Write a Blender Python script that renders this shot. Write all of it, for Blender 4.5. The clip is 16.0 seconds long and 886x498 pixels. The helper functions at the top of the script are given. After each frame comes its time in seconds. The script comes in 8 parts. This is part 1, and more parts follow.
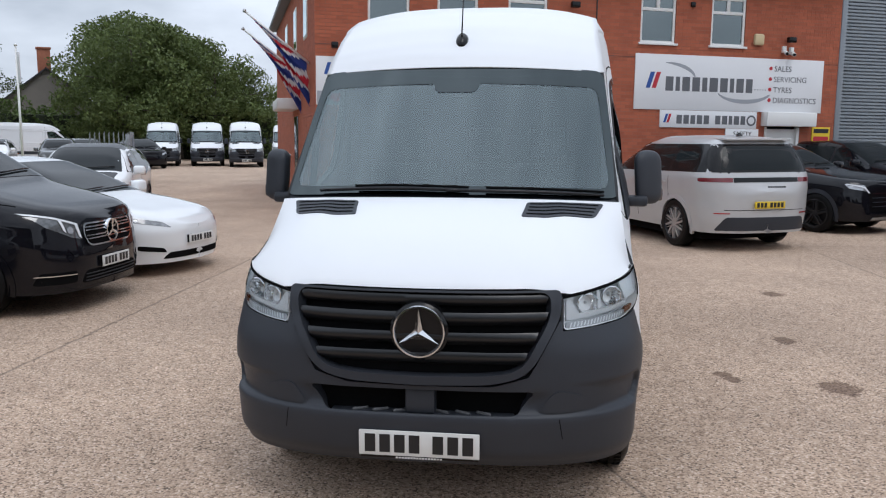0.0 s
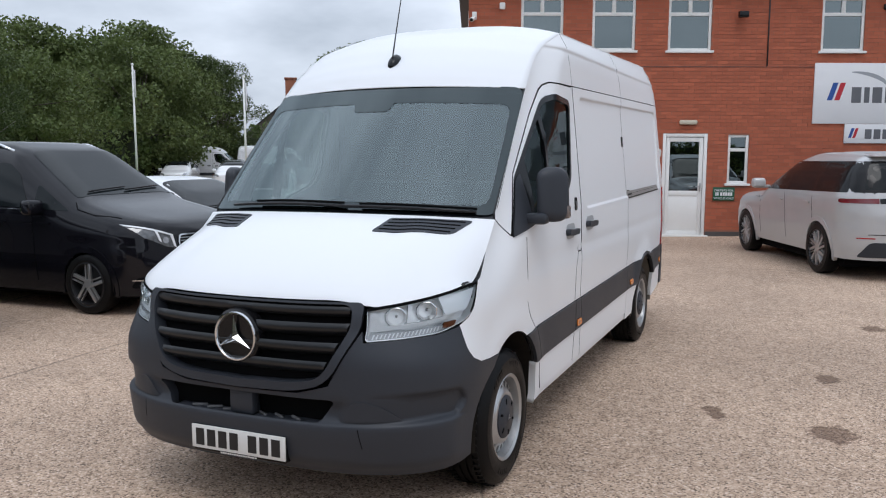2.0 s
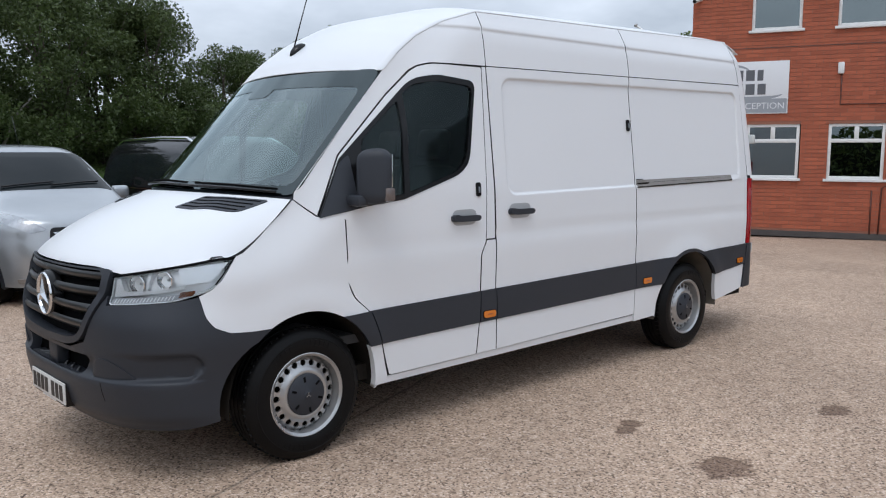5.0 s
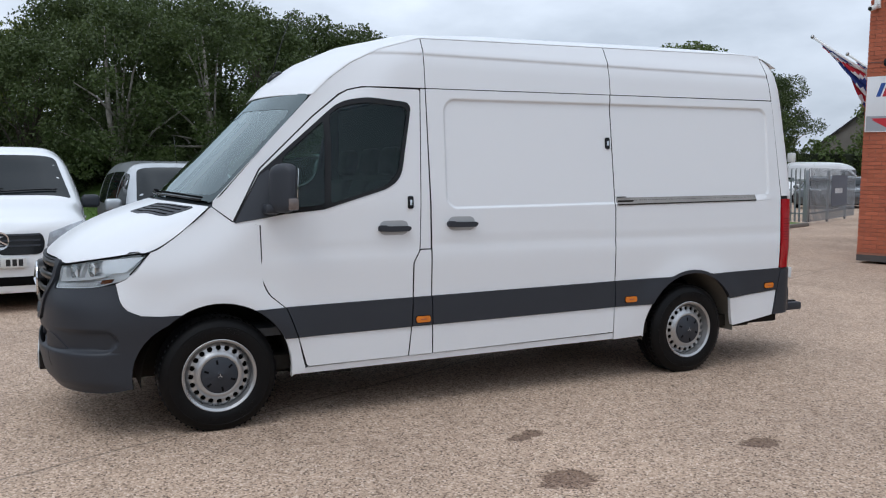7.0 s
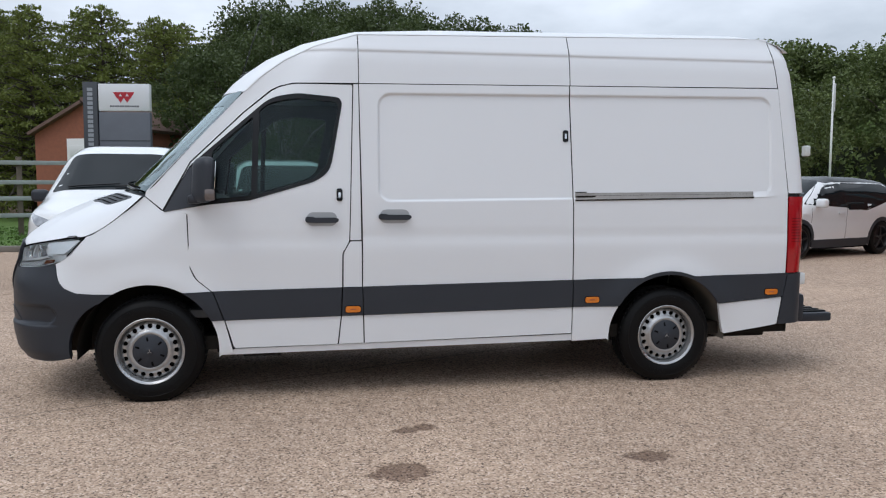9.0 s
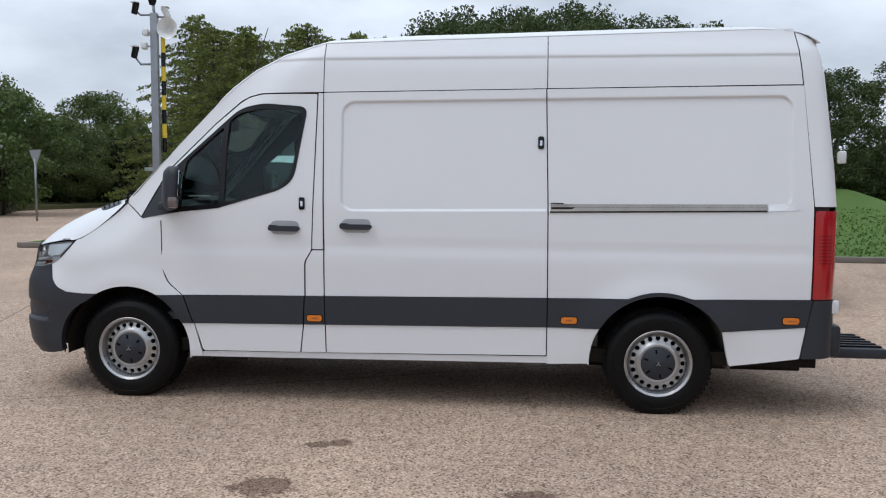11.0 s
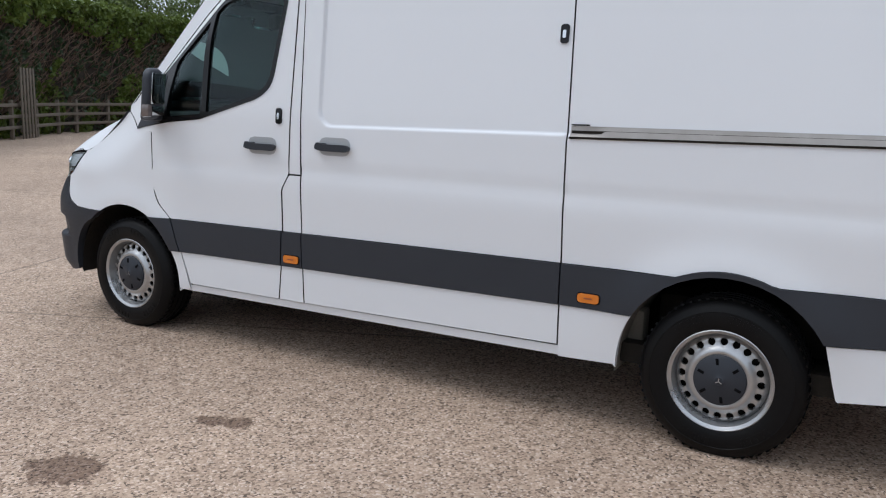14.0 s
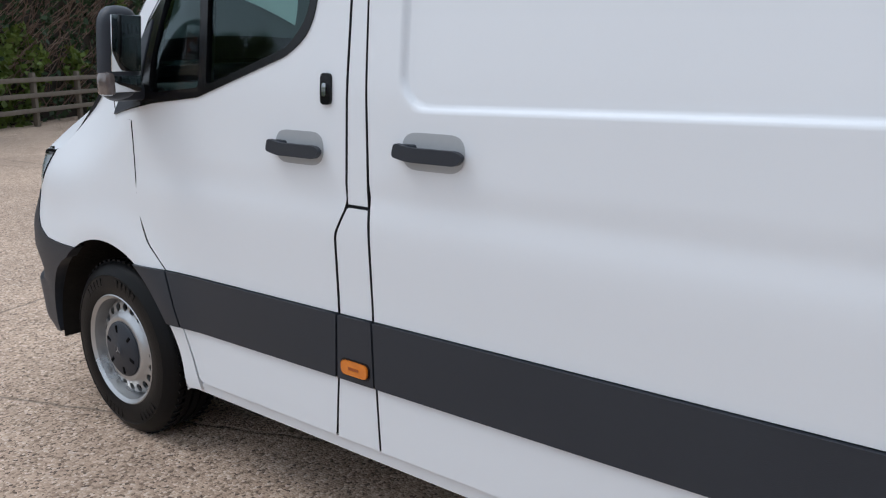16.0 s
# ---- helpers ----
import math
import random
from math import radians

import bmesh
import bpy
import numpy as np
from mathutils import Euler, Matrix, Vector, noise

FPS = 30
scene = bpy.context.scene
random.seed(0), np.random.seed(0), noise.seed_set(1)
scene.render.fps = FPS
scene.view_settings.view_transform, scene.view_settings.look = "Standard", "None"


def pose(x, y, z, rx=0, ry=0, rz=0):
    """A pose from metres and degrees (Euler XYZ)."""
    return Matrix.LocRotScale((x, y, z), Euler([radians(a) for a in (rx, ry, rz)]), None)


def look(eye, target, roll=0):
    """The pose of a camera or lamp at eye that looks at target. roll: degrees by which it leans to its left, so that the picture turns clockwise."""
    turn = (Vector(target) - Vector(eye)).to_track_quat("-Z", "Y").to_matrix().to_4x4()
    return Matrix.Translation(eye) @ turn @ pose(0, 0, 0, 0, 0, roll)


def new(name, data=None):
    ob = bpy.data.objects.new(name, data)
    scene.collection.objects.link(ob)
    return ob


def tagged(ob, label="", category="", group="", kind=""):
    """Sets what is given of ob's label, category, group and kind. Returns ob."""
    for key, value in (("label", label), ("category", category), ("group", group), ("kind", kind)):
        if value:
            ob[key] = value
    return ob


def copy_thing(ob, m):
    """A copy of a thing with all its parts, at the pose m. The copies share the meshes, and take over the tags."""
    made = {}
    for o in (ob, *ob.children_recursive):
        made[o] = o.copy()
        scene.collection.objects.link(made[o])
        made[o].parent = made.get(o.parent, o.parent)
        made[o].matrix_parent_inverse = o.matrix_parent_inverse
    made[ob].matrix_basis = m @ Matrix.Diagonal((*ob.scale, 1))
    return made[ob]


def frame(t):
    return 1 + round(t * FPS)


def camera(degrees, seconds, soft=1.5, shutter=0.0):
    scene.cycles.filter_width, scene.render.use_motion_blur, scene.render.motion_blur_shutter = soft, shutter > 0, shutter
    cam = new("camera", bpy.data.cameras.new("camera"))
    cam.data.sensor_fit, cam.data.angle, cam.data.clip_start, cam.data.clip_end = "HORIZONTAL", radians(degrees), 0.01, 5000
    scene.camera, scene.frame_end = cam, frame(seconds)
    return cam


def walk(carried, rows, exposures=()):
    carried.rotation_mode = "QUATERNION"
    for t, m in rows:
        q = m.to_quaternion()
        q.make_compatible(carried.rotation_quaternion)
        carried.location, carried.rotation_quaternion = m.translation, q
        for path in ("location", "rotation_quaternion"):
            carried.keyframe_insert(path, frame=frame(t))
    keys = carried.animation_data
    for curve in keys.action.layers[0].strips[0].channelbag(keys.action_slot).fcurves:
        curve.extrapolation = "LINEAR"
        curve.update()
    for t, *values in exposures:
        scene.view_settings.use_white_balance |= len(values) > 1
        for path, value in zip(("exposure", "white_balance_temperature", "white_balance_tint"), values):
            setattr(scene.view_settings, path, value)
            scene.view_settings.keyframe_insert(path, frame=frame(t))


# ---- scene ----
cam = camera(56.4, 16.0, soft=1.15)
PATH = [
    (0, (0.551, -4.329, 1.697), (0.287, -2.365, 1.43), 0.1),
    (0.5, (0.958, -4.235, 1.696), (0.546, -2.295, 1.438), -0.1),
    (1, (1.411, -4.174, 1.667), (0.857, -2.268, 1.423), -0.3),
    (1.5, (1.902, -4.093, 1.684), (1.215, -2.229, 1.453), -0.4),
    (2, (2.338, -3.939, 1.681), (1.529, -2.123, 1.462), -0.3),
    (2.5, (2.797, -3.785, 1.664), (1.869, -2.027, 1.449), -0.3),
    (3, (3.191, -3.576, 1.648), (2.155, -1.878, 1.436), -0.1),
    (3.5, (3.56, -3.301, 1.672), (2.408, -1.681, 1.45), -0.3),
    (4, (3.945, -3.024, 1.659), (2.686, -1.487, 1.426), -0.2),
    (4.2, (4.058, -2.886, 1.64), (2.757, -1.384, 1.407), -0.3),
    (6.5, (5.662, -1.261, 1.551), (3.924, -0.289, 1.368), -0.0),
    (7, (5.985, -0.889, 1.549), (4.184, -0.036, 1.376), 0.1),
    (7.5, (6.203, -0.447, 1.536), (4.35, 0.287, 1.366), 0.3),
    (8, (6.405, 0.001, 1.497), (4.508, 0.61, 1.327), 0.3),
    (8.5, (6.527, 0.455, 1.486), (4.596, 0.944, 1.315), 0.3),
    (9, (6.602, 0.906, 1.5), (4.644, 1.275, 1.329), 0.3),
    (11.5, (6.345, 3.179, 1.534), (4.38, 2.845, 1.37), 0.6),
    (12, (6.148, 3.591, 1.527), (4.213, 3.116, 1.348), 0.7),
    (12.5, (5.9, 3.989, 1.542), (4.01, 3.372, 1.322), 0.9),
    (13, (5.501, 4.214, 1.513), (3.666, 3.466, 1.242), 1.1),
    (13.5, (5.008, 4.318, 1.469), (3.23, 3.456, 1.159), 1.5),
    (14, (4.489, 4.27, 1.492), (2.77, 3.311, 1.139), 1.7),
    (14.5, (3.928, 4.047, 1.437), (2.254, 3.009, 1.088), 1.6),
    (15, (3.379, 3.807, 1.452), (1.75, 2.712, 1.069), 1.2),
    (15.5, (2.912, 3.385, 1.461), (1.34, 2.22, 1.047), 0.6),
    (16, (2.525, 2.943, 1.47), (1.018, 1.709, 1.015), -0.2),
]
walk(cam, [(t, look(eye, target, roll)) for t, eye, target, roll in PATH], [(0, 0.91, 6380, 11.5), (3.5, 0.92, 6360, 11), (7.5, 0.83, 6290, 10), (9, 0.84, 6400, 10.5), (12.5, 0.83, 6340, 10.5), (14.5, 0.97, 6250, 10), (16, 1.0, 6190, 9)])

# ---- sky and sun: a bright overcast day ----
from mathutils.geometry import delaunay_2d_cdt

world = bpy.data.worlds.new("sky")
scene.world = world
world.use_nodes = True
wn, wl = world.node_tree.nodes, world.node_tree.links
wn.clear()
sky = wn.new("ShaderNodeTexSky")
sky.sky_type, sky.sun_disc = "NISHITA", False
sky.sun_elevation, sky.sun_rotation = radians(52), radians(150)
sky.air_density, sky.dust_density = 1.0, 4.0
skyscale = wn.new("ShaderNodeVectorMath")
skyscale.operation = "SCALE"
skyscale.inputs["Scale"].default_value = 0.05
wl.new(sky.outputs[0], skyscale.inputs[0])
geo = wn.new("ShaderNodeTexCoord")
stretch = wn.new("ShaderNodeMapping")
stretch.inputs["Scale"].default_value = (1.0, 1.0, 2.6)
wl.new(geo.outputs["Generated"], stretch.inputs["Vector"])
cloud = wn.new("ShaderNodeTexNoise")
cloud.inputs["Scale"].default_value = 2.1
cloud.inputs["Detail"].default_value = 6
cloud.inputs["Roughness"].default_value = 0.55
wl.new(stretch.outputs[0], cloud.inputs["Vector"])
ramp = wn.new("ShaderNodeValToRGB")
ramp.color_ramp.elements[0].position, ramp.color_ramp.elements[0].color = 0.34, (0.435, 0.495, 0.575, 1)
ramp.color_ramp.elements[1].position, ramp.color_ramp.elements[1].color = 0.66, (0.85, 0.93, 1.04, 1)
wl.new(cloud.outputs["Fac"], ramp.inputs[0])
blend = wn.new("ShaderNodeMixRGB")
blend.inputs["Fac"].default_value = 0.86
wl.new(skyscale.outputs[0], blend.inputs[1])
wl.new(ramp.outputs[0], blend.inputs[2])
bg = wn.new("ShaderNodeBackground")
bg.inputs["Strength"].default_value = 0.85
up = wn.new("ShaderNodeSeparateXYZ")
wl.new(geo.outputs["Generated"], up.inputs[0])
lift = wn.new("ShaderNodeMath")
lift.operation, lift.use_clamp = "MULTIPLY_ADD", False
wl.new(up.outputs["Z"], lift.inputs[0])
lift.inputs[1].default_value, lift.inputs[2].default_value = 0.54, 0.685
grade = wn.new("ShaderNodeVectorMath")
grade.operation = "SCALE"
wl.new(blend.outputs[0], grade.inputs[0])
wl.new(lift.outputs[0], grade.inputs["Scale"])
wl.new(grade.outputs[0], bg.inputs["Color"])
wo = wn.new("ShaderNodeOutputWorld")
wl.new(bg.outputs[0], wo.inputs["Surface"])
sun = new("sun", bpy.data.lights.new("sun", "SUN"))
sun.data.energy, sun.data.angle, sun.data.color = 0.38, radians(25), (1.0, 0.985, 0.96)
sun.matrix_world = look((6, -8, 18), (0, 0, 0))


# ---- materials ----
def surface(name, c1, c2=None, scale=3.0, rough=0.5, metal=0.0, bump=0.0, bscale=60.0, coat=0.0, rvar=0.0, rand=0.0, spec=0.5, detail=5.0):
    """A solid surface: two colours mixed by large and small noise, with relief."""
    m = bpy.data.materials.new(name)
    m.use_nodes = True
    n, l = m.node_tree.nodes, m.node_tree.links
    b = n["Principled BSDF"]
    b.inputs["Roughness"].default_value, b.inputs["Metallic"].default_value = rough, metal
    b.inputs["Coat Weight"].default_value, b.inputs["Coat Roughness"].default_value = coat, 0.04
    b.inputs["Specular IOR Level"].default_value = spec
    c2 = c2 or tuple(v * 0.85 for v in c1)
    tc = n.new("ShaderNodeTexCoord")
    big, small = n.new("ShaderNodeTexNoise"), n.new("ShaderNodeTexNoise")
    big.inputs["Scale"].default_value, small.inputs["Scale"].default_value = scale, bscale
    big.inputs["Detail"].default_value = detail
    l.new(tc.outputs["Object"], big.inputs["Vector"])
    l.new(tc.outputs["Object"], small.inputs["Vector"])
    add = n.new("ShaderNodeMath")
    add.operation = "MULTIPLY_ADD"
    l.new(small.outputs["Fac"], add.inputs[0])
    add.inputs[1].default_value = 0.5
    half = n.new("ShaderNodeMath")
    half.operation = "MULTIPLY_ADD"
    l.new(big.outputs["Fac"], half.inputs[0])
    half.inputs[1].default_value, half.inputs[2].default_value = 1.6, -0.55
    l.new(half.outputs[0], add.inputs[2])
    mix = n.new("ShaderNodeMixRGB")
    mix.use_clamp = True
    l.new(add.outputs[0], mix.inputs["Fac"])
    mix.inputs[1].default_value, mix.inputs[2].default_value = (*c1, 1), (*c2, 1)
    col = mix.outputs[0]
    if rand:
        info, hsv = n.new("ShaderNodeObjectInfo"), n.new("ShaderNodeHueSaturation")
        isl = n.new("ShaderNodeNewGeometry")
        s = n.new("ShaderNodeMath")
        s.operation = "ADD"
        l.new(info.outputs["Random"], s.inputs[0])
        l.new(isl.outputs["Random Per Island"], s.inputs[1])
        fr = n.new("ShaderNodeMath")
        fr.operation = "FRACT"
        l.new(s.outputs[0], fr.inputs[0])
        v = n.new("ShaderNodeMath")
        v.operation = "MULTIPLY_ADD"
        l.new(fr.outputs[0], v.inputs[0])
        v.inputs[1].default_value, v.inputs[2].default_value = rand * 2, 1 - rand
        l.new(v.outputs[0], hsv.inputs["Value"])
        l.new(col, hsv.inputs["Color"])
        col = hsv.outputs[0]
    l.new(col, b.inputs["Base Color"])
    if rvar:
        rr = n.new("ShaderNodeMath")
        rr.operation = "MULTIPLY_ADD"
        l.new(big.outputs["Fac"], rr.inputs[0])
        rr.inputs[1].default_value, rr.inputs[2].default_value = rvar, rough - rvar / 2
        l.new(rr.outputs[0], b.inputs["Roughness"])
    if bump:
        bp = n.new("ShaderNodeBump")
        bp.inputs["Strength"].default_value, bp.inputs["Distance"].default_value = bump, 0.01
        l.new(small.outputs["Fac"], bp.inputs["Height"])
        l.new(bp.outputs[0], b.inputs["Normal"])
    return m


def glass(name, tint, rough=0.0, shade=0.5, gain=1.3):
    """Thin tinted pane: part clear, part mirror by Fresnel."""
    m = bpy.data.materials.new(name)
    m.use_nodes = True
    n, l = m.node_tree.nodes, m.node_tree.links
    n.clear()
    tr, gl, mx, fr, out = (n.new("ShaderNode" + k) for k in ("BsdfTransparent", "BsdfGlossy", "MixShader", "Fresnel", "OutputMaterial"))
    tr.inputs["Color"].default_value = (*tint, 1)
    gl.inputs["Roughness"].default_value = rough
    gl.inputs["Color"].default_value = (0.82, 0.95, 0.97, 1)
    fr.inputs["IOR"].default_value = 1.5
    k = n.new("ShaderNodeMath")
    k.operation = "MULTIPLY_ADD"
    l.new(fr.outputs[0], k.inputs[0])
    k.inputs[1].default_value, k.inputs[2].default_value = gain, shade
    k.use_clamp = True
    l.new(k.outputs[0], mx.inputs[0])
    l.new(tr.outputs[0], mx.inputs[1])
    l.new(gl.outputs[0], mx.inputs[2])
    l.new(mx.outputs[0], out.inputs["Surface"])
    return m


WHITE = surface("white_paint", (0.765, 0.78, 0.80), (0.745, 0.76, 0.782), 0.5, 0.30, spec=0.24, coat=0.05, bscale=1.5, detail=1.0)
# Dark grey that stands for the shade deep in the panel joints.
GAP = surface("joint_shade", (0.040, 0.041, 0.044), (0.030, 0.031, 0.033), 4, 0.8, spec=0.2)
# Shade put into the colour for gaps, recesses and undersides; black rubber too.
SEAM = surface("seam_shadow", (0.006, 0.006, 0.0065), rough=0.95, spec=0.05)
PLASTIC = surface("black_textured_plastic", (0.027, 0.0305, 0.0385), (0.032, 0.036, 0.0445), 4, 0.46, bump=0.06, bscale=500, rvar=0.12, spec=0.32)
GLOSSBLACK = surface("black_gloss_plastic", (0.007, 0.007, 0.008), rough=0.16, bscale=30, spec=0.3)
RUBBER = surface("tyre_rubber", (0.0045, 0.0045, 0.0052), (0.0075, 0.0073, 0.0072), 6, 0.42, bump=0.10, bscale=180, rvar=0.2, spec=0.14)
CHROME = surface("chrome", (0.75, 0.76, 0.78), rough=0.12, metal=1.0)
STEEL = surface("painted_steel_rim", (0.50, 0.505, 0.51), (0.38, 0.38, 0.38), 5, 0.30, metal=0.75, bump=0.05, bscale=200, rvar=0.2)
ALU = surface("aluminium_track", (0.34, 0.32, 0.30), (0.26, 0.24, 0.22), 8, 0.5, metal=0.6)
ORANGE = surface("amber_lens", (0.75, 0.22, 0.02), (0.6, 0.16, 0.01), 20, 0.2, coat=0.5)
REDLENS = surface("red_lens", (0.42, 0.008, 0.012), (0.32, 0.005, 0.01), 8, 0.15, coat=0.6)
LENS = glass("clear_lens", (0.97, 0.98, 0.985), 0.0, 0.0, 0.8)
SCREEN = glass("windscreen_glass", (0.70, 0.80, 0.785), 0.0, 0.10, 1.15)
DARKGLASS = glass("side_glass", (0.50, 0.65, 0.61), 0.0, 0.0, 0.75)
PRIVACY = glass("privacy_glass", (0.05, 0.055, 0.06), 0.0, 0.05)
FRIT = glass("black_glass_border", (0.012, 0.014, 0.015), 0.0, 0.03, 1.1)
TRIM = surface("grey_cab_trim", (0.05, 0.052, 0.055), (0.07, 0.07, 0.072), 4, 0.7, bump=0.1, bscale=300)
CLOTH = surface("seat_cloth", (0.03, 0.031, 0.034), (0.05, 0.05, 0.052), 6, 0.9, bump=0.2, bscale=400)
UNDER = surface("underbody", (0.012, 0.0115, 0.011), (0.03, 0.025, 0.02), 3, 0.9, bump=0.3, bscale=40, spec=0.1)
LINER = surface("dusty_arch_liner", (0.11, 0.098, 0.08), (0.17, 0.15, 0.125), 5, 0.9, bump=0.2, bscale=60)
PLATEW = surface("white_plate", (0.72, 0.72, 0.70), rough=0.35, bscale=40)
PLATEY = surface("yellow_plate", (0.72, 0.50, 0.03), rough=0.35, bscale=40)
SATIN = surface("satin_black_bar", (0.009, 0.010, 0.012), (0.013, 0.014, 0.016), 4, 0.30, spec=0.45)
# Near-white base colour stands in for sky mirrored by the lamp's facets.
REFLECT = surface("sky_bright_reflector", (0.93, 0.935, 0.94), (0.88, 0.885, 0.89), 9, 0.26, metal=0.25, bump=0.12, bscale=60)
BOWL = surface("mirror_bowl", (0.88, 0.885, 0.89), (0.70, 0.70, 0.71), 14, 0.10, metal=1.0, bump=0.25, bscale=45)
LAMPTRIM = surface("satin_lamp_trim", (0.84, 0.85, 0.87), (0.78, 0.79, 0.81), 9, 0.25, metal=0.2)
INK = surface("black_ink", (0.012, 0.012, 0.013), rough=0.5)


# ---- building blocks ----
def part(name, bm, material, parent=None, label="", smooth=True, sharp=35):
    me = bpy.data.meshes.new(name)
    if smooth:
        for f in bm.faces:
            f.smooth = True
        for e in bm.edges:
            if len(e.link_faces) == 2 and e.calc_face_angle(0) > radians(sharp):
                e.smooth = False
    bm.to_mesh(me)
    bm.free()
    for m in (material if isinstance(material, (list, tuple)) else [material]):
        me.materials.append(m)
    ob = new(name, me)
    if parent:
        ob.parent = parent
    if label:
        ob["label"] = label
    return ob


def thing(name, label, category, m=None, group="", kind=""):
    ob = new(name)
    ob.empty_display_size = 0.2
    if m is not None:
        ob.matrix_world = m
    return tagged(ob, label, category, group, kind)


def box_into(bm, lo, hi, bevel=0.0, m=None, seg=2):
    size = [max(1e-4, b - a) for a, b in zip(lo, hi)]
    mid = [(a + b) / 2 for a, b in zip(lo, hi)]
    mat4 = Matrix.Translation(mid) @ Matrix.Diagonal((*size, 1))
    r = bmesh.ops.create_cube(bm, size=1, matrix=(m @ mat4) if m else mat4)
    if bevel:
        es = {e for v in r["verts"] for e in v.link_edges}
        bmesh.ops.bevel(bm, geom=list(es), offset=min(bevel, min(size) * 0.45), segments=seg, affect="EDGES", profile=0.5)


def box(name, lo, hi, material, parent=None, bevel=0.0, label="", m=None, seg=2):
    bm = bmesh.new()
    box_into(bm, lo, hi, bevel, m, seg)
    return part(name, bm, material, parent, label)


def tube_into(bm, pts, r, seg=10, r2=None, caps=True):
    """A round bar along a line of points."""
    pts = [Vector(p) for p in pts]
    rings = []
    for i, p in enumerate(pts):
        d = (pts[min(i + 1, len(pts) - 1)] - pts[max(i - 1, 0)]).normalized()
        a = d.orthogonal().normalized() if i == 0 else (a - d * a.dot(d)).normalized()
        b = d.cross(a)
        rad = r if r2 is None else r + (r2 - r) * i / (len(pts) - 1)
        rings.append([bm.verts.new(p + (a * math.cos(k * math.tau / seg) + b * math.sin(k * math.tau / seg)) * rad) for k in range(seg)])
    for u, v in zip(rings, rings[1:]):
        for k in range(seg):
            bm.faces.new((u[k], u[(k + 1) % seg], v[(k + 1) % seg], v[k]))
    if caps:
        bm.faces.new(rings[0][::-1])
        bm.faces.new(rings[-1])


def tube(name, pts, r, material, parent=None, seg=10, r2=None, label=""):
    bm = bmesh.new()
    tube_into(bm, pts, r, seg, r2)
    return part(name, bm, material, parent, label)


def lathe_into(bm, prof, seg=48, axis="x", m=None, close=False):
    """Turns a profile of (radius, along) round an axis."""
    rings = []
    for r, a in prof:
        ring = []
        for k in range(seg):
            c, s = math.cos(k * math.tau / seg) * r, math.sin(k * math.tau / seg) * r
            p = Vector((a, c, s) if axis == "x" else (c, s, a) if axis == "z" else (c, a, s))
            ring.append(bm.verts.new(m @ p if m else p))
        rings.append(ring)
    pairs = list(zip(rings, rings[1:])) + ([(rings[-1], rings[0])] if close else [])
    for u, v in pairs:
        for k in range(seg):
            bm.faces.new((u[k], u[(k + 1) % seg], v[(k + 1) % seg], v[k]))
    if not close:
        for ring in (rings[0], rings[-1]):
            if (ring[0].co - ring[seg // 2].co).length < 0.02:
                bm.faces.new(ring)
    bmesh.ops.recalc_face_normals(bm, faces=bm.faces[:])


def lathe(name, prof, material, parent=None, seg=48, axis="x", m=None, label="", close=False):
    bm = bmesh.new()
    lathe_into(bm, prof, seg, axis, m, close)
    return part(name, bm, material, parent, label)


def rpoly(pts, seg=5):
    """A polygon whose corners (a, b, r) are rounded by about r."""
    out, n = [], len(pts)
    for i, p in enumerate(pts):
        r = p[2] if len(p) > 2 else 0
        c = Vector(p[:2])
        if not r:
            out.append(tuple(c))
            continue
        a, b = Vector(pts[i - 1][:2]) - c, Vector(pts[(i + 1) % n][:2]) - c
        ra, rb = min(r, a.length * 0.48), min(r, b.length * 0.48)
        s, e = c + a.normalized() * ra, c + b.normalized() * rb
        for k in range(seg + 1):
            t = k / seg
            out.append(tuple(s * (1 - t) ** 2 + c * 2 * t * (1 - t) + e * t * t))
    return out


def dens(poly, step):
    out = []
    for i, p in enumerate(poly):
        q = poly[(i + 1) % len(poly)]
        d = math.hypot(q[0] - p[0], q[1] - p[1])
        k = max(1, math.ceil(d / step))
        out += [(p[0] + (q[0] - p[0]) * j / k, p[1] + (q[1] - p[1]) * j / k) for j in range(k)]
    return out


def inside(pts, poly):
    a = np.asarray(poly)
    b = np.roll(a, -1, 0)
    x, y = pts[:, 0:1], pts[:, 1:2]
    with np.errstate(divide="ignore", invalid="ignore"):
        cross = ((a[:, 1] > y) != (b[:, 1] > y)) & (x < (b[:, 0] - a[:, 0]) * (y - a[:, 1]) / (b[:, 1] - a[:, 1]) + a[:, 0])
    return cross.sum(1) % 2 == 1


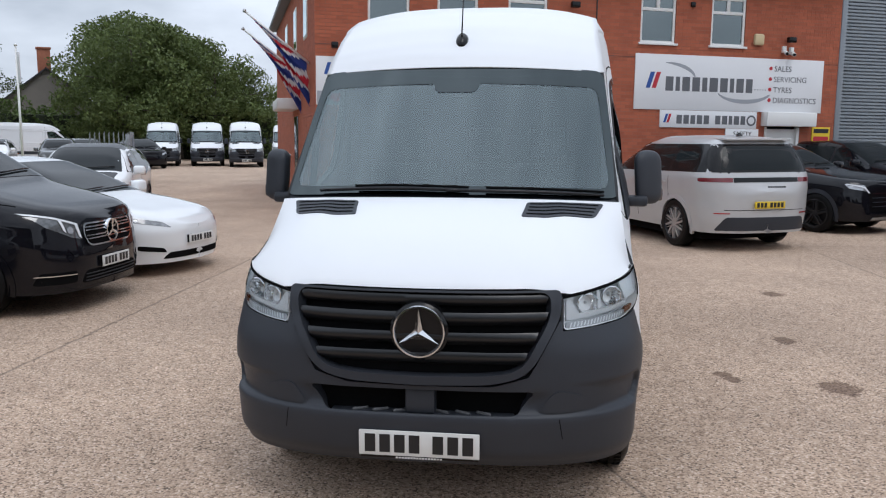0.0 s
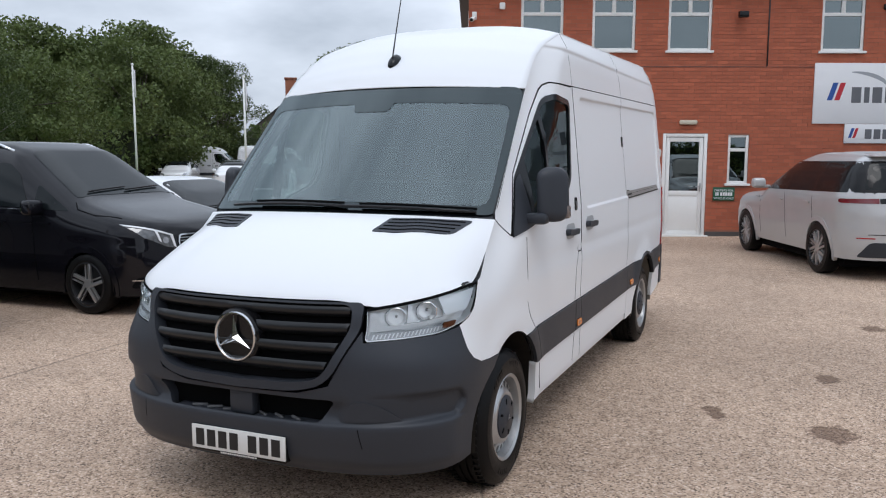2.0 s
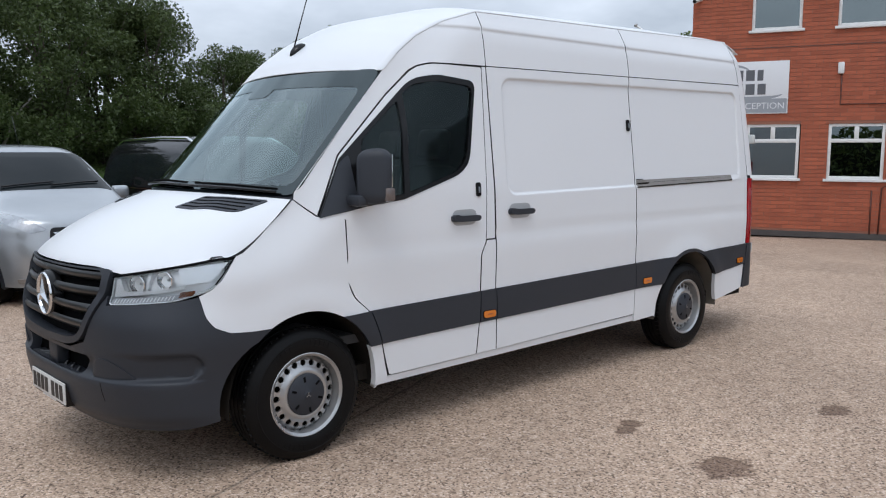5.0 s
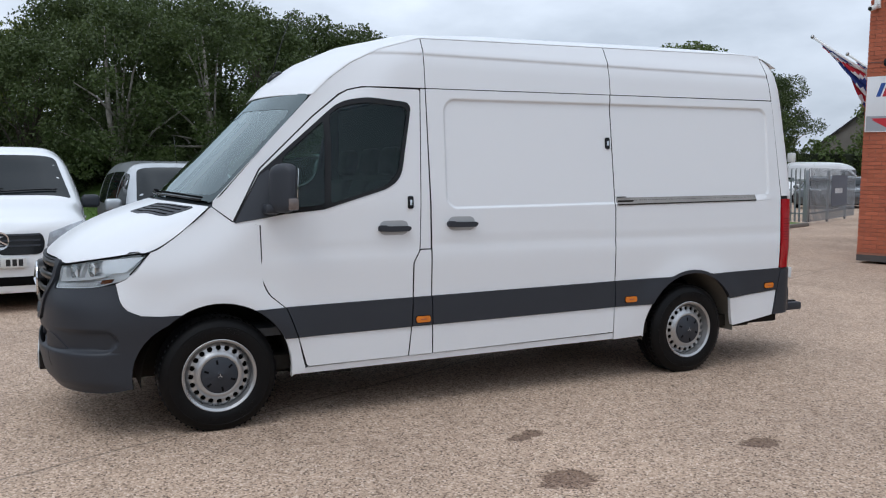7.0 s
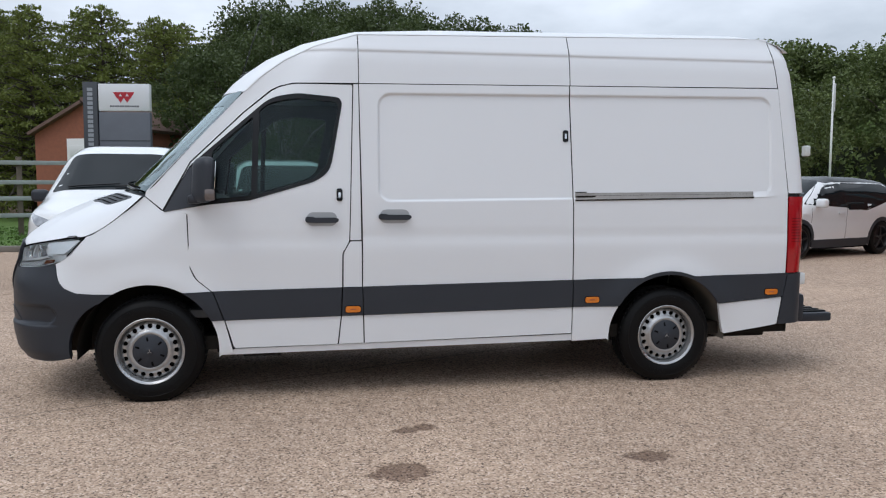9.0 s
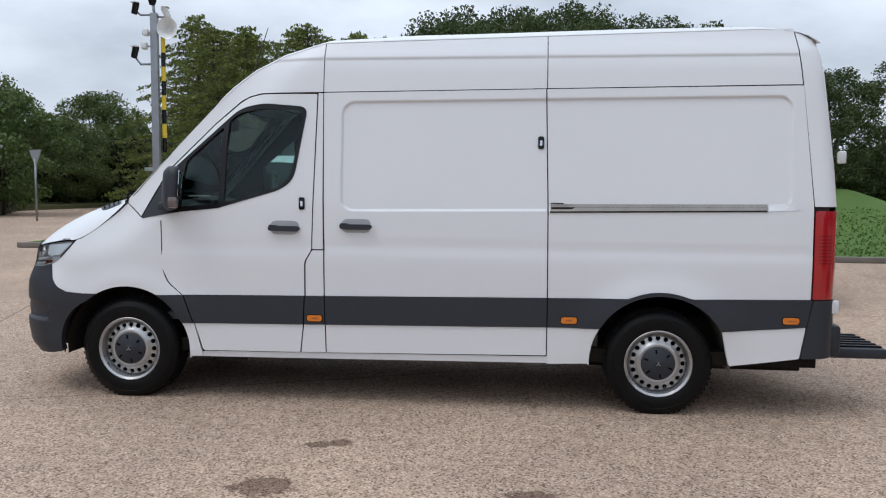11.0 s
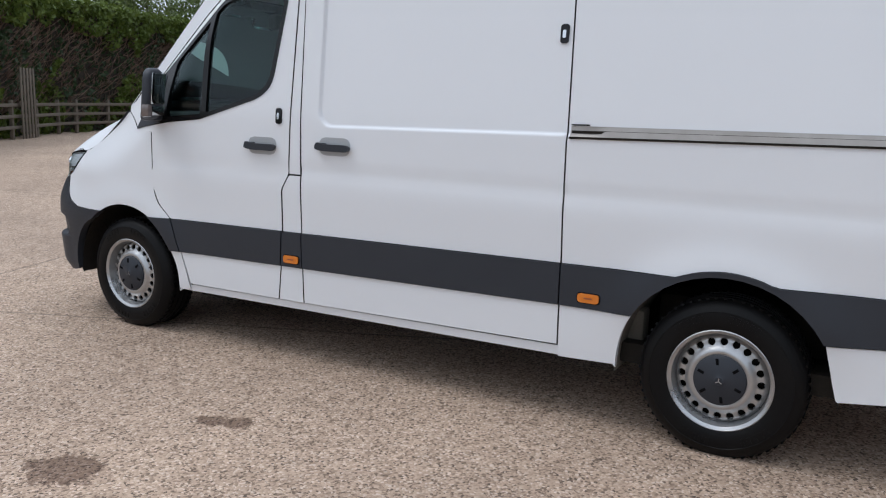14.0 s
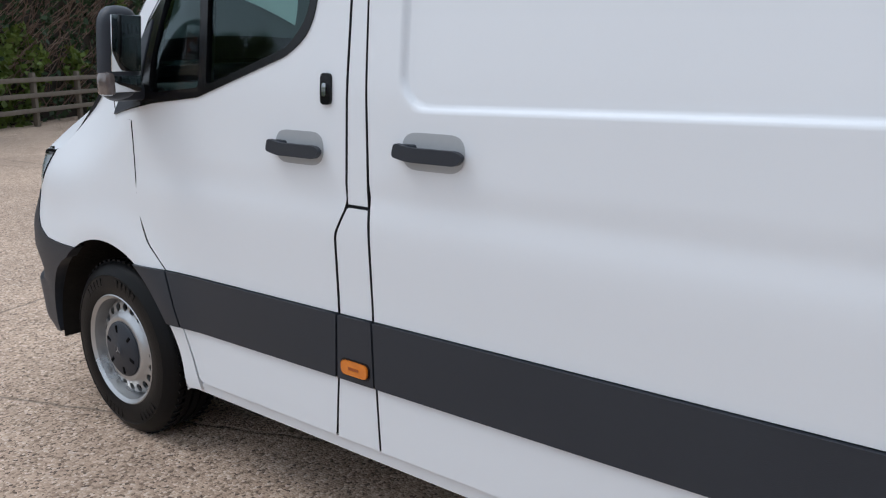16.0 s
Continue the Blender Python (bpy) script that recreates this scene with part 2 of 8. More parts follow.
def flat_mesh(outer, holes=(), h=0.05, extra=()):
    """Triangles that fill an outline with holes, on an even net of points."""
    loops = [dens(outer, h)] + [dens(o, h * 0.8) for o in holes]
    verts, edges = [], []
    for lp in loops:
        base = len(verts)
        verts += lp
        edges += [(base + i, base + (i + 1) % len(lp)) for i in range(len(lp))]
    edge_pts = np.array(verts)
    for lp in extra:
        q = np.array(dens(lp, h * 0.24))
        q = q[inside(q, loops[0])]
        for o in loops[1:]:
            q = q[~inside(q, o)]
        d = np.min(np.hypot(q[:, None, 0] - edge_pts[None, :, 0], q[:, None, 1] - edge_pts[None, :, 1]), 1) if len(q) else []
        verts += [tuple(p) for p, k in zip(q, d) if k > h * 0.2]
    taken = np.array(verts)
    lo, hi = edge_pts.min(0), edge_pts.max(0)
    g = []
    j = 0
    y = lo[1] + h * 0.5
    while y < hi[1]:
        g += [(x, y) for x in np.arange(lo[0] + h * (0.5 if j % 2 else 0.9), hi[0], h)]
        y += h * 0.9
        j += 1
    if g:
        g = np.array(g)
        g = g[inside(g, loops[0])]
        for o in loops[1:]:
            if len(g):
                g = g[~inside(g, o)]
        if len(g):
            d = np.concatenate([np.min(np.hypot(c[:, None, 0] - taken[None, :, 0], c[:, None, 1] - taken[None, :, 1]), 1) for c in np.array_split(g, max(1, len(g) // 200))])
            verts += [tuple(p) for p, k in zip(g, d) if k > h * 0.45]
    vo, eo, fo, *_ = delaunay_2d_cdt([Vector(v) for v in verts], edges, [], 0, 1e-6)
    mid = np.array([[sum(vo[i][k] for i in f) / len(f) for k in (0, 1)] for f in fo])
    keep = inside(mid, loops[0])
    for j, f in enumerate(fo):
        p = [vo[i] for i in f[:3]]
        e = max((p[1] - p[0]).length, (p[2] - p[1]).length, (p[0] - p[2]).length)
        if abs((p[1] - p[0]).cross(p[2] - p[0])) < e * e * 0.02:
            keep[j] = keep[j] and abs((p[1] - p[0]).cross(p[2] - p[0])) > 1e-5 * e
    for o in loops[1:]:
        keep &= ~inside(mid, o)
    return vo, [f for f, k in zip(fo, keep) if k]


def panel(name, outer, surf, material, parent=None, holes=(), h=0.05, off=0.0, thick=0.012, extra=(), label="", sign=1, centre=None):
    """A sheet laid on a curved surface surf(a, b), with its edges folded inwards."""
    vo, fo = flat_mesh(outer, holes, h, extra)
    # White panels get dark folded edges, as shade painted into the joints.
    dark_edge = material is WHITE and thick < 0.013
    bm = bmesh.new()
    vs, ns = [], []
    for v in vo:
        p = surf(v.x, v.y)
        c = Vector(centre) if centre else Vector((0, min(max(p.y, -0.3), 4.5), p.z))
        da, db = surf(v.x + 2e-3, v.y) - surf(v.x - 2e-3, v.y), surf(v.x, v.y + 2e-3) - surf(v.x, v.y - 2e-3)
        n = da.cross(db).normalized()
        if n.dot(p - c) < 0:
            n = -n
        p = p + n * off
        q = p - n * thick
        if sign < 0:
            p.x, q.x, n.x = -p.x, -q.x, -n.x
        vs.append(bm.verts.new(p))
        ns.append((n, q))
    at = dict(zip(vs, ns))
    for f in fo:
        if len(set(f)) < 3:
            continue
        t = [vs[i] for i in f]
        n = (t[1].co - t[0].co).cross(t[2].co - t[0].co)
        if n.dot(ns[f[0]][0]) < 0:
            t.reverse()
        try:
            bm.faces.new(t)
        except ValueError:
            pass
    if thick:
        low = {}
        for e in [e for e in bm.edges if len(e.link_faces) == 1]:
            a, b = e.verts
            lp = e.link_loops[0]
            if lp.vert is not a:
                a, b = b, a
            for v in (a, b):
                if v not in low:
                    low[v] = bm.verts.new(at[v][1])
            edge_face = bm.faces.new((b, a, low[a], low[b]))
            e.smooth = False
            edge_face.material_index = 1 if dark_edge else 0
    for v in list(bm.verts):
        if not v.link_faces:
            bm.verts.remove(v)
    return part(name, bm, [material, GAP] if dark_edge else material, parent, label, sharp=50)


def grid_into(bm, fn, nu, nv, flip=False):
    g = [[bm.verts.new(fn(i / nu, j / nv)) for j in range(nv + 1)] for i in range(nu + 1)]
    for i in range(nu):
        for j in range(nv):
            q = (g[i][j], g[i + 1][j], g[i + 1][j + 1], g[i][j + 1])
            bm.faces.new(q[::-1] if flip else q)


def smooth01(t):
    t = min(1.0, max(0.0, t))
    return t * t * (3 - 2 * t)


def bars_into(bm, x0, x1, z0, z1, widths, depth, y=0.0, gap=0.2):
    """Plain bars that stand for writing, in a flat strip."""
    total = sum(abs(w) for w in widths) + gap * (len(widths) - 1)
    k, x = (x1 - x0) / total, x0
    for w in widths:
        if w > 0:
            box_into(bm, (x, y - depth, z0), (x + w * k, y, z1))
        x += (abs(w) + gap) * k


def plate_marks(plate, x0, x1, z0, z1, y):
    """Seven plain bars on a number plate, in a group of four and a group of three."""
    pitch = (x1 - x0) / 7.6
    for k in range(7):
        x = x0 + pitch * (k + (0.6 if k > 3 else 0.0))
        bm = bmesh.new()
        box_into(bm, (x + pitch * 0.14, y - 0.002, z0), (x + pitch * 0.86, y, z1))
        part("plate_bar", bm, INK, plate, smooth=False)


def words(name, text, size, m, material, parent=None, align="LEFT", label="", depth=0.003):
    cu = bpy.data.curves.new(name, "FONT")
    cu.body, cu.size, cu.align_x, cu.extrude, cu.resolution_u = text, size, align, depth, 3
    tmp = new(name, cu)
    bpy.context.view_layer.update()
    me = bpy.data.meshes.new_from_object(tmp.evaluated_get(bpy.context.evaluated_depsgraph_get()))
    bpy.data.objects.remove(tmp)
    me.materials.clear()
    me.materials.append(material)
    ob = new(name, me)
    ob.matrix_world = m
    if parent:
        ob.parent = parent
    if label:
        ob["label"] = label
    return ob


# ---- ground ----
def yard_material():
    """Exposed-aggregate concrete: small stones, worn patches, slab joints, oil stains."""
    m = bpy.data.materials.new("aggregate_concrete")
    m.use_nodes = True
    n, l = m.node_tree.nodes, m.node_tree.links
    b = n["Principled BSDF"]
    tc = n.new("ShaderNodeTexCoord")
    co = tc.outputs["Object"]

    def noise_tex(scale, detail=3, rough=0.5):
        t = n.new("ShaderNodeTexNoise")
        t.inputs["Scale"].default_value, t.inputs["Detail"].default_value, t.inputs["Roughness"].default_value = scale, detail, rough
        l.new(co, t.inputs["Vector"])
        return t.outputs["Fac"]

    def math_node(op, a, b2=None, c=None):
        t = n.new("ShaderNodeMath")
        t.operation = op
        for i, v in enumerate((a, b2, c)):
            if v is None:
                continue
            if isinstance(v, (int, float)):
                t.inputs[i].default_value = v
            else:
                l.new(v, t.inputs[i])
        return t.outputs[0]

    def ramp_of(v, stops):
        r = n.new("ShaderNodeValToRGB")
        while len(r.color_ramp.elements) < len(stops):
            r.color_ramp.elements.new(0.5)
        for e, (p, c) in zip(r.color_ramp.elements, stops):
            e.position, e.color = p, (*c, 1)
        l.new(v, r.inputs[0])
        return r.outputs[0]

    def mixed(kind, fac, c1, c2):
        t = n.new("ShaderNodeMixRGB")
        t.blend_type = kind
        for i, v in zip((0, 1, 2), (fac, c1, c2)):
            if isinstance(v, (int, float)):
                t.inputs[i].default_value = v
            elif isinstance(v, tuple):
                t.inputs[i].default_value = (*v, 1)
            else:
                l.new(v, t.inputs[i])
        return t.outputs[0]

    vor = n.new("ShaderNodeTexVoronoi")
    vor.inputs["Scale"].default_value = 95
    l.new(co, vor.inputs["Vector"])
    sep = n.new("ShaderNodeSeparateColor")
    l.new(vor.outputs["Color"], sep.inputs[0])
    stones = ramp_of(sep.outputs[0], [(0.0, (0.115, 0.080, 0.060)), (0.18, (0.305, 0.216, 0.158)), (0.45, (0.475, 0.346, 0.256)), (0.8, (0.548, 0.408, 0.308)), (1.0, (0.70, 0.57, 0.47))])
    mid = ramp_of(noise_tex(9, 6, 0.65), [(0.3, (0.84, 0.83, 0.825)), (0.7, (1.10, 1.10, 1.10))])
    col = mixed("MULTIPLY", 1.0, stones, mid)
    big = ramp_of(noise_tex(0.45, 5, 0.6), [(0.3, (0.80, 0.79, 0.78)), (0.7, (1.12, 1.11, 1.09))])
    col = mixed("MULTIPLY", 1.0, col, big)
    sxyz = n.new("ShaderNodeSeparateXYZ")
    l.new(co, sxyz.inputs[0])
    X, Y = sxyz.outputs[0], sxyz.outputs[1]
    wob = math_node("MULTIPLY_ADD", noise_tex(6, 4), 0.05, -0.025)
    # slab joints: two families of straight lines
    dark = None
    for ax, ay, c, w in ((0.92, 0.39, 0.735, 0.009), (1.0, 0.05, -3.32, 0.012), (0.31, -0.95, 2.12, 0.011), (0.95, 0.31, -5.2, 0.012), (0.05, -1.0, -9.1, 0.012), (1.0, 0.05, 4.9, 0.010)):
        d = math_node("ADD", math_node("ADD", math_node("MULTIPLY", X, ax), math_node("MULTIPLY", Y, ay)), -c)
        d = math_node("ABSOLUTE", math_node("ADD", d, wob))
        k = math_node("SUBTRACT", 1.0, math_node("SMOOTH_MIN", math_node("DIVIDE", d, w * 2.0), 1.0, 0.1))
        k = math_node("MAXIMUM", k, 0.0)
        dark = k if dark is None else math_node("MAXIMUM", dark, k)
    col = mixed("MIX", math_node("MULTIPLY", dark, 0.62), col, (0.07, 0.055, 0.045))
    # oil stains
    oil = None
    wob2 = math_node("MULTIPLY_ADD", noise_tex(17, 5, 0.7), 2.6, -1.3)
    for px, py, rx, ry in ((1.83, 1.58, 0.05, 0.07), (1.78, 1.70, 0.06, 0.06), (2.52, 1.47, 0.12, 0.15), (2.51, 2.83, 0.07, 0.12), (2.95, 5.0, 0.10, 0.13)):
        dx, dy = math_node("DIVIDE", math_node("SUBTRACT", X, px), rx), math_node("DIVIDE", math_node("SUBTRACT", Y, py), ry)
        r = math_node("SQRT", math_node("ADD", math_node("MULTIPLY", dx, dx), math_node("MULTIPLY", dy, dy)))
        k = math_node("SUBTRACT", 1.25, math_node("ADD", r, wob2))
        k = math_node("MINIMUM", math_node("MAXIMUM", math_node("MULTIPLY", k, 3.2), 0.0), 1.0)
        oil = k if oil is None else math_node("MAXIMUM", oil, k)
    col = mixed("MULTIPLY", math_node("MULTIPLY", oil, 0.85), col, (0.33, 0.28, 0.26))
    l.new(col, b.inputs["Base Color"])
    b.inputs["Roughness"].default_value = 0.85
    b.inputs["Specular IOR Level"].default_value = 0.3
    bp = n.new("ShaderNodeBump")
    bp.inputs["Strength"].default_value, bp.inputs["Distance"].default_value = 0.5, 0.006
    l.new(math_node("SUBTRACT", math_node("SUBTRACT", 1.0, vor.outputs["Distance"]), math_node("MULTIPLY", dark, 1.5)), bp.inputs["Height"])
    l.new(bp.outputs[0], b.inputs["Normal"])
    return m


YARD = yard_material()
bm = bmesh.new()
cuts = [-700, -260, -90, -40, -15, 0, 15, 40, 90, 260, 700]
vv = [[bm.verts.new((x, y, 0)) for y in cuts] for x in cuts]
for i in range(len(cuts) - 1):
    for j in range(len(cuts) - 1):
        bm.faces.new((vv[i][j], vv[i + 1][j], vv[i + 1][j + 1], vv[i][j + 1]))
ground = tagged(part("ground", bm, YARD, smooth=False), "worn tan exposed-aggregate concrete yard with oil stains", "ground", kind="structure")


# ---- the white panel van: nose towards -y, front axle over the origin ----
PZ = [0.20, 0.25, 0.34, 0.55, 0.78, 1.0, 1.15, 1.38, 1.8, 2.15, 2.32, 2.36, 2.47, 2.54]
PX = [0.90, 0.930, 0.950, 0.957, 0.957, 0.967, 0.962, 0.958, 0.920, 0.888, 0.866, 0.852, 0.81, 0.765]
_z = np.linspace(0.2, 2.56, 600)
_x = np.convolve(np.pad(np.interp(_z, PZ, PX), 9, mode="edge"), np.ones(19) / 19, "valid")
YC, LEN, SUP = -0.30, 1.33, 2.4
RECESS_A, RECESS_B = (1.53, 2.90), (2.94, 4.50)


def rect_depth(y, z, y0, y1, z0, z1, r):
    """How far a point lies inside a rounded rectangle."""
    dx, dz = max(y0 + r - y, y - y1 + r, 0), max(z0 + r - z, z - z1 + r, 0)
    if dx > 0 and dz > 0:
        return r - math.hypot(dx, dz)
    return min(y - y0, y1 - y, z - z0, z1 - z)


def crease(y):
    """Height of the pressed line along the roof side."""
    return 2.362 + 0.005 * (y - 1.39) - 0.10 * max(0.0, 1.25 - y) ** 2


def side_x(y, z):
    """Half width of the van's body."""
    w = float(np.interp(z, _z, _x))
    d = y - (-0.03 + (z - 1.38) * 0.961)
    fade = smooth01((z - 0.92) / 0.42)
    w *= 1 - 0.082 * (1 - smooth01(d / 0.42)) * fade
    if y > 4.35:
        w -= 0.02 * smooth01((y - 4.35) / 0.45)
    for yc, amp in ((0.0, 0.020), (3.665, 0.024)):
        r = math.hypot(y - yc, z - 0.345)
        if r < 0.9 and z > 0.4:
            w += amp * math.exp(-((r - 0.47) / 0.10) ** 2) * smooth01((z - 0.4) / 0.25)
    if 1.4 < y < 4.6 and 1.3 < z < 2.15:
        s = 0.013 * (y - 1.4)
        k = max(rect_depth(y, z - s, 1.52, 4.48, 1.335, 2.075, 0.09), -1)
        w -= 0.014 * smooth01(k / 0.009)
    if z > 2.2:
        w += 0.009 * smooth01((z - crease(y)) / 0.010) * (1 - smooth01((z - crease(y) - 0.02) / 0.07)) * smooth01((y - 0.86) / 0.25)
    if z < 1.12 and 0.3 < y < 4.6:
        w -= 0.006 * math.exp(-((z - 1.10) / 0.035) ** 2)
    return w


FZ = [0.2, 0.27, 0.36, 0.47, 0.53, 0.60, 0.68, 0.90, 1.0, 1.07, 1.12]
FY = [-0.84, -0.905, -0.950, -0.972, -0.975, -0.978, -0.980, -0.975, -0.955, -0.925, -0.88]
_t = np.linspace(0, math.pi / 2, 400)
_px, _py = 0.962 * np.cos(_t) ** (2 / SUP), 0.71 * np.sin(_t) ** (2 / SUP)
_arc = np.concatenate([[0], np.cumsum(np.hypot(np.diff(_px), np.diff(_py)))])
_arc /= _arc[-1]


def wrap(s, z):
    """The body round the nose: s metres from the middle of the front."""
    a, sg = abs(s), (1 if s >= 0 else -1)
    if a >= LEN:
        y = a - LEN + YC
        return Vector((sg * side_x(y, z), y, z))
    th = float(np.interp(1 - a / LEN, _arc, _t))
    A, F = side_x(YC, z), float(np.interp(z, FZ, FY))
    c = math.cos(th) ** (2 / SUP)
    sup = SUP + 0.6 * smooth01((0.95 - z) / 0.18)
    return Vector((sg * A * c, YC + (F - YC) * max(0.0, 1 - c ** sup) ** (1 / sup), z))


def sx(x):
    """s for a place x on the front."""
    th = math.acos(min(1, (abs(x) / 0.958) ** (SUP / 2)))
    return math.copysign(LEN * (1 - float(np.interp(th, _t, _arc))), x)


def sy(y):
    return y - YC + LEN


def side(y, z):
    return Vector((side_x(y, z), y, z)) if y >= YC else wrap(sy(y), z)


def arc(cy, cz, r, a0, a1, n=14):
    return [(cy + r * math.cos(radians(a0 + (a1 - a0) * i / n)), cz + r * math.sin(radians(a0 + (a1 - a0) * i / n))) for i in range(n + 1)]


def strip_top(y):
    return 0.737 + 0.0131 * (y - 0.4)


def strip_low(y):
    return 0.545 + 0.0131 * (y - 0.45)


def hood_top_z(p):
    x = abs(p)
    return float(np.interp(x, [0, 0.40, 0.48, 0.54, 0.75, 1.0], [1.064, 1.066, 1.054, 1.036, 1.070, 1.112]))


SH = sy(-0.47)


def hood(p, t):
    z = hood_top_z(p)
    s = math.copysign(min(abs(p), 1.2) * SH, p)
    a = wrap(s, z)
    xr = 0.888 * p
    b = Vector((xr, -0.265 + 0.300 * xr * xr, 1.405 - 0.035 * xr * xr))
    v = a.lerp(b, t)
    up = 0.058 * (1 - abs(p) ** 3.0) - 0.052 * abs(p) ** 8
    v.z += up * math.sin(math.pi * min(1, max(0, t)) ** 0.72) ** 0.9 if 0 < t < 1 else 0
    # soft crease along each side
    v.z += 0.012 * math.exp(-((abs(p) - 0.62) / 0.10) ** 2) * math.sin(math.pi * min(1, max(0, t)))
    return v


van = thing("panel_van", "white high-roof panel van with dark grey bumpers on the yard", "van")
SILL = 0.352
AF, AR = 0.447, 0.458
a_f = math.degrees(math.asin((0.735 - 0.345) / AF))
a_low = -7
g = 0.0035
HEAD = rpoly([(sy(-0.393), 1.107, 0.006), (sy(-0.515), 0.960, 0.05), (sx(0.86), 0.914, 0.04), (sx(0.60), 0.893, 0.02), (sx(0.602), 1.030, 0.012), (0.75, 1.050), (1.0, 1.086), (1.152, 1.106)])
WIN = rpoly([(0.10, 1.268, 0.02), (0.40, 1.318), (0.66, 1.345), (1.10, 1.475, 0.05), (1.195, 1.545, 0.08), (1.285, 2.04, 0.06), (0.98, 2.065, 0.05), (0.80, 2.035, 0.08), (0.274, 1.575, 0.02)])
GLASS_B = rpoly([(0.708, 1.382, 0.02), (1.09, 1.496, 0.03), (1.172, 1.572, 0.05), (1.258, 2.008, 0.05), (0.97, 2.030, 0.04), (0.80, 2.0, 0.05), (0.728, 1.945, 0.02)])
GLASS_A = rpoly([(0.385, 1.352, 0.03), (0.668, 1.376, 0.02), (0.688, 1.905, 0.02), (0.42, 1.672, 0.03)])
HOLE = rpoly([(0.36, 1.345), (0.70, 1.375), (1.09, 1.49, 0.04), (1.17, 1.56, 0.05), (1.26, 2.01, 0.05), (0.98, 2.035, 0.04), (0.80, 2.00, 0.06), (0.40, 1.66)])

for sgn in (1, -1):
    tag = {"sign": sgn, "parent": van}
    # dark sheet behind the joints, coloured for the shade in them
    liner = [(-0.45, 0.30)] + arc(0, 0.345, AF + 0.01, 186, -6) + [(0.47, 0.31), (3.20, 0.35)] + arc(3.665, 0.345, AR + 0.01, 184, -2) + \
        [(4.13, 0.35), (4.70, 0.42), (4.72, 1.4), (4.64, 2.20), (4.55, 2.48), (4.49, 2.53), (2.9, 2.49), (1.39, 2.45), (1.2, 2.38), (0.70, 2.10), (0.02, 1.36), (-0.1, 1.28), (-0.45, 1.1)]
    panel("inner_frame", liner, side, GAP, holes=[HOLE], h=0.05, off=-0.017, thick=0.01, **tag)
    # front wing
    fender = [(-0.225, 0.735)] + arc(0, 0.345, AF, 180 - a_f, a_f, 18) + rpoly([(0.399, 0.740, 0.0), (0.299, 0.825, 0.03), (0.262, 0.905, 0.06), (0.252, 1.255, 0)]) + \
        [(0.093, 1.277), (-0.016, 1.366)] + [(hood(1, t).y, hood(1, t).z - 0.006) for t in (0.97, 0.92, 0.86, 0.78, 0.68, 0.56, 0.44, 0.32, 0.23)] + [(-0.390, 1.109), (-0.440, 1.046), (-0.480, 0.996), (-0.522, 0.962), (-0.585, 0.932), (-0.55, 0.888), (-0.50, 0.828), (-0.45, 0.778), (-0.39, 0.746), (-0.31, 0.736)]
    panel("front_wing", fender, side, WHITE, h=0.035, **tag)
    # A-pillar and roof side, in three pieces
    front_top = [(-0.008, 1.405), (0.622, 2.066), (0.75, 2.18), (0.90, 2.29), (1.10, 2.39), (1.388, 2.478), (1.388, 2.142), (0.95, 2.136), (0.86, 2.115), (0.80, 2.085), (0.62, 1.935), (0.272, 1.60), (0.099, 1.283), (-0.014, 1.372)]
    rid = [[(y, crease(y) + k) for y in (0.86, 0.95, 1.05, 1.15, 1.25, 1.388)] for k in (-0.014, -0.001, 0.005, 0.011, 0.024)]
    panel("roof_side", front_top, side, WHITE, h=0.05, extra=[q + q[::-1] for q in rid], label="white A-pillar and cab roof side", **tag)
    for y0, y1 in ((1.394, 2.899), (2.905, 4.538)):
        r = [(y0, 2.142 + 0.0145 * (y0 - 1.39)), (y1, 2.142 + 0.0145 * (y1 - 1.39)), (y1 - (0.04 if y1 > 4 else 0), 2.478 + 0.027 * (y1 - 1.39)), (y0, 2.478 + 0.027 * (y0 - 1.39))]
        rid = [[(y0, crease(y0) + k), (y1, crease(y1) + k)] for k in (-0.014, -0.001, 0.005, 0.011, 0.024)]
        panel("roof_side", r, side, WHITE, h=0.04, extra=rid, **tag)
    # front door
    door_out = [(0.260, 1.255), (0.265, 1.05)] + rpoly([(0.271, 0.905, 0.055), (0.309, 0.825, 0.03), (0.406, strip_top(0.405) + g), (1.268, strip_top(1.268) + g), (1.270, 0.985, 0.02), (1.318, 1.068, 0.02), (1.348, 2.128, 0.015), (0.95, 2.128, 0.05), (0.86, 2.105), (0.805, 2.075), (0.628, 1.93), (0.28, 1.595), (0.105, 1.272)])
    door = panel("front_door", door_out, side, WHITE, holes=[rpoly([(0.34, 1.325), (0.68, 1.355), (1.10, 1.482, 0.04), (1.19, 1.555, 0.06), (1.278, 2.03, 0.05), (0.98, 2.055, 0.04), (0.80, 2.02, 0.06), (0.36, 1.64)])], h=0.045, **tag)
    tagd = {"sign": sgn, "parent": door}
    panel("window_frame", WIN, side, GLOSSBLACK, holes=[GLASS_B, GLASS_A], h=0.05, off=0.004, thick=0.03, label="black window surround", **tagd)
    panel("window_pane", GLASS_B, side, DARKGLASS, h=0.12, off=-0.006, thick=0.0, label="tinted sliding door window", **tagd)
    panel("window_pane", GLASS_A, side, DARKGLASS, h=0.12, off=-0.006, thick=0.0, label="tinted quarter light", **tagd)
    low1 = rpoly([(0.490, strip_low(0.49) - g), (1.258, strip_low(1.26) - g), (1.236, SILL + 0.006, 0.01), (0.545, SILL, 0.02)])
    panel("door_foot", low1, side, WHITE, h=0.06, label="white lower door skin", **tagd)
    st = [(0.415, strip_top(0.415)), (1.266, strip_top(1.266)), (1.258, strip_low(1.26)), (0.487, strip_low(0.487)), (0.445, 0.66)]
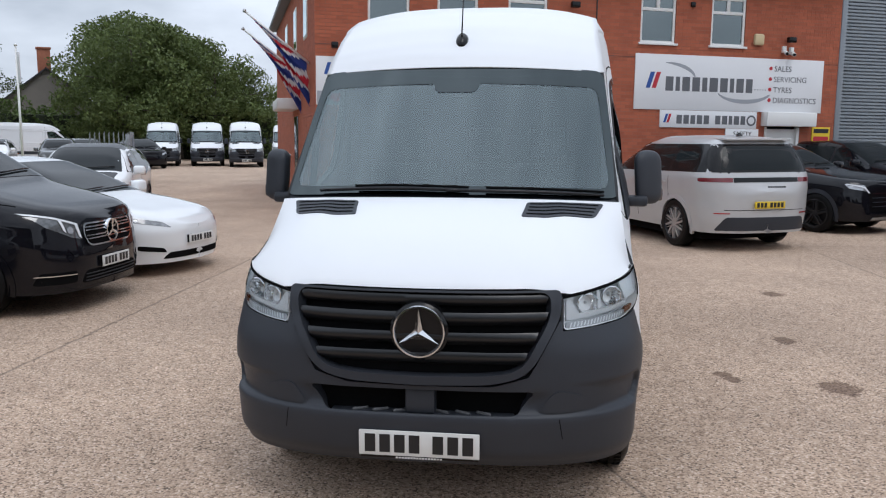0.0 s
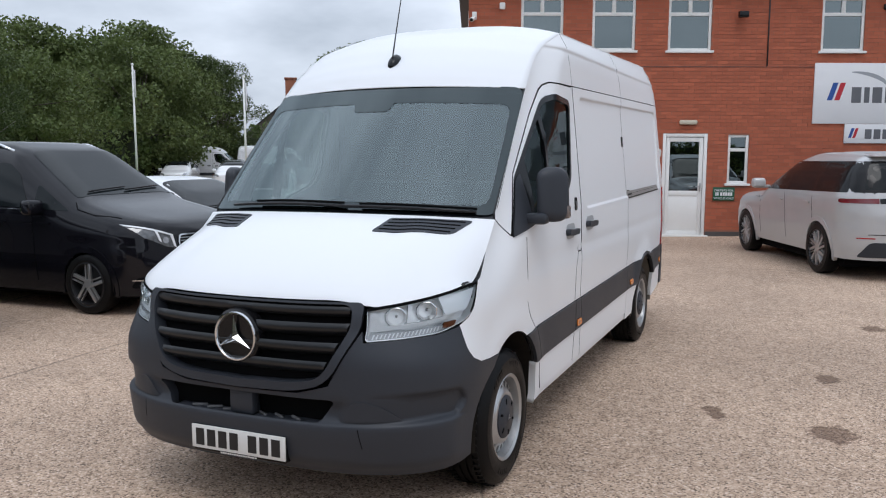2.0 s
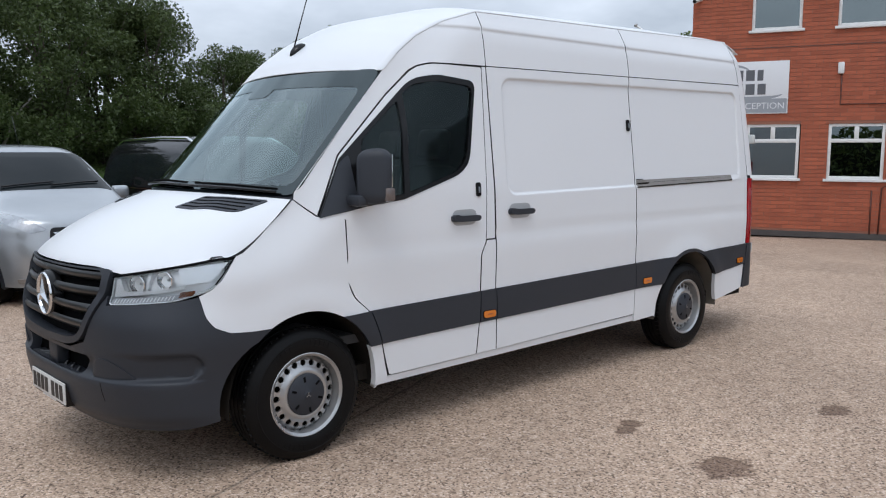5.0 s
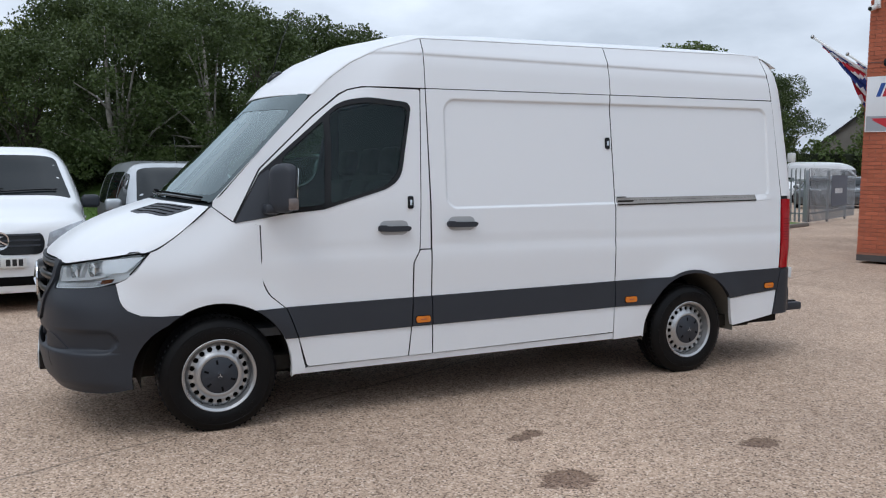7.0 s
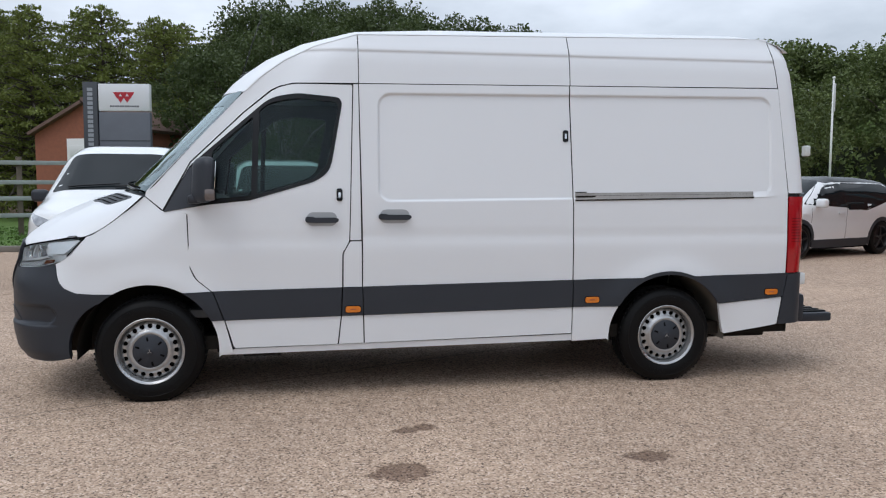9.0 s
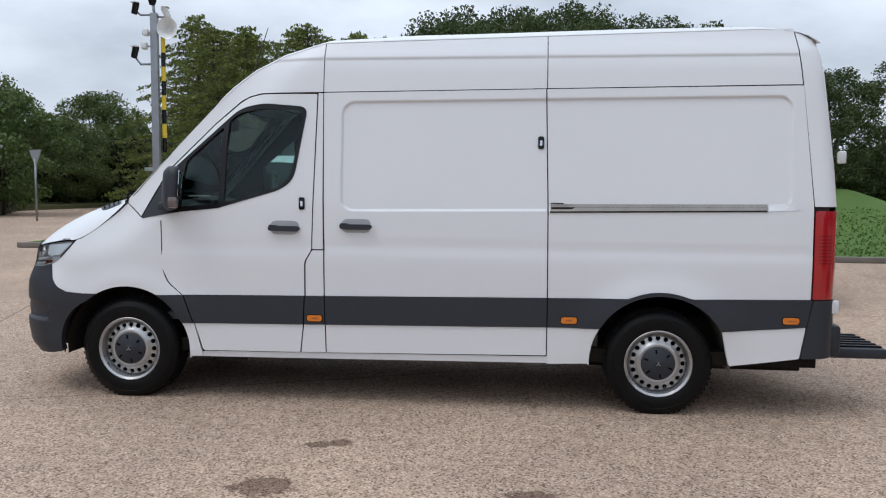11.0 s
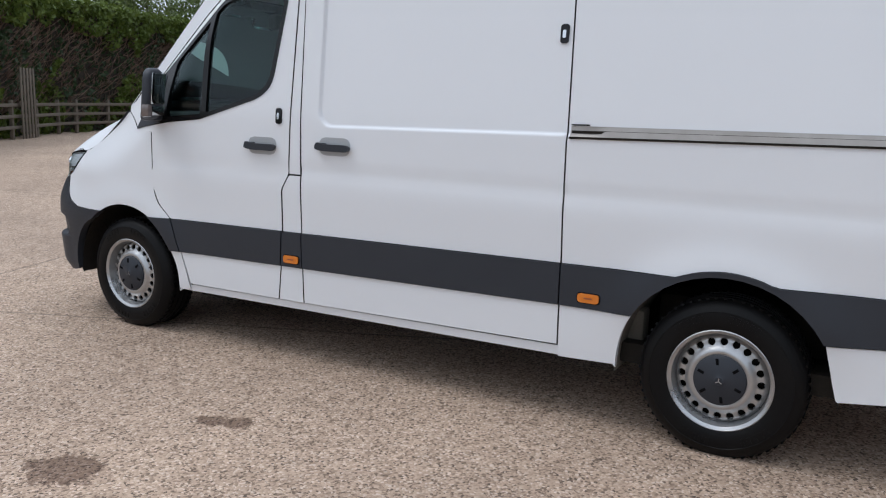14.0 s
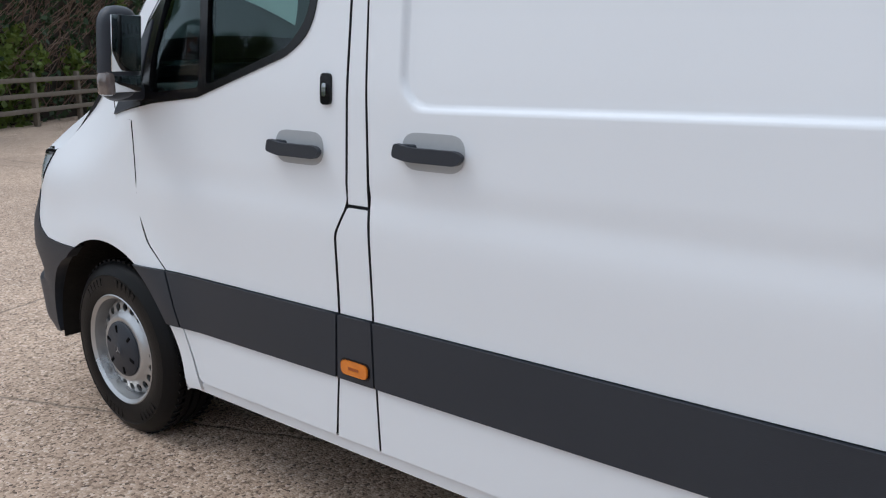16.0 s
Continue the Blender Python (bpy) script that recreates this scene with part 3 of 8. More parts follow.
    panel("side_strip", st, side, PLASTIC, h=0.05, off=0.010, thick=0.02, label="dark grey plastic side strip", **tagd)
    # strip and sill ahead of the door
    wedge = arc(0, 0.345, AF, a_f, 26.5, 8) + [(0.478, strip_low(0.478)), (0.436, 0.66), (0.405, strip_top(0.405))]
    panel("side_strip", wedge, side, PLASTIC, h=0.04, off=0.010, thick=0.02, label="dark grey plastic strip ahead of the door", **tag)
    foot = arc(0, 0.345, AF, 26, a_low, 10) + [(0.46, 0.305), (0.538, 0.318), (0.483, strip_low(0.483) - g)]
    panel("sill_end", foot, side, WHITE, h=0.04, thick=0.04, **tag)
    # B-pillar
    panel("pillar", rpoly([(1.325, 1.075), (1.400, 1.075), (1.388, 2.134), (1.356, 2.134)]), side, WHITE, h=0.06, off=-0.002, **tag)
    panel("pillar_foot", rpoly([(1.278, strip_top(1.278) + g), (1.404, strip_top(1.40) + g), (1.402, 1.066), (1.326, 1.066, 0.01), (1.280, 0.985, 0.02)]), side, WHITE, h=0.05, **tag)
    panel("pillar_strip", [(1.275, strip_top(1.275)), (1.405, strip_top(1.405)), (1.411, strip_low(1.41)), (1.267, strip_low(1.267))], side, PLASTIC, h=0.05, off=0.010, thick=0.02, label="dark grey plastic side strip", **tag)
    panel("pillar_foot", [(1.266, strip_low(1.266) - g), (1.411, strip_low(1.411) - g), (1.415, SILL + 0.008), (1.245, SILL + 0.006)], side, WHITE, h=0.06, **tag)
    # sliding door
    rec = [rpoly([(1.52 + k, 1.3366 + k, 0.09), (4.48 - k, 1.375 + k, 0.09), (4.48 - k, 2.115 - k, 0.09), (1.52 + k, 2.0766 - k, 0.09)]) for k in (-0.009, -0.0005, 0.0045, 0.0095, 0.018)]
    sld = [(1.412, strip_top(1.412) + g), (2.921, strip_top(2.92) + g), (2.914, 1.4), (2.893, 2.158), (1.394, 2.136), (1.412, 1.07)]
    sdoor = panel("sliding_door", sld, side, WHITE, h=0.035, extra=rec, **tag)
    tags = {"sign": sgn, "parent": sdoor}
    panel("side_strip", [(1.413, strip_top(1.413)), (2.921, strip_top(2.92)), (2.921, strip_low(2.92)), (1.418, strip_low(1.418))], side, PLASTIC, h=0.08, off=0.010, thick=0.02, label="dark grey plastic side strip", **tags)
    panel("door_foot", [(1.419, strip_low(1.419) - g), (2.921, strip_low(2.92) - g), (2.921, SILL + 0.032), (1.423, SILL + 0.008)], side, WHITE, h=0.08, label="white lower door skin", **tags)
    # rear quarter
    a_r = math.degrees(math.asin((strip_top(3.4) - 0.345) / (AR + 0.022)))
    qtr = [(2.929, strip_top(2.93) + g), (3.665 - (AR + 0.022) * math.cos(radians(a_r)), strip_top(3.45) + g)] + arc(3.665, 0.345, AR + 0.024, 180 - a_r, a_r, 12)[1:-1] + \
        [(3.665 + (AR + 0.022) * math.cos(radians(a_r)), strip_top(3.9) + g), (4.622, strip_top(4.62) + g), (4.618, 1.4), (4.545, 2.180), (2.901, 2.158), (2.922, 1.4)]
    quarter = panel("rear_quarter", qtr, side, WHITE, h=0.035, extra=rec, **tag)
    st = [(2.929, strip_top(2.93)), (3.665 - (AR + 0.022) * math.cos(radians(a_r)), strip_top(3.45))] + arc(3.665, 0.345, AR + 0.022, 180 - a_r, a_r, 12)[1:-1] + \
        [(3.665 + (AR + 0.022) * math.cos(radians(a_r)), strip_top(3.9)), (4.632, strip_top(4.63)), (4.60, strip_low(4.6) + 0.02)] + \
        [(3.665 + math.sqrt(AR * AR - 0.235 ** 2), 0.58)] + arc(3.665, 0.345, AR, 31, 149, 14)[1:-1] + [(3.665 - math.sqrt(AR * AR - 0.235 ** 2), 0.58), (2.929, strip_low(2.93))]
    panel("side_strip", st, side, PLASTIC, h=0.05, off=0.010, thick=0.025, label="dark grey strip and arch lip", **tag)
    foot = [(2.929, strip_low(2.93) - g), (3.665 - math.sqrt(AR * AR - 0.23 ** 2), 0.574)] + arc(3.665, 0.345, AR, 150, 183, 6)[1:] + [(3.195, 0.335), (2.929, 0.325)]
    panel("quarter_foot", foot, side, WHITE, h=0.06, thick=0.03, **tag)
    foot = rpoly([(3.665 + math.sqrt(AR * AR - 0.225 ** 2), 0.574), (4.598, 0.612), (4.565, 0.405, 0.01), (4.12, 0.345, 0.01), (4.10, 0.42)])
    panel("quarter_foot", foot, side, WHITE, h=0.06, thick=0.03, label="white rear corner skirt behind the wheel", **tag)
    # sill below the doors
    panel("sill", [(0.47, 0.302), (3.19, 0.330), (3.18, 0.372), (2.93, 0.374), (0.55, 0.343)], side, WHITE, h=0.08, off=-0.010, thick=0.05, **tag)
    # lock covers, rail, marker lamps and handles
    if sgn > 0:
        rail = panel("door_rail", [(2.935, 1.350), (4.325, 1.372), (4.325, 1.412), (2.935, 1.398)], side, ALU, h=0.04, off=0.006, thick=0.02, parent=van, label="aluminium sliding door rail")
        panel("rail_slot", [(2.94, 1.366), (4.322, 1.386), (4.322, 1.395), (2.94, 1.378)], side, UNDER, h=0.04, off=0.012, thick=0.004, parent=rail)
        panel("rail_slot", [(2.93, 1.341), (4.325, 1.363), (4.325, 1.372), (2.93, 1.351)], side, UNDER, h=0.04, off=0.006, thick=0.004, parent=rail)
        panel("rail_slot", [(2.935, 1.400), (3.02, 1.401), (3.02, 1.407), (2.935, 1.406)], side, UNDER, h=0.06, off=0.006, thick=0.004, parent=rail)
        panel("rail_end", rpoly([(4.33, 1.368, 0.01), (4.52, 1.375, 0.01), (4.53, 1.42, 0.01), (4.33, 1.412)]), side, WHITE, h=0.05, off=0.003, thick=0.01, parent=rail)
    for y, z, p in ((1.342, 0.600, van), (3.070, 0.627, van), (4.497, 0.657, van)):
        lamp = panel("marker_lamp", rpoly([(y - 0.058, z - 0.026, 0.02), (y + 0.058, z - 0.026, 0.02), (y + 0.058, z + 0.026, 0.02), (y - 0.058, z + 0.026, 0.02)]), side, GLOSSBLACK, h=0.03, off=0.012, thick=0.006, parent=p, sign=sgn)
        panel("lens", rpoly([(y - 0.052, z - 0.021, 0.018), (y + 0.052, z - 0.021, 0.018), (y + 0.052, z + 0.021, 0.018), (y - 0.052, z + 0.021, 0.018)]), side, ORANGE, h=0.02, off=0.018, thick=0.008, parent=lamp, sign=sgn, label="amber lens")
        panel("lens_rib", [(y - 0.02, z - 0.004), (y + 0.02, z - 0.004), (y + 0.02, z + 0.004), (y - 0.02, z + 0.004)], side, surface("amber_rib", (0.35, 0.08, 0.01)), h=0.02, off=0.0192, thick=0.002, parent=lamp, sign=sgn)
    for y, z, p in ((1.254, 1.384, door), (2.866, 1.803, sdoor)):
        lk = panel("lock_cover", rpoly([(y - 0.020, z - 0.042, 0.015), (y + 0.020, z - 0.042, 0.015), (y + 0.020, z + 0.042, 0.015), (y - 0.020, z + 0.042, 0.015)]), side, GLOSSBLACK, h=0.02, off=0.008, thick=0.01, parent=p, sign=sgn)
        panel("lock_pin", rpoly([(y - 0.008, z - 0.02, 0.006), (y + 0.008, z - 0.02, 0.006), (y + 0.008, z + 0.016, 0.006), (y - 0.008, z + 0.016, 0.006)]), side, CHROME, h=0.02, off=0.013, thick=0.006, parent=lk, sign=sgn)
    for y, z, p in ((1.133, 1.216, door), (1.629, 1.234, sdoor)):
        hb = panel("door_handle", rpoly([(y - 0.11, z - 0.012, 0.012), (y - 0.06, z - 0.022, 0.02), (y + 0.10, z - 0.022, 0.016), (y + 0.118, z, 0.012), (y + 0.10, z + 0.014, 0.016), (y - 0.05, z + 0.014, 0.02), (y - 0.10, z + 0.024, 0.012)]), side, PLASTIC, h=0.02, off=0.034, thick=0.016, parent=p, sign=sgn, label="dark grey grip handle")
        # Flat grey patch paints the shade of a recess onto the white door.
        panel("handle_cup", rpoly([(y - 0.10, z - 0.045, 0.05), (y + 0.10, z - 0.045, 0.05), (y + 0.105, z + 0.05, 0.05), (y - 0.10, z + 0.05, 0.05)]), side, surface("handle_cup_shade", (0.42, 0.43, 0.44), rough=0.4), h=0.03, off=0.0012, thick=0.003, parent=p, sign=sgn)
        panel("handle_mount", rpoly([(y - 0.11, z - 0.02, 0.02), (y - 0.05, z - 0.02, 0.01), (y - 0.05, z + 0.02, 0.01), (y - 0.11, z + 0.02, 0.02)]), side, PLASTIC, h=0.03, off=0.02, thick=0.022, parent=hb, sign=sgn)
    # headlight: a shell painted near-white for mirrored sky, two faceted bowls, a white light guide and a ribbed
    # indicator
    hl = panel("headlight", HEAD, wrap, LAMPTRIM, holes=[[(sx(0.62) + (a - sx(0.62)) * 0.985 + 0.002, 1.0 + (b - 1.0) * 0.95) for a, b in HEAD]], h=0.03, off=-0.003, thick=0.05, label="clear halogen headlight", **tag)
    th = {"sign": sgn, "parent": hl}
    panel("housing", HEAD, wrap, REFLECT, h=0.03, off=-0.046, thick=0.003, **th)
    s1, s2 = sy(-0.393), sy(-0.515)
    seal = [(sx(0.602), 1.0305), (0.75, 1.0505), (1.0, 1.0865), (1.152, 1.1065), (s1, 1.1075)]
    panel("lamp_seal", seal + [(a - 0.008, b - 0.0115) for a, b in seal[::-1]], wrap, SEAM, h=0.03, off=0.0025, thick=0.003, label="black rubber seal", **th)
    panel("lamp_seal", [(s1, 1.107), (s1 - 0.010, 1.104), (s2 + 0.004, 0.985), (s2 + 0.012, 0.982)], wrap, SEAM, h=0.03, off=0.0025, thick=0.003, label="black rubber seal", **th)
    panel("indicator_bulb", rpoly([(sx(0.865), 0.930, 0.01), (sx(0.90), 0.938, 0.01), (sx(0.905), 0.962, 0.01), (sx(0.87), 0.956, 0.01)]), wrap, surface("brown_bulb_glass", (0.20, 0.07, 0.03), (0.10, 0.03, 0.015), 40, 0.1), h=0.02, off=-0.004, thick=0.01, label="amber bulb", **th)
    low = rpoly([(sx(0.61), 0.899, 0.01), (sx(0.84), 0.916, 0.03), (sx(0.90), 0.946, 0.02), (sx(0.84), 0.944, 0.02), (sx(0.61), 0.924, 0.01)])
    ind = panel("indicator", low, wrap, surface("ribbed_grey_lens", (0.40, 0.41, 0.43), (0.30, 0.30, 0.31), 60, 0.2, coat=0.5), h=0.03, off=-0.006, thick=0.02, label="ribbed clear indicator", **th)
    for k in range(18):
        a0 = sx(0.625) + (sx(0.86) - sx(0.625)) * k / 18
        z0 = 0.903 + 0.020 * k / 18
        panel("rib", [(a0, z0), (a0 + 0.006, z0), (a0 + 0.012, z0 + 0.019), (a0 + 0.006, z0 + 0.019)], wrap, LAMPTRIM, h=0.03, off=-0.004, thick=0.002, sign=sgn, parent=ind)
    guide = rpoly([(sx(0.612), 0.932, 0.01), (sx(0.70), 0.940), (sx(0.82), 0.954), (sx(0.88), 0.972, 0.01), (sx(0.88), 0.984, 0.01), (sx(0.80), 0.968), (sx(0.665), 0.956, 0.015), (sx(0.632), 1.022, 0.01), (sx(0.614), 1.016, 0.01)])
    panel("light_guide", guide, wrap, surface("light_guide_white", (0.82, 0.83, 0.85), rough=0.2), h=0.02, off=-0.010, thick=0.03, label="white light guide", **th)
    panel("divider", rpoly([(sx(0.752), 0.965, 0.004), (sx(0.762), 0.966, 0.004), (sx(0.772), 1.050, 0.004), (sx(0.758), 1.048, 0.004)]), wrap, LAMPTRIM, h=0.02, off=-0.016, thick=0.03, **th)
    panel("side_fill", rpoly([(sx(0.875), 0.99, 0.01), (sy(-0.53), 1.0, 0.01), (sy(-0.43), 1.088, 0.01), (sx(0.86), 1.068, 0.01)]), wrap, LAMPTRIM, h=0.03, off=-0.007, thick=0.01, **th)
    for xx, zz, rr in ((0.698, 0.990, 0.045), (0.806, 1.010, 0.043)):
        p = wrap(sx(xx), zz)
        nrm = Vector((0.40, -0.91, -0.02))
        m = Matrix.Translation((p.x * sgn, p.y + 0.034, p.z)) @ Vector((nrm.x * sgn, nrm.y, nrm.z)).to_track_quat("Z", "Y").to_matrix().to_4x4()
        bm = bmesh.new()
        rings = []
        for r0, d0 in ((0.014, -0.052), (0.45 * rr, -0.042), (0.8 * rr, -0.018), (rr, 0.012), (rr * 1.08, 0.010)):
            rings.append([bm.verts.new(m @ Vector((r0 * (1 + 0.05 * (q % 2)) * math.cos(q * math.tau / 16), r0 * (1 + 0.05 * (q % 2)) * 0.92 * math.sin(q * math.tau / 16), d0))) for q in range(16)])
        for ra, rb in zip(rings, rings[1:]):
            for q in range(16):
                bm.faces.new((ra[q], ra[(q + 1) % 16], rb[(q + 1) % 16], rb[q]))
        bowl = part("reflector_bowl", bm, BOWL, hl, smooth=False)
        lathe("bulb_cap", [(0.001, -0.012), (0.006, -0.014), (0.008, -0.030), (0.006, -0.052)], STEEL, bowl, 12, "z", m)
    panel("lens", HEAD, wrap, LENS, h=0.04, off=0.0, thick=0.0, **th)
    # mirror
    mir = panel("mirror_base", rpoly([(0.11, 1.268), (0.335, 1.312, 0.01), (0.335, 1.60, 0.02), (0.272, 1.555, 0.02)]), side, PLASTIC, h=0.05, off=0.008, thick=0.02, label="black mirror mount", **tag)
    bm = bmesh.new()
    box_into(bm, (0.90, 0.27, 1.325), (1.06, 0.36, 1.385), 0.02)
    arm = part("mirror_arm", bm, PLASTIC, mir)
    bm = bmesh.new()
    box_into(bm, (0.992, 0.285, 1.335), (1.142, 0.455, 1.630), 0.062, seg=5)
    for v in bm.verts:
        v.co.y += (0.455 - v.co.y) / 0.18 * (v.co.x - 0.985) * 0.62 - (1.155 - v.co.x) * 0.12 + (v.co.z - 1.48) * 0.06
        v.co.x += (1.48 - v.co.z) * 0.05
    hd = part("mirror_housing", bm, PLASTIC, mir)
    bm = bmesh.new()
    for z0, z1 in ((1.425, 1.600), (1.360, 1.412)):
        box_into(bm, (1.010, 0.452, z0), (1.122, 0.4575, z1), 0.003)
    for v in bm.verts:
        v.co.y += -(1.155 - v.co.x) * 0.12 + (v.co.z - 1.48) * 0.06
        v.co.x += (1.48 - v.co.z) * 0.05
    gls = part("mirror_glass", bm, surface("mirror", (0.8, 0.82, 0.82), rough=0.02, metal=1.0), mir)
    bm = bmesh.new()
    box_into(bm, (1.112, 0.385, 1.350), (1.150, 0.452, 1.425), 0.014)
    ind = part("mirror_indicator", bm, surface("clear_indicator", (0.16, 0.13, 0.12), (0.10, 0.08, 0.075), 30, 0.12, coat=0.6), mir)
    if sgn < 0:
        for o in (arm, hd, gls, ind):
            o.scale.x = -1
    # wheel arch liners
    for cy, r in ((0, AF), (3.665, AR)):
        bm = bmesh.new()
        grid_into(bm, lambda u, v: Vector((sgn * (0.945 - 0.42 * v), cy + (r + 0.006) * math.cos(math.pi * (1.03 - 1.06 * u)), 0.345 + (r + 0.006) * math.sin(math.pi * (1.03 - 1.06 * u)))), 28, 4)
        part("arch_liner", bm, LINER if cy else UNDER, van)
    # rear corner and lamp
    def back(y, z):
        x0 = side_x(4.60, z)
        rc = 0.11
        ye = float(np.interp(z, [0.3, 0.42, 1.4, 1.63, 2.3, 2.48, 2.56], [4.78, 4.785, 4.79, 4.775, 4.70, 4.66, 4.60])) - rc
        if y < ye:
            return Vector((side_x(min(y, 4.6), z), y, z))
        a = min((y - ye) / rc, math.pi / 2 + 3)
        if a < math.pi / 2:
            return Vector((x0 - rc + rc * math.cos(a), ye + rc * math.sin(a), z))
        return Vector((x0 - rc - (a - math.pi / 2) * rc, ye + rc, z))
    panel("rear_corner", [(4.624, 1.40), (4.90, 1.40), (4.80, 2.28), (4.74, 2.42), (4.66, 2.47), (4.60, 2.505), (4.507, 2.545), (4.522, 2.40), (4.546, 2.18)], back, WHITE, h=0.04, **tag)
    lampb = panel("tail_lamp", rpoly([(4.632, 0.797, 0.01), (4.86, 0.80, 0.02), (4.87, 1.37, 0.02), (4.628, 1.375, 0.02)]), back, REDLENS, h=0.04, off=0.004, thick=0.03, label="tall red tail lamp", **tag)
    for k in range(9):
        z = 1.03 + k * 0.022
        panel("lamp_rib", [(4.655, z), (4.74, z), (4.74, z + 0.008), (4.655, z + 0.008)], back, surface("dark_red_rib", (0.22, 0.004, 0.006), rough=0.2), h=0.04, off=0.0055, thick=0.002, sign=sgn, parent=lampb)
    panel("rear_bumper_corner", rpoly([(4.605, 0.625), (4.638, 0.79), (4.90, 0.795), (4.90, 0.42, 0.03), (4.57, 0.405, 0.02)]), back, PLASTIC, h=0.04, off=0.012, thick=0.03, **tag)
    box("corner_reflector", (0.87, 4.76, 0.70), (0.915, 4.815, 0.79), surface("white_reflector", (0.7, 0.71, 0.71), rough=0.15), van, 0.012) if sgn > 0 else None
    lm = box("number_lamp", (0.85, 4.775, 1.68), (0.91, 4.82, 1.76), surface("pale_lamp", (0.6, 0.62, 0.6), rough=0.2), van, 0.012) if sgn > 0 else None

# bumper, grille and nose
GR = rpoly([(sx(-0.592), 1.055, 0.03), (sx(-0.575), 0.93, 0.05), (sx(-0.45), 0.71, 0.10), (sx(-0.30), 0.672, 0.06), (0, 0.662), (sx(0.30), 0.672, 0.06), (sx(0.45), 0.71, 0.10), (sx(0.575), 0.93, 0.05), (sx(0.592), 1.055, 0.03), (0, 1.055)])
GI = rpoly([(sx(-0.548), 1.046, 0.05), (sx(-0.535), 0.93, 0.05), (sx(-0.42), 0.728, 0.08), (sx(-0.28), 0.708, 0.05), (0, 0.70), (sx(0.28), 0.708, 0.05), (sx(0.42), 0.728, 0.08), (sx(0.535), 0.93, 0.05), (sx(0.548), 1.046, 0.05), (0, 1.046)])
INTAKE = rpoly([(-0.485, 0.640, 0.04), (-0.41, 0.530, 0.03), (0.41, 0.530, 0.03), (0.485, 0.640, 0.04)])
sb = sy(-0.225)
half = [(0.30, 0.660), (sx(0.45), 0.700), (sx(0.585), 0.935), (sx(0.595), 0.888), (sx(0.86), 0.909), (sy(-0.585), 0.929), (sy(-0.55), 0.885), (sy(-0.50), 0.825), (sy(-0.45), 0.775), (sy(-0.39), 0.743), (sy(-0.31), 0.733), (sb, 0.732)] + \
    [(sy(a), b) for a, b in arc(0, 0.345, AF, 180 - a_f, 178, 8)] + [(sy(-0.447), 0.315), (sx(0.93), 0.300), (sx(0.90), 0.292), (sx(0.60), 0.292)]
bump = [(0, 0.655)] + half + [(0, 0.296)] + [(-a, b) for a, b in half[::-1]]


def bumper_surf(s, z):
    p = wrap(s, z)
    a = abs(s)
    # raised lower lip, the step round the intake, and the scallop round the corner
    k = smooth01((0.538 - z) / 0.014) * smooth01((z - 0.30) / 0.06) * 0.016 * (1 - smooth01((a - 1.02) / 0.14))
    d = rect_depth(a, z, 0.50, 1.135, 0.530, 0.672, 0.085)
    k -= 0.024 * smooth01(d / 0.022) * smooth01((a - 0.58) / 0.40)
    d = rect_depth(a, z, -0.9, 0.56 - 0.30 * (0.65 - z), 0.522, 0.648, 0.03)
    k -= 0.022 * smooth01(d / 0.05)
    n = Vector((p.x * 0.9, -1.0 if a < 0.7 else -0.6, 0)).normalized()
    return p + n * k


lip = [[(-1.5, z), (1.5, z)] for z in (0.522, 0.528, 0.534, 0.540, 0.550)] + [[(q * 0.60, 0.674 + k), (q * 1.04, 0.674 + k), (q * 1.10, 0.655 + k), (q * (1.137 + k), 0.60), (q * (1.137 + k), 0.535)] for q in (-1, 1) for k in (-0.022, -0.011, 0.0, 0.008)]
bumper = panel("front_bumper", bump, bumper_surf, PLASTIC, van, holes=[INTAKE], h=0.024, off=0.004, thick=0.05, extra=lip, label="dark grey moulded front bumper")
gr = panel("grille", GR, wrap, PLASTIC, van, holes=[GI], h=0.035, off=0.016, thick=0.07, label="black plastic grille frame")
# Near-black sheet stands for the shade behind the grille bars.
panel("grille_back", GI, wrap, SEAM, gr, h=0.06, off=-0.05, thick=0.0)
for zc, hh in ((1.018, 0.024), (0.940, 0.030), (0.858, 0.030), (0.776, 0.030)):
    w = float(np.interp(zc, [0.70, 0.735, 0.93, 1.04], [0.33, 0.43, 0.538, 0.55])) - 0.004
    bl = [(-sx(w - 0.02), zc - hh), (sx(w - 0.02), zc - hh), (sx(w), zc + hh), (-sx(w), zc + hh)]
    panel("grille_bar", bl, lambda s, z, zc=zc: wrap(s, z) + Vector((0, 0.022 - 0.034 * math.cos((z - zc - 0.012) * 46), 0)), SATIN, gr, h=0.018, thick=0.035, label="black horizontal grille bar")
em = lathe("emblem", [(0.096, 0.02), (0.099, 0.002), (0.104, -0.004), (0.110, -0.003), (0.114, 0.004), (0.114, 0.03)], CHROME, gr, 48, "y", Matrix.Translation((0, -0.992, 0.890)), "chrome ring emblem with three spokes")
lathe("emblem_back", [(0.001, 0.012), (0.097, 0.010), (0.1135, 0.006), (0.124, 0.014), (0.130, 0.06)], GLOSSBLACK, em, 40, "y", Matrix.Translation((0, -0.992, 0.890)))
bm = bmesh.new()
for k in range(3):
    a = radians(90 + 120 * k)
    for q in (-1, 1):
        tip = Vector((math.cos(a) * 0.098, 0, math.sin(a) * 0.098))
        b = a + q * radians(60)
        inn = Vector((math.cos(b) * 0.019, 0, math.sin(b) * 0.019))
        vs = [bm.verts.new(p) for p in (Vector((0, -0.016, 0)), inn + Vector((0, 0.004, 0)), tip)]
        bm.faces.new(vs if q > 0 else vs[::-1])
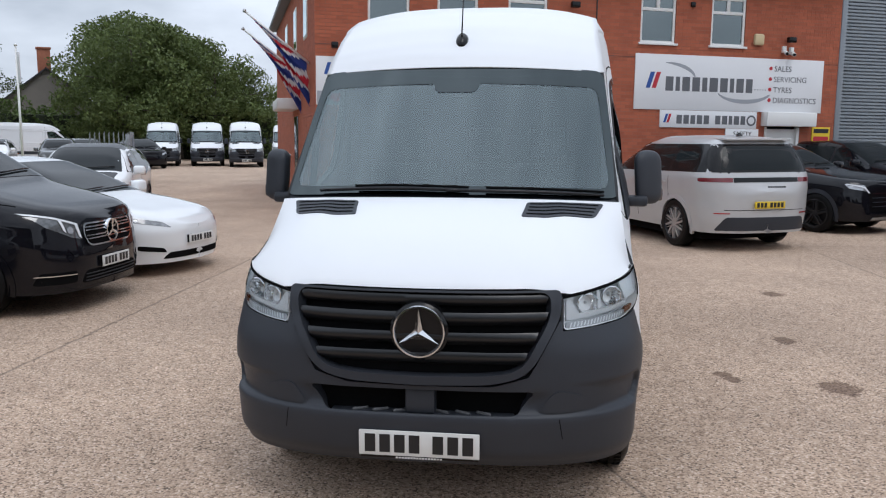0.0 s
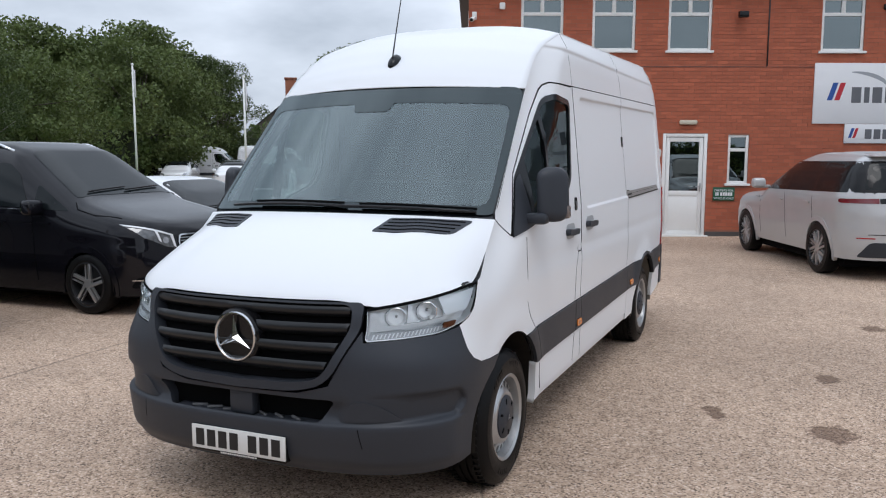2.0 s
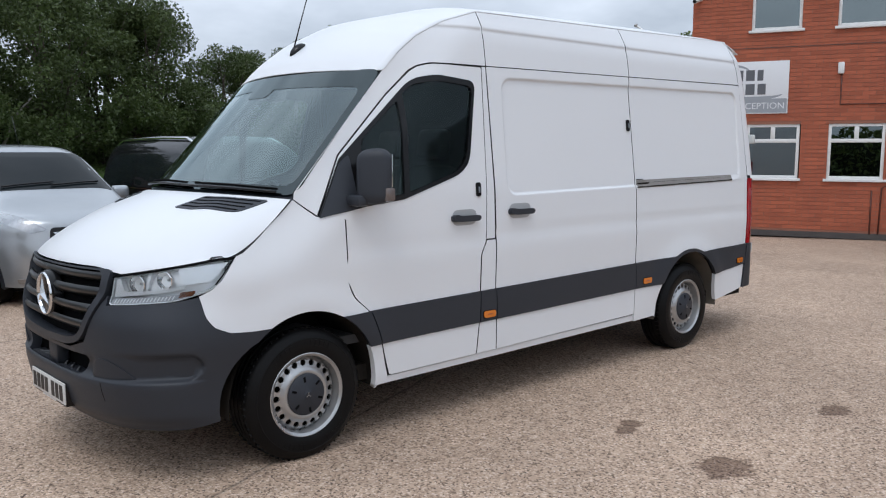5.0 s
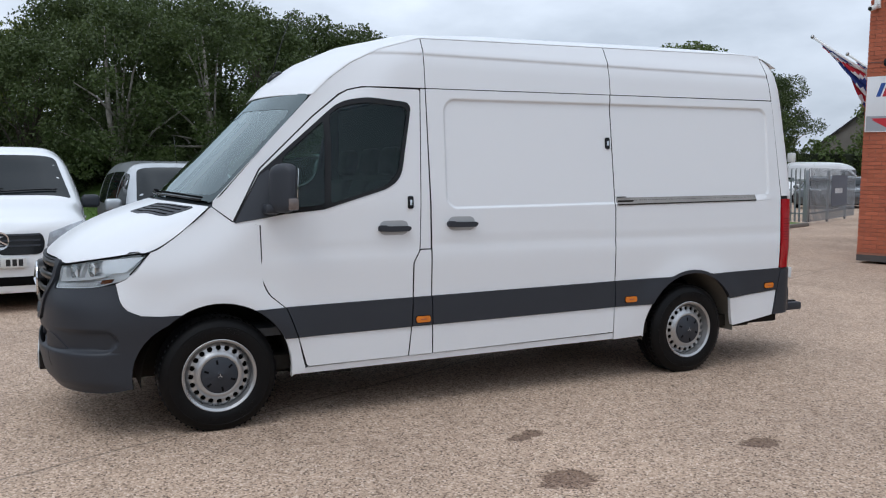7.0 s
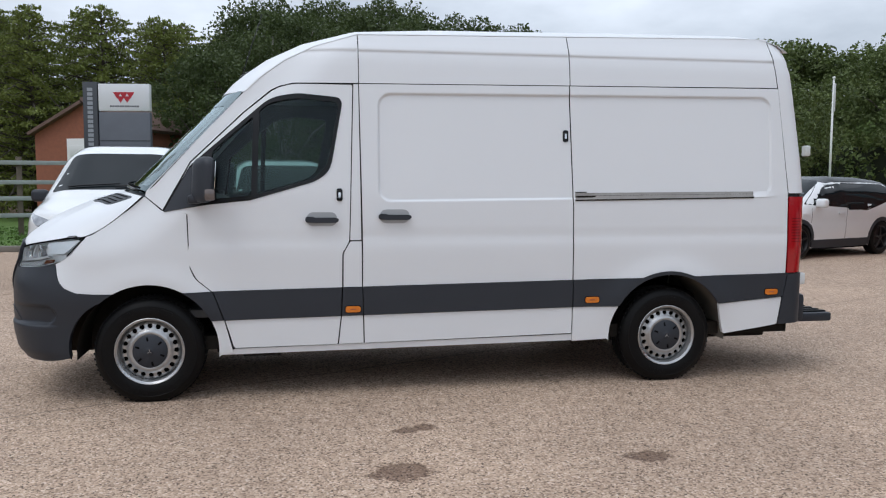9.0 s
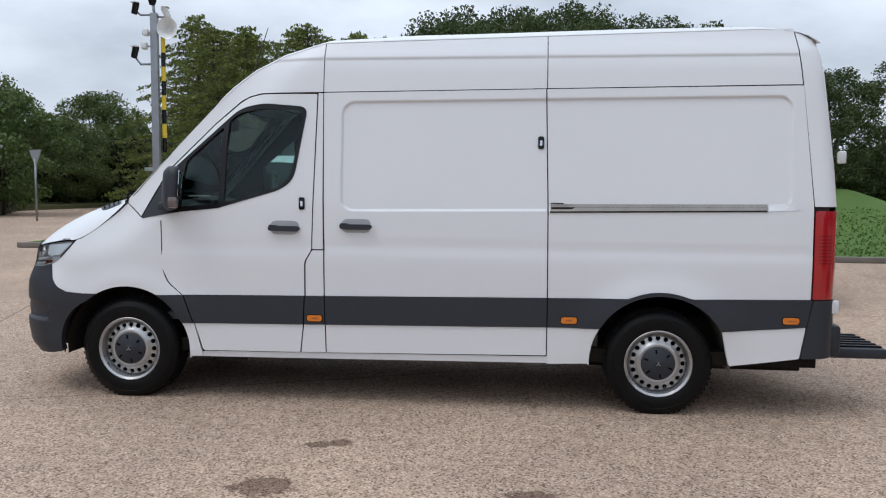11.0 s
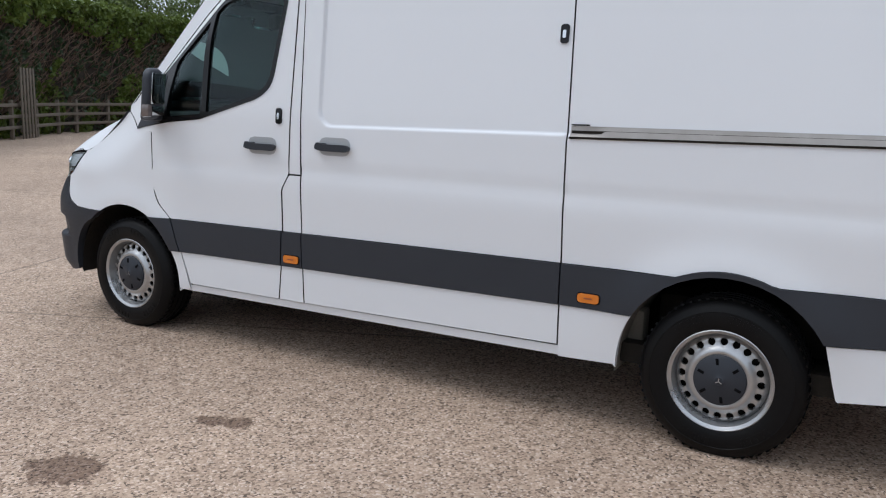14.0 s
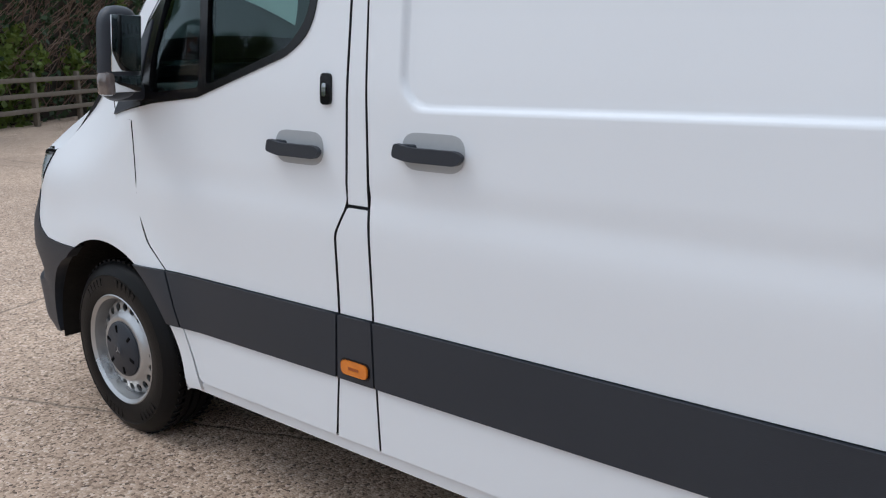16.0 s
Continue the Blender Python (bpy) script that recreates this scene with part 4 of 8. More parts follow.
bmesh.ops.translate(bm, verts=bm.verts[:], vec=(0, -0.996, 0.890))
bmesh.ops.recalc_face_normals(bm, faces=bm.faces[:])
part("emblem_star", bm, CHROME, em, smooth=False)
# intake
SCUFF = surface("scuffed_grey_rib", (0.13, 0.132, 0.138), (0.09, 0.09, 0.095), 8, 0.5)
# Near-black box stands for the shade inside the intake.
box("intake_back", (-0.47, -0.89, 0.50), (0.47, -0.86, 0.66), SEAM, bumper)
box("intake_floor", (-0.40, -0.955, 0.505), (0.40, -0.86, 0.522), PLASTIC, bumper, 0.006)
for k in range(7):
    x = -0.27 + k * 0.09
    if abs(x) > 0.02:
        box("step_rib", (-0.036, -0.006, 0.0), (0.036, 0.006, 0.012), SCUFF, bumper, 0.004, m=Matrix.Translation((x, -0.925, 0.522)) @ pose(0, 0, 0, 0, 0, 28 if x < 0 else -28))
box("sensor_block", (-0.065, -0.965, 0.525), (0.065, -0.90, 0.640), PLASTIC, bumper, 0.012)
for k in range(5):
    z = 0.545 + k * 0.02
    box("intake_slat", (-0.40, -0.885, z), (0.40, -0.870, z + 0.007), SATIN, bumper, 0.003)
for q in (-1, 1):
    blank = [(q * a, b) for a, b in rpoly([(0.505, 0.547, 0.01), (0.80, 0.547, 0.02), (0.70, 0.612, 0.06), (0.60, 0.640, 0.04), (0.555, 0.635, 0.03)])]
    panel("lamp_blank", blank, bumper_surf, PLASTIC, bumper, h=0.02, off=0.009, thick=0.006, label="blanked fog lamp recess")
    panel("bumper_joint", [(q * 0.60, 0.43), (q * 0.604, 0.43), (q * 0.585, 0.52), (q * 0.581, 0.52)], bumper_surf, SEAM, bumper, h=0.03, off=0.0045, thick=0.002)
pl = box("number_plate", (-0.26, -1.000, 0.347), (0.26, -0.992, 0.458), PLATEW, bumper, 0.003, "white number plate with its writing as plain bars")
plate_marks(pl, -0.2425, 0.2425, 0.363, 0.442, -1.0005)
box("plate_holder", (-0.255, -0.993, 0.334), (0.255, -0.93, 0.456), GLOSSBLACK, bumper, 0.004)
bm = bmesh.new()
bars_into(bm, -0.10, 0.10, 0.335, 0.342, [1] * 16, 0.002, -0.9935, 0.3)
tagged(part("holder_writing", bm, PLATEW, pl, smooth=False), kind="stuff")

# bonnet
bonnet = panel("bonnet", [(-0.999, 0.0), (0.999, 0.0), (0.999, 0.985), (-0.999, 0.985)], hood, WHITE, van, h=0.045, thick=0.0125, extra=[[(-1, 0.03), (1, 0.03)], [(-1, 0.01), (1, 0.01)]], centre=(0, 0, 0.5))
for q in (-1, 1):
    vent = panel("bonnet_vent", [(q * a, b) for a, b in rpoly([(0.408, 0.668, 0.02), (0.80, 0.700, 0.05), (0.895, 0.938, 0.03), (0.462, 0.912, 0.03)])], hood, PLASTIC, bonnet, h=0.04, off=0.004, thick=0.006, centre=(0, 0, 0.5), label="black bonnet air vent")
    for k in range(4):
        b, i = 0.705 + k * 0.056, k * 0.012
        panel("vent_slat", [(q * (0.438 + i), b), (q * (0.79 + i * 1.8), b + 0.022), (q * (0.79 + i * 1.8), b + 0.040), (q * (0.438 + i), b + 0.018)], hood, SEAM, vent, h=0.05, off=0.0052, thick=0.001, centre=(0, 0, 0.5))


# windscreen
def screen(x, z):
    k = (z - 1.40) / 0.69
    zz = z - 0.03 * x * x
    return Vector((x, -0.255 + 0.69 * k + (0.300 - 0.02 * k) * x * x, zz))


WS = rpoly([(-0.882, 1.412, 0.05), (0.882, 1.412, 0.05), (0.818, 2.098, 0.06), (-0.818, 2.098, 0.06)])
WSI = rpoly([(-0.835, 1.455, 0.06), (0.835, 1.455, 0.06), (0.782, 1.995, 0.06), (0.13, 1.995), (0.11, 1.945, 0.03), (-0.11, 1.945, 0.03), (-0.13, 1.995), (-0.782, 1.995, 0.06)])
ws = panel("windscreen", WS, screen, SCREEN, van, h=0.05, off=0.0, thick=0.0, centre=(0, 3, 1.2), label="laminated windscreen reflecting the sky")
panel("screen_border", WS, screen, FRIT, ws, holes=[WSI], h=0.05, off=0.002, thick=0.015, centre=(0, 3, 1.2), label="black glass border")
panel("cowl", rpoly([(-0.885, 1.385), (0.885, 1.385), (0.882, 1.43), (-0.882, 1.43)]), screen, PLASTIC, van, h=0.06, off=-0.012, thick=0.03, centre=(0, 3, 1.2))
for x0, x1, zz in ((-0.66, 0.13, 1.446), (0.02, 0.80, 1.436)):
    pts = [screen(x0 + (x1 - x0) * k / 8, 1.425 + (zz - 1.425) * math.sin(math.pi * min(1, k / 6) * 0.5) - (0.02 * k / 8)) + Vector((0, -0.022, 0.012)) for k in range(9)]
    wp = tube("wiper", pts, 0.009, GLOSSBLACK, van, 6, label="black wiper arm and blade")
    tube("wiper_blade", [p + Vector((0, 0.010, 0.016)) for p in pts[2:]], 0.007, SEAM, wp, 5)
box("sensor_housing", (-0.07, 0.40, 1.93), (0.07, 0.47, 2.03), TRIM, van, 0.02)


# roof
def roof(t, q):
    ys = 0.43 + (4.66 - 0.43) * t ** 1.5
    k = 0.30 * max(0.0, 1 - (ys - 0.43) / 1.35)
    ym = ys + k * 0.64
    zm = float(np.interp(ym, [0.628, 0.75, 0.90, 1.10, 1.388, 2.9, 4.3, 4.5, 4.60, 4.66], [2.066, 2.182, 2.292, 2.390, 2.479, 2.520, 2.557, 2.545, 2.51, 2.46]))
    xe = side_x(ym, zm) + 0.001
    x = q * xe
    ye = ys + k * xe * xe
    zc = float(np.interp(ys, [0.43, 0.50, 0.59, 0.74, 0.99, 1.36, 2.0, 3.5, 4.30, 4.5, 4.60, 4.66], [2.092, 2.175, 2.25, 2.355, 2.47, 2.556, 2.604, 2.642, 2.645, 2.615, 2.565, 2.50]))
    zr = float(np.interp(ye, [0.628, 0.75, 0.90, 1.10, 1.388, 2.9, 4.3, 4.5, 4.60, 4.66], [2.066, 2.182, 2.292, 2.390, 2.479, 2.520, 2.557, 2.545, 2.51, 2.46]))
    e = float(np.interp(ys, [0.43, 1.0, 1.4, 2.4], [2.0, 2.6, 3.4, 2.8]))
    return Vector((x, ys + k * x * x, zr + (zc - zr) * (1 - abs(q) ** e)))


bm = bmesh.new()
grid_into(bm, lambda u, v: roof(u, -1 + 2 * v), 96, 40)
rf = part("roof", bm, WHITE, van)
md = rf.modifiers.new("thickness", "SOLIDIFY")
md.thickness, md.offset = 0.004, -1
ant = lathe("antenna_base", [(0.001, 0.030), (0.016, 0.028), (0.030, 0.018), (0.038, 0.004), (0.040, -0.008)], GLOSSBLACK, van, 20, "z", Matrix.Translation((0, 0.60, 2.262)) @ pose(0, 0, 0, 38, 0, 0) @ Matrix.Diagonal((0.95, 1.75, 1.0, 1)), "black roof aerial")
tube("antenna_rod", [(0, 0.575, 2.275), (0.0, 0.625, 2.43), (0.0, 0.73, 2.74)], 0.005, GLOSSBLACK, ant, 6, 0.003)
# back, floor, axles
bm = bmesh.new()
grid_into(bm, lambda u, w: Vector(((2 * w - 1) * (side_x(4.6, 0.45 + 2.02 * u) - 0.10), float(np.interp(0.45 + 2.02 * u, [0.42, 1.4, 1.63, 2.3, 2.48, 2.56], [4.785, 4.79, 4.775, 4.70, 4.66, 4.60])) - 0.004, 0.45 + 2.02 * u)), 24, 8)
part("rear_door", bm, WHITE, van)
box("rear_bumper", (-0.86, 4.74, 0.40), (0.86, 4.86, 0.62), PLASTIC, van, 0.03)
tow = box("tow_step", (0.10, 4.86, 0.36), (0.66, 5.24, 0.43), PLASTIC, van, 0.015, "black ribbed tow step behind the rear bumper")
for k in range(6):
    box("step_tread", (0.12 + k * 0.09, 4.90, 0.43), (0.16 + k * 0.09, 5.22, 0.442), RUBBER, tow, 0.004)
box("floor_pan", (-0.86, 0.35, 0.33), (0.86, 4.70, 0.42), UNDER, van)
box("engine_tray", (-0.50, -0.80, 0.31), (0.50, 0.45, 0.40), UNDER, van, 0.03)
box("chassis_rail", (0.45, 0.4, 0.24), (0.56, 4.7, 0.34), UNDER, van, 0.01)
box("chassis_rail", (-0.56, 0.4, 0.24), (-0.45, 4.7, 0.34), UNDER, van, 0.01)
tube("rear_axle", [(-0.75, 3.665, 0.33), (0.75, 3.665, 0.33)], 0.05, UNDER, van)
box("leaf_spring", (0.60, 3.05, 0.38), (0.68, 4.30, 0.42), UNDER, van, 0.01)
box("spring_hanger", (0.68, 3.20, 0.40), (0.78, 3.28, 0.56), LINER, van, 0.01)
tube("exhaust", [(-0.3, 1.2, 0.27), (-0.35, 3.2, 0.27)], 0.06, UNDER, van)
box("engine_bay", (-0.52, -0.78, 0.28), (0.52, 0.52, 0.98), UNDER, van, 0.02)
box("axle_housing", (-0.60, 3.30, 0.40), (0.60, 4.10, 0.62), UNDER, van, 0.02)
box("jack_point", (0.86, 0.60, 0.285), (0.92, 0.85, 0.315), UNDER, van, 0.01)

# wheels
def wheel(y, sgn):
    w = new("wheel")
    w.parent = van
    w.matrix_basis = pose(sgn * 0.825, y, 0.345) if sgn > 0 else pose(-0.825, y, 0.345, 0, 0, 180)
    R, k = 0.353, 0.118
    prof = [(0.205, k - 0.012), (0.225, k + 0.002), (0.27, k + 0.008), (0.30, k + 0.004), (0.302, k + 0.006), (0.322, k - 0.004), (0.338, k - 0.016), (R - 0.002, k - 0.032)]
    for c in (0.060, 0.02, -0.02, -0.060):
        prof += [(R, c + 0.013), (R, c + 0.006), (R - 0.011, c + 0.004), (R - 0.011, c - 0.004), (R, c - 0.006), (R, c - 0.013)]
    prof += [(R - 0.002, -k + 0.03), (0.33, -k + 0.012), (0.27, -k), (0.205, -k + 0.02)]
    ty = lathe("tyre", prof, RUBBER, w, 72)
    bm = bmesh.new()
    for j in range(60):
        a = j * math.tau / 60
        m = pose(0, 0, 0, math.degrees(a), 0, 0)
        for c in (k - 0.045, -k + 0.045):
            box_into(bm, (c - 0.018, -0.006, R - 0.004), (c + 0.018, 0.006, R + 0.004), 0, m @ pose(0, 0, 0, 0, 0, 18))
    tagged(part("tread_block", bm, RUBBER, ty, smooth=False), kind="stuff")
    bm = bmesh.new()
    for a0 in (150, 205, 330, 20):
        for j in range(5):
            m = pose(0, 0, 0, a0 + j * 6, 0, 0)
            box_into(bm, (k + 0.001, -0.009, 0.262), (k + 0.009, 0.007, 0.292), 0.001, m)
    tagged(part("sidewall_mark", bm, RUBBER, ty, smooth=False), kind="stuff")
    lathe("rim_edge", [(0.205, 0.09), (0.222, 0.112), (0.226, 0.118), (0.220, 0.122), (0.206, 0.112), (0.202, 0.085), (0.197, 0.045)], STEEL, w, 64)

    def disc(a, b):
        r = math.hypot(a, b)
        x = float(np.interp(r, [0, 0.10, 0.116, 0.132, 0.142, 0.150, 0.184, 0.192, 0.199], [0.098, 0.098, 0.106, 0.106, 0.094, 0.086, 0.080, 0.064, 0.054]))
        return Vector((x, a, b))
    holes = [arc(0.167 * math.cos(i * math.tau / 20), 0.167 * math.sin(i * math.tau / 20), 0.0168, 0, 324, 9) for i in range(20)]
    panel("rim", arc(0, 0, 0.199, 0, 355, 71), disc, STEEL, w, holes=holes, h=0.012, thick=0.012, centre=(-1, 0, 0), label="grey steel rim with round holes")
    lathe("brake_disc", [(0.001, 0.03), (0.19, 0.03), (0.19, 0.01)], UNDER, w, 24)
    cap = lathe("hub_cap", [(0.001, 0.130), (0.018, 0.130), (0.022, 0.127), (0.034, 0.126), (0.045, 0.122), (0.102, 0.117), (0.111, 0.110), (0.113, 0.096)], PLASTIC, w, 40, label="dark plastic hub cap")
    for j in range(6):
        box("cap_slot", (0.115, -0.006, 0.070), (0.1212, 0.006, 0.098), SEAM, cap, 0.001, m=pose(0, 0, 0, j * 60 + 10, 0, 0))
    bm = bmesh.new()
    for j in range(3):
        box_into(bm, (0.130, -0.0015, 0.0), (0.1315, 0.0015, 0.015), 0, pose(0, 0, 0, j * 120, 0, 0))
    part("cap_mark", bm, STEEL, cap, smooth=False)
    return w


for y in (0.0, 3.665):
    for sgn in (1, -1):
        wheel(y, sgn)

# cab
box("bulkhead", (-0.86, 1.36, 0.45), (0.86, 1.39, 2.10), TRIM, van)
box("cab_floor", (-0.86, 0.0, 0.55), (0.86, 1.36, 0.60), TRIM, van)
bm = bmesh.new()
grid_into(bm, lambda u, v: Vector((-0.84 + 1.68 * v, -0.10 + 0.245 * (1.68 * v - 0.84) ** 2 + 0.45 * u, 1.37 - 0.10 * u ** 3 + 0.045 * math.exp(-((v - 0.25) / 0.12) ** 2) * math.sin(math.pi * u))), 10, 24)
box_into(bm, (-0.84, 0.30, 0.95), (0.84, 0.42, 1.27), 0.03)
dash = part("dashboard", bm, TRIM, van, "dark grey dashboard")
box("screen_unit", (-0.13, 0.30, 1.22), (0.13, 0.36, 1.38), GLOSSBLACK, dash, 0.015)
bm = bmesh.new()
lathe_into(bm, [(0.185 + 0.014 * math.cos(a * math.tau / 8), 0.014 * math.sin(a * math.tau / 8)) for a in range(8)], 36, "z", Matrix.Translation((-0.42, 0.56, 1.26)) @ pose(0, 0, 0, 62, 0, 0), close=True)
box_into(bm, (-0.60, -0.03, -0.02), (-0.24, 0.03, 0.0), 0.01, Matrix.Translation((0.0, 0.56, 1.26)) @ pose(0, 0, 0, 62, 0, 0))
part("steering_wheel", bm, GLOSSBLACK, van)
for x, w in ((-0.45, 0.26), (0.50, 0.26), (0.08, 0.20)):
    bm = bmesh.new()
    box_into(bm, (x - w, 0.62, 0.85), (x + w, 1.15, 1.0), 0.05, seg=3)
    box_into(bm, (x - w * 0.95, -0.07, 0.0), (x + w * 0.95, 0.07, 0.62), 0.06, Matrix.Translation((0, 1.14, 0.92)) @ pose(0, 0, 0, -12, 0, 0), 3)
    box_into(bm, (x - 0.13, -0.05, 0.66), (x + 0.13, 0.05, 0.86), 0.04, Matrix.Translation((0, 1.14, 0.92)) @ pose(0, 0, 0, -12, 0, 0), 3)
    part("seat", bm, CLOTH, van, "dark cloth cab seat")
box("paper_sheet", (-0.22, 0.05, 1.405), (0.02, 0.22, 1.41), PLATEW, van, 0.0, "white paper on the dashboard", pose(0, 0, 0, 0, 0, 20))
box("roof_lining", (-0.75, 0.75, 2.12), (0.75, 1.36, 2.15), TRIM, van)


# ---- brick office building ----
BM = pose(-0.55, 13.95, 0) @ pose(0, 0, 0, 0, 0, 22) @ pose(0, 0, 0, 0, 0.7, 0)
BRICK = surface("red_brick", (0.43, 0.120, 0.060), (0.33, 0.090, 0.050), 3, 0.85, bump=0.35, bscale=90, rand=0.13)
BRICK2 = surface("dark_brick_plinth", (0.06, 0.055, 0.055), (0.09, 0.08, 0.075), 3, 0.85, bump=0.3, bscale=90)
MORTAR = surface("mortar", (0.33, 0.145, 0.095), (0.27, 0.115, 0.08), 2, 0.95, bump=0.4, bscale=120)
UPVC = surface("white_upvc", (0.78, 0.78, 0.77), (0.72, 0.72, 0.70), 2, 0.35, bscale=30)
WINGLASS = glass("office_glass", (0.08, 0.09, 0.10), 0.0, 0.16)
# Room dimness put into the colour of floor, ceiling and back wall.
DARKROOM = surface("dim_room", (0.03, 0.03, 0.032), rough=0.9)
CLAD = surface("grey_cladding", (0.27, 0.30, 0.33), (0.22, 0.25, 0.28), 0.8, 0.45, metal=0.2, bump=0.03, bscale=20)
SLATE = surface("dark_fascia", (0.03, 0.03, 0.034), rough=0.5)
GREY = surface("grey_paint", (0.30, 0.31, 0.33), (0.26, 0.27, 0.29), 2, 0.5)
SIGNW = surface("white_sign_board", (0.74, 0.75, 0.77), (0.70, 0.71, 0.73), 1.0, 0.4, bscale=15)
SIGNG = surface("grey_sign_print", (0.12, 0.125, 0.14), rough=0.5)
SIGNL = surface("light_grey_print", (0.33, 0.35, 0.38), rough=0.5)
RED = surface("red_print", (0.50, 0.02, 0.035), rough=0.45)
BLUE = surface("blue_print", (0.02, 0.08, 0.32), rough=0.45)
GREEN = surface("green_sign", (0.01, 0.09, 0.045), rough=0.5)
YELLOW = surface("yellow_sign", (0.75, 0.52, 0.02), rough=0.5)

bld = thing("office_building", "two-storey red brick office building with white windows", "building", BM)
S0, S1, TOP, DEEP = -4.14, 8.40, 5.45, 14.0
UP = [(-3.05, -2.17), (-1.57, -0.68), (0.0, 0.89), (3.13, 4.0), (4.91, 5.80)]
OPEN = [(a, b, 3.87, 4.95) for a, b in UP] + [(-0.03, 0.90, 0.0, 2.17), (1.33, 1.76, 1.13, 2.15), (-1.63, -0.69, 1.10, 2.12), (-3.06, -2.1, 1.10, 2.12), (6.47, 7.43, 0.0, 2.06)]


def wall_with_holes(name, s0, s1, z0, z1, holes, thick, material, parent, flip=False):
    ss = sorted({s0, s1, *[v for o in holes for v in o[:2]]})
    zz = sorted({z0, z1, *[v for o in holes for v in o[2:]]})
    bm = bmesh.new()
    for a, b in zip(ss, ss[1:]):
        for c, d in zip(zz, zz[1:]):
            if not any(o[0] <= a and b <= o[1] and o[2] <= c and d <= o[3] for o in holes):
                box_into(bm, (a, 0, c), (b, thick, d))
    bmesh.ops.remove_doubles(bm, verts=bm.verts[:], dist=1e-5)
    return part(name, bm, material, parent, smooth=False)


wall = wall_with_holes("wall", S0 + 0.012, S1, 0, TOP, OPEN, 0.30, MORTAR, bld)
wall["label"] = "red brick front wall"
bm = bmesh.new()
box_into(bm, (S0 + 0.012, 0.30, 0), (S0 + 0.30, DEEP, TOP))
swall = part("wall", bm, MORTAR, bld, "red brick end wall", smooth=False)
box("wall", (S0 + 0.02, DEEP - 0.3, 0), (S1, DEEP, TOP), MORTAR, bld)
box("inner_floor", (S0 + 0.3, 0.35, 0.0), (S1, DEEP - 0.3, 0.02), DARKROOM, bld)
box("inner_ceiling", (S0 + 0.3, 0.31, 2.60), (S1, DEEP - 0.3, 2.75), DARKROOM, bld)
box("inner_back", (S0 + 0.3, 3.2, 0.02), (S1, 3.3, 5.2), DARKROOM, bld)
box("roof", (S0 - 0.25, -0.30, TOP), (S1, DEEP + 0.2, TOP + 0.16), SLATE, bld, 0.02, "flat roof with dark fascia")
bm = bmesh.new()
z1, ov = TOP + 0.16, 0.25
ri = [bm.verts.new(v) for v in ((S0 - ov, -0.3, z1), (S1, -0.3, z1), (S1, DEEP + 0.2, z1), (S0 - ov, DEEP + 0.2, z1))]
ap = [bm.verts.new(v) for v in ((S0 + 4, DEEP / 2, z1 + 2.4), (S1, DEEP / 2, z1 + 2.4))]
for q in ((ri[0], ri[1], ap[1], ap[0]), (ri[2], ri[3], ap[0], ap[1]), (ri[3], ri[0], ap[0]), (ri[1], ri[2], ap[1])):
    bm.faces.new(q)
part("roof_slope", bm, SLATE, bld, smooth=False)
tube("gutter", [(S0 - 0.3, -0.36, TOP - 0.02), (S1, -0.36, TOP - 0.02)], 0.06, SLATE, bld, 8)
box("plinth", (S0, -0.012, 0), (-0.045, 0.0, 0.11), BRICK2, bld)
box("plinth", (0.915, -0.012, 0), (6.45, 0.0, 0.11), BRICK2, bld)
box("course", (S0, -0.012, 3.545), (S1, 0.001, 3.555), BRICK2, bld)


def window(s0, s1, z0, z1, kind, label="white uPVC window"):
    w = new("window")
    w.parent = bld
    w["label"] = label
    f = 0.055
    bm = bmesh.new()
    for lo, hi in (((s0, 0.02, z0), (s0 + f, 0.10, z1)), ((s1 - f, 0.02, z0), (s1, 0.10, z1)), ((s0 + f, 0.02, z0), (s1 - f, 0.10, z0 + f)), ((s0 + f, 0.02, z1 - f), (s1 - f, 0.10, z1))):
        box_into(bm, lo, hi, 0.006)
    zt = z0 + (z1 - z0) * 0.66
    box_into(bm, (s0 + f, 0.02, zt), (s1 - f, 0.10, zt + 0.07), 0.006)
    if kind == 2:
        mid = (s0 + s1) / 2
        box_into(bm, (mid - 0.04, 0.02, zt + 0.07), (mid + 0.04, 0.10, z1 - f), 0.006)
    part("window_frame", bm, UPVC, w)
    box("window_sill", (s0 - 0.05, -0.06, z0 - 0.045), (s1 + 0.05, 0.10, z0 + 0.004), UPVC, w, 0.006)
    box("pane", (s0 + f, 0.055, z0 + f), (s1 - f, 0.062, zt), WINGLASS, w)
    box("pane", (s0 + f, 0.055, zt + 0.07), (s1 - f, 0.062, z1 - f), WINGLASS, w)
    return w


for a, b in UP:
    window(a, b, 3.87, 4.95, 2)
window(1.33, 1.76, 1.13, 2.15, 1)
for s0 in (-1.63, -3.06):
    w = window(s0, s0 + 0.94, 1.10, 2.12, 2, "white uPVC window with a slatted blind")
    for k in range(20):
        box("slat", (s0 + 0.06, 0.13, 1.18 + k * 0.033), (s0 + 0.88, 0.15, 1.194 + k * 0.033), UPVC, w, m=None)
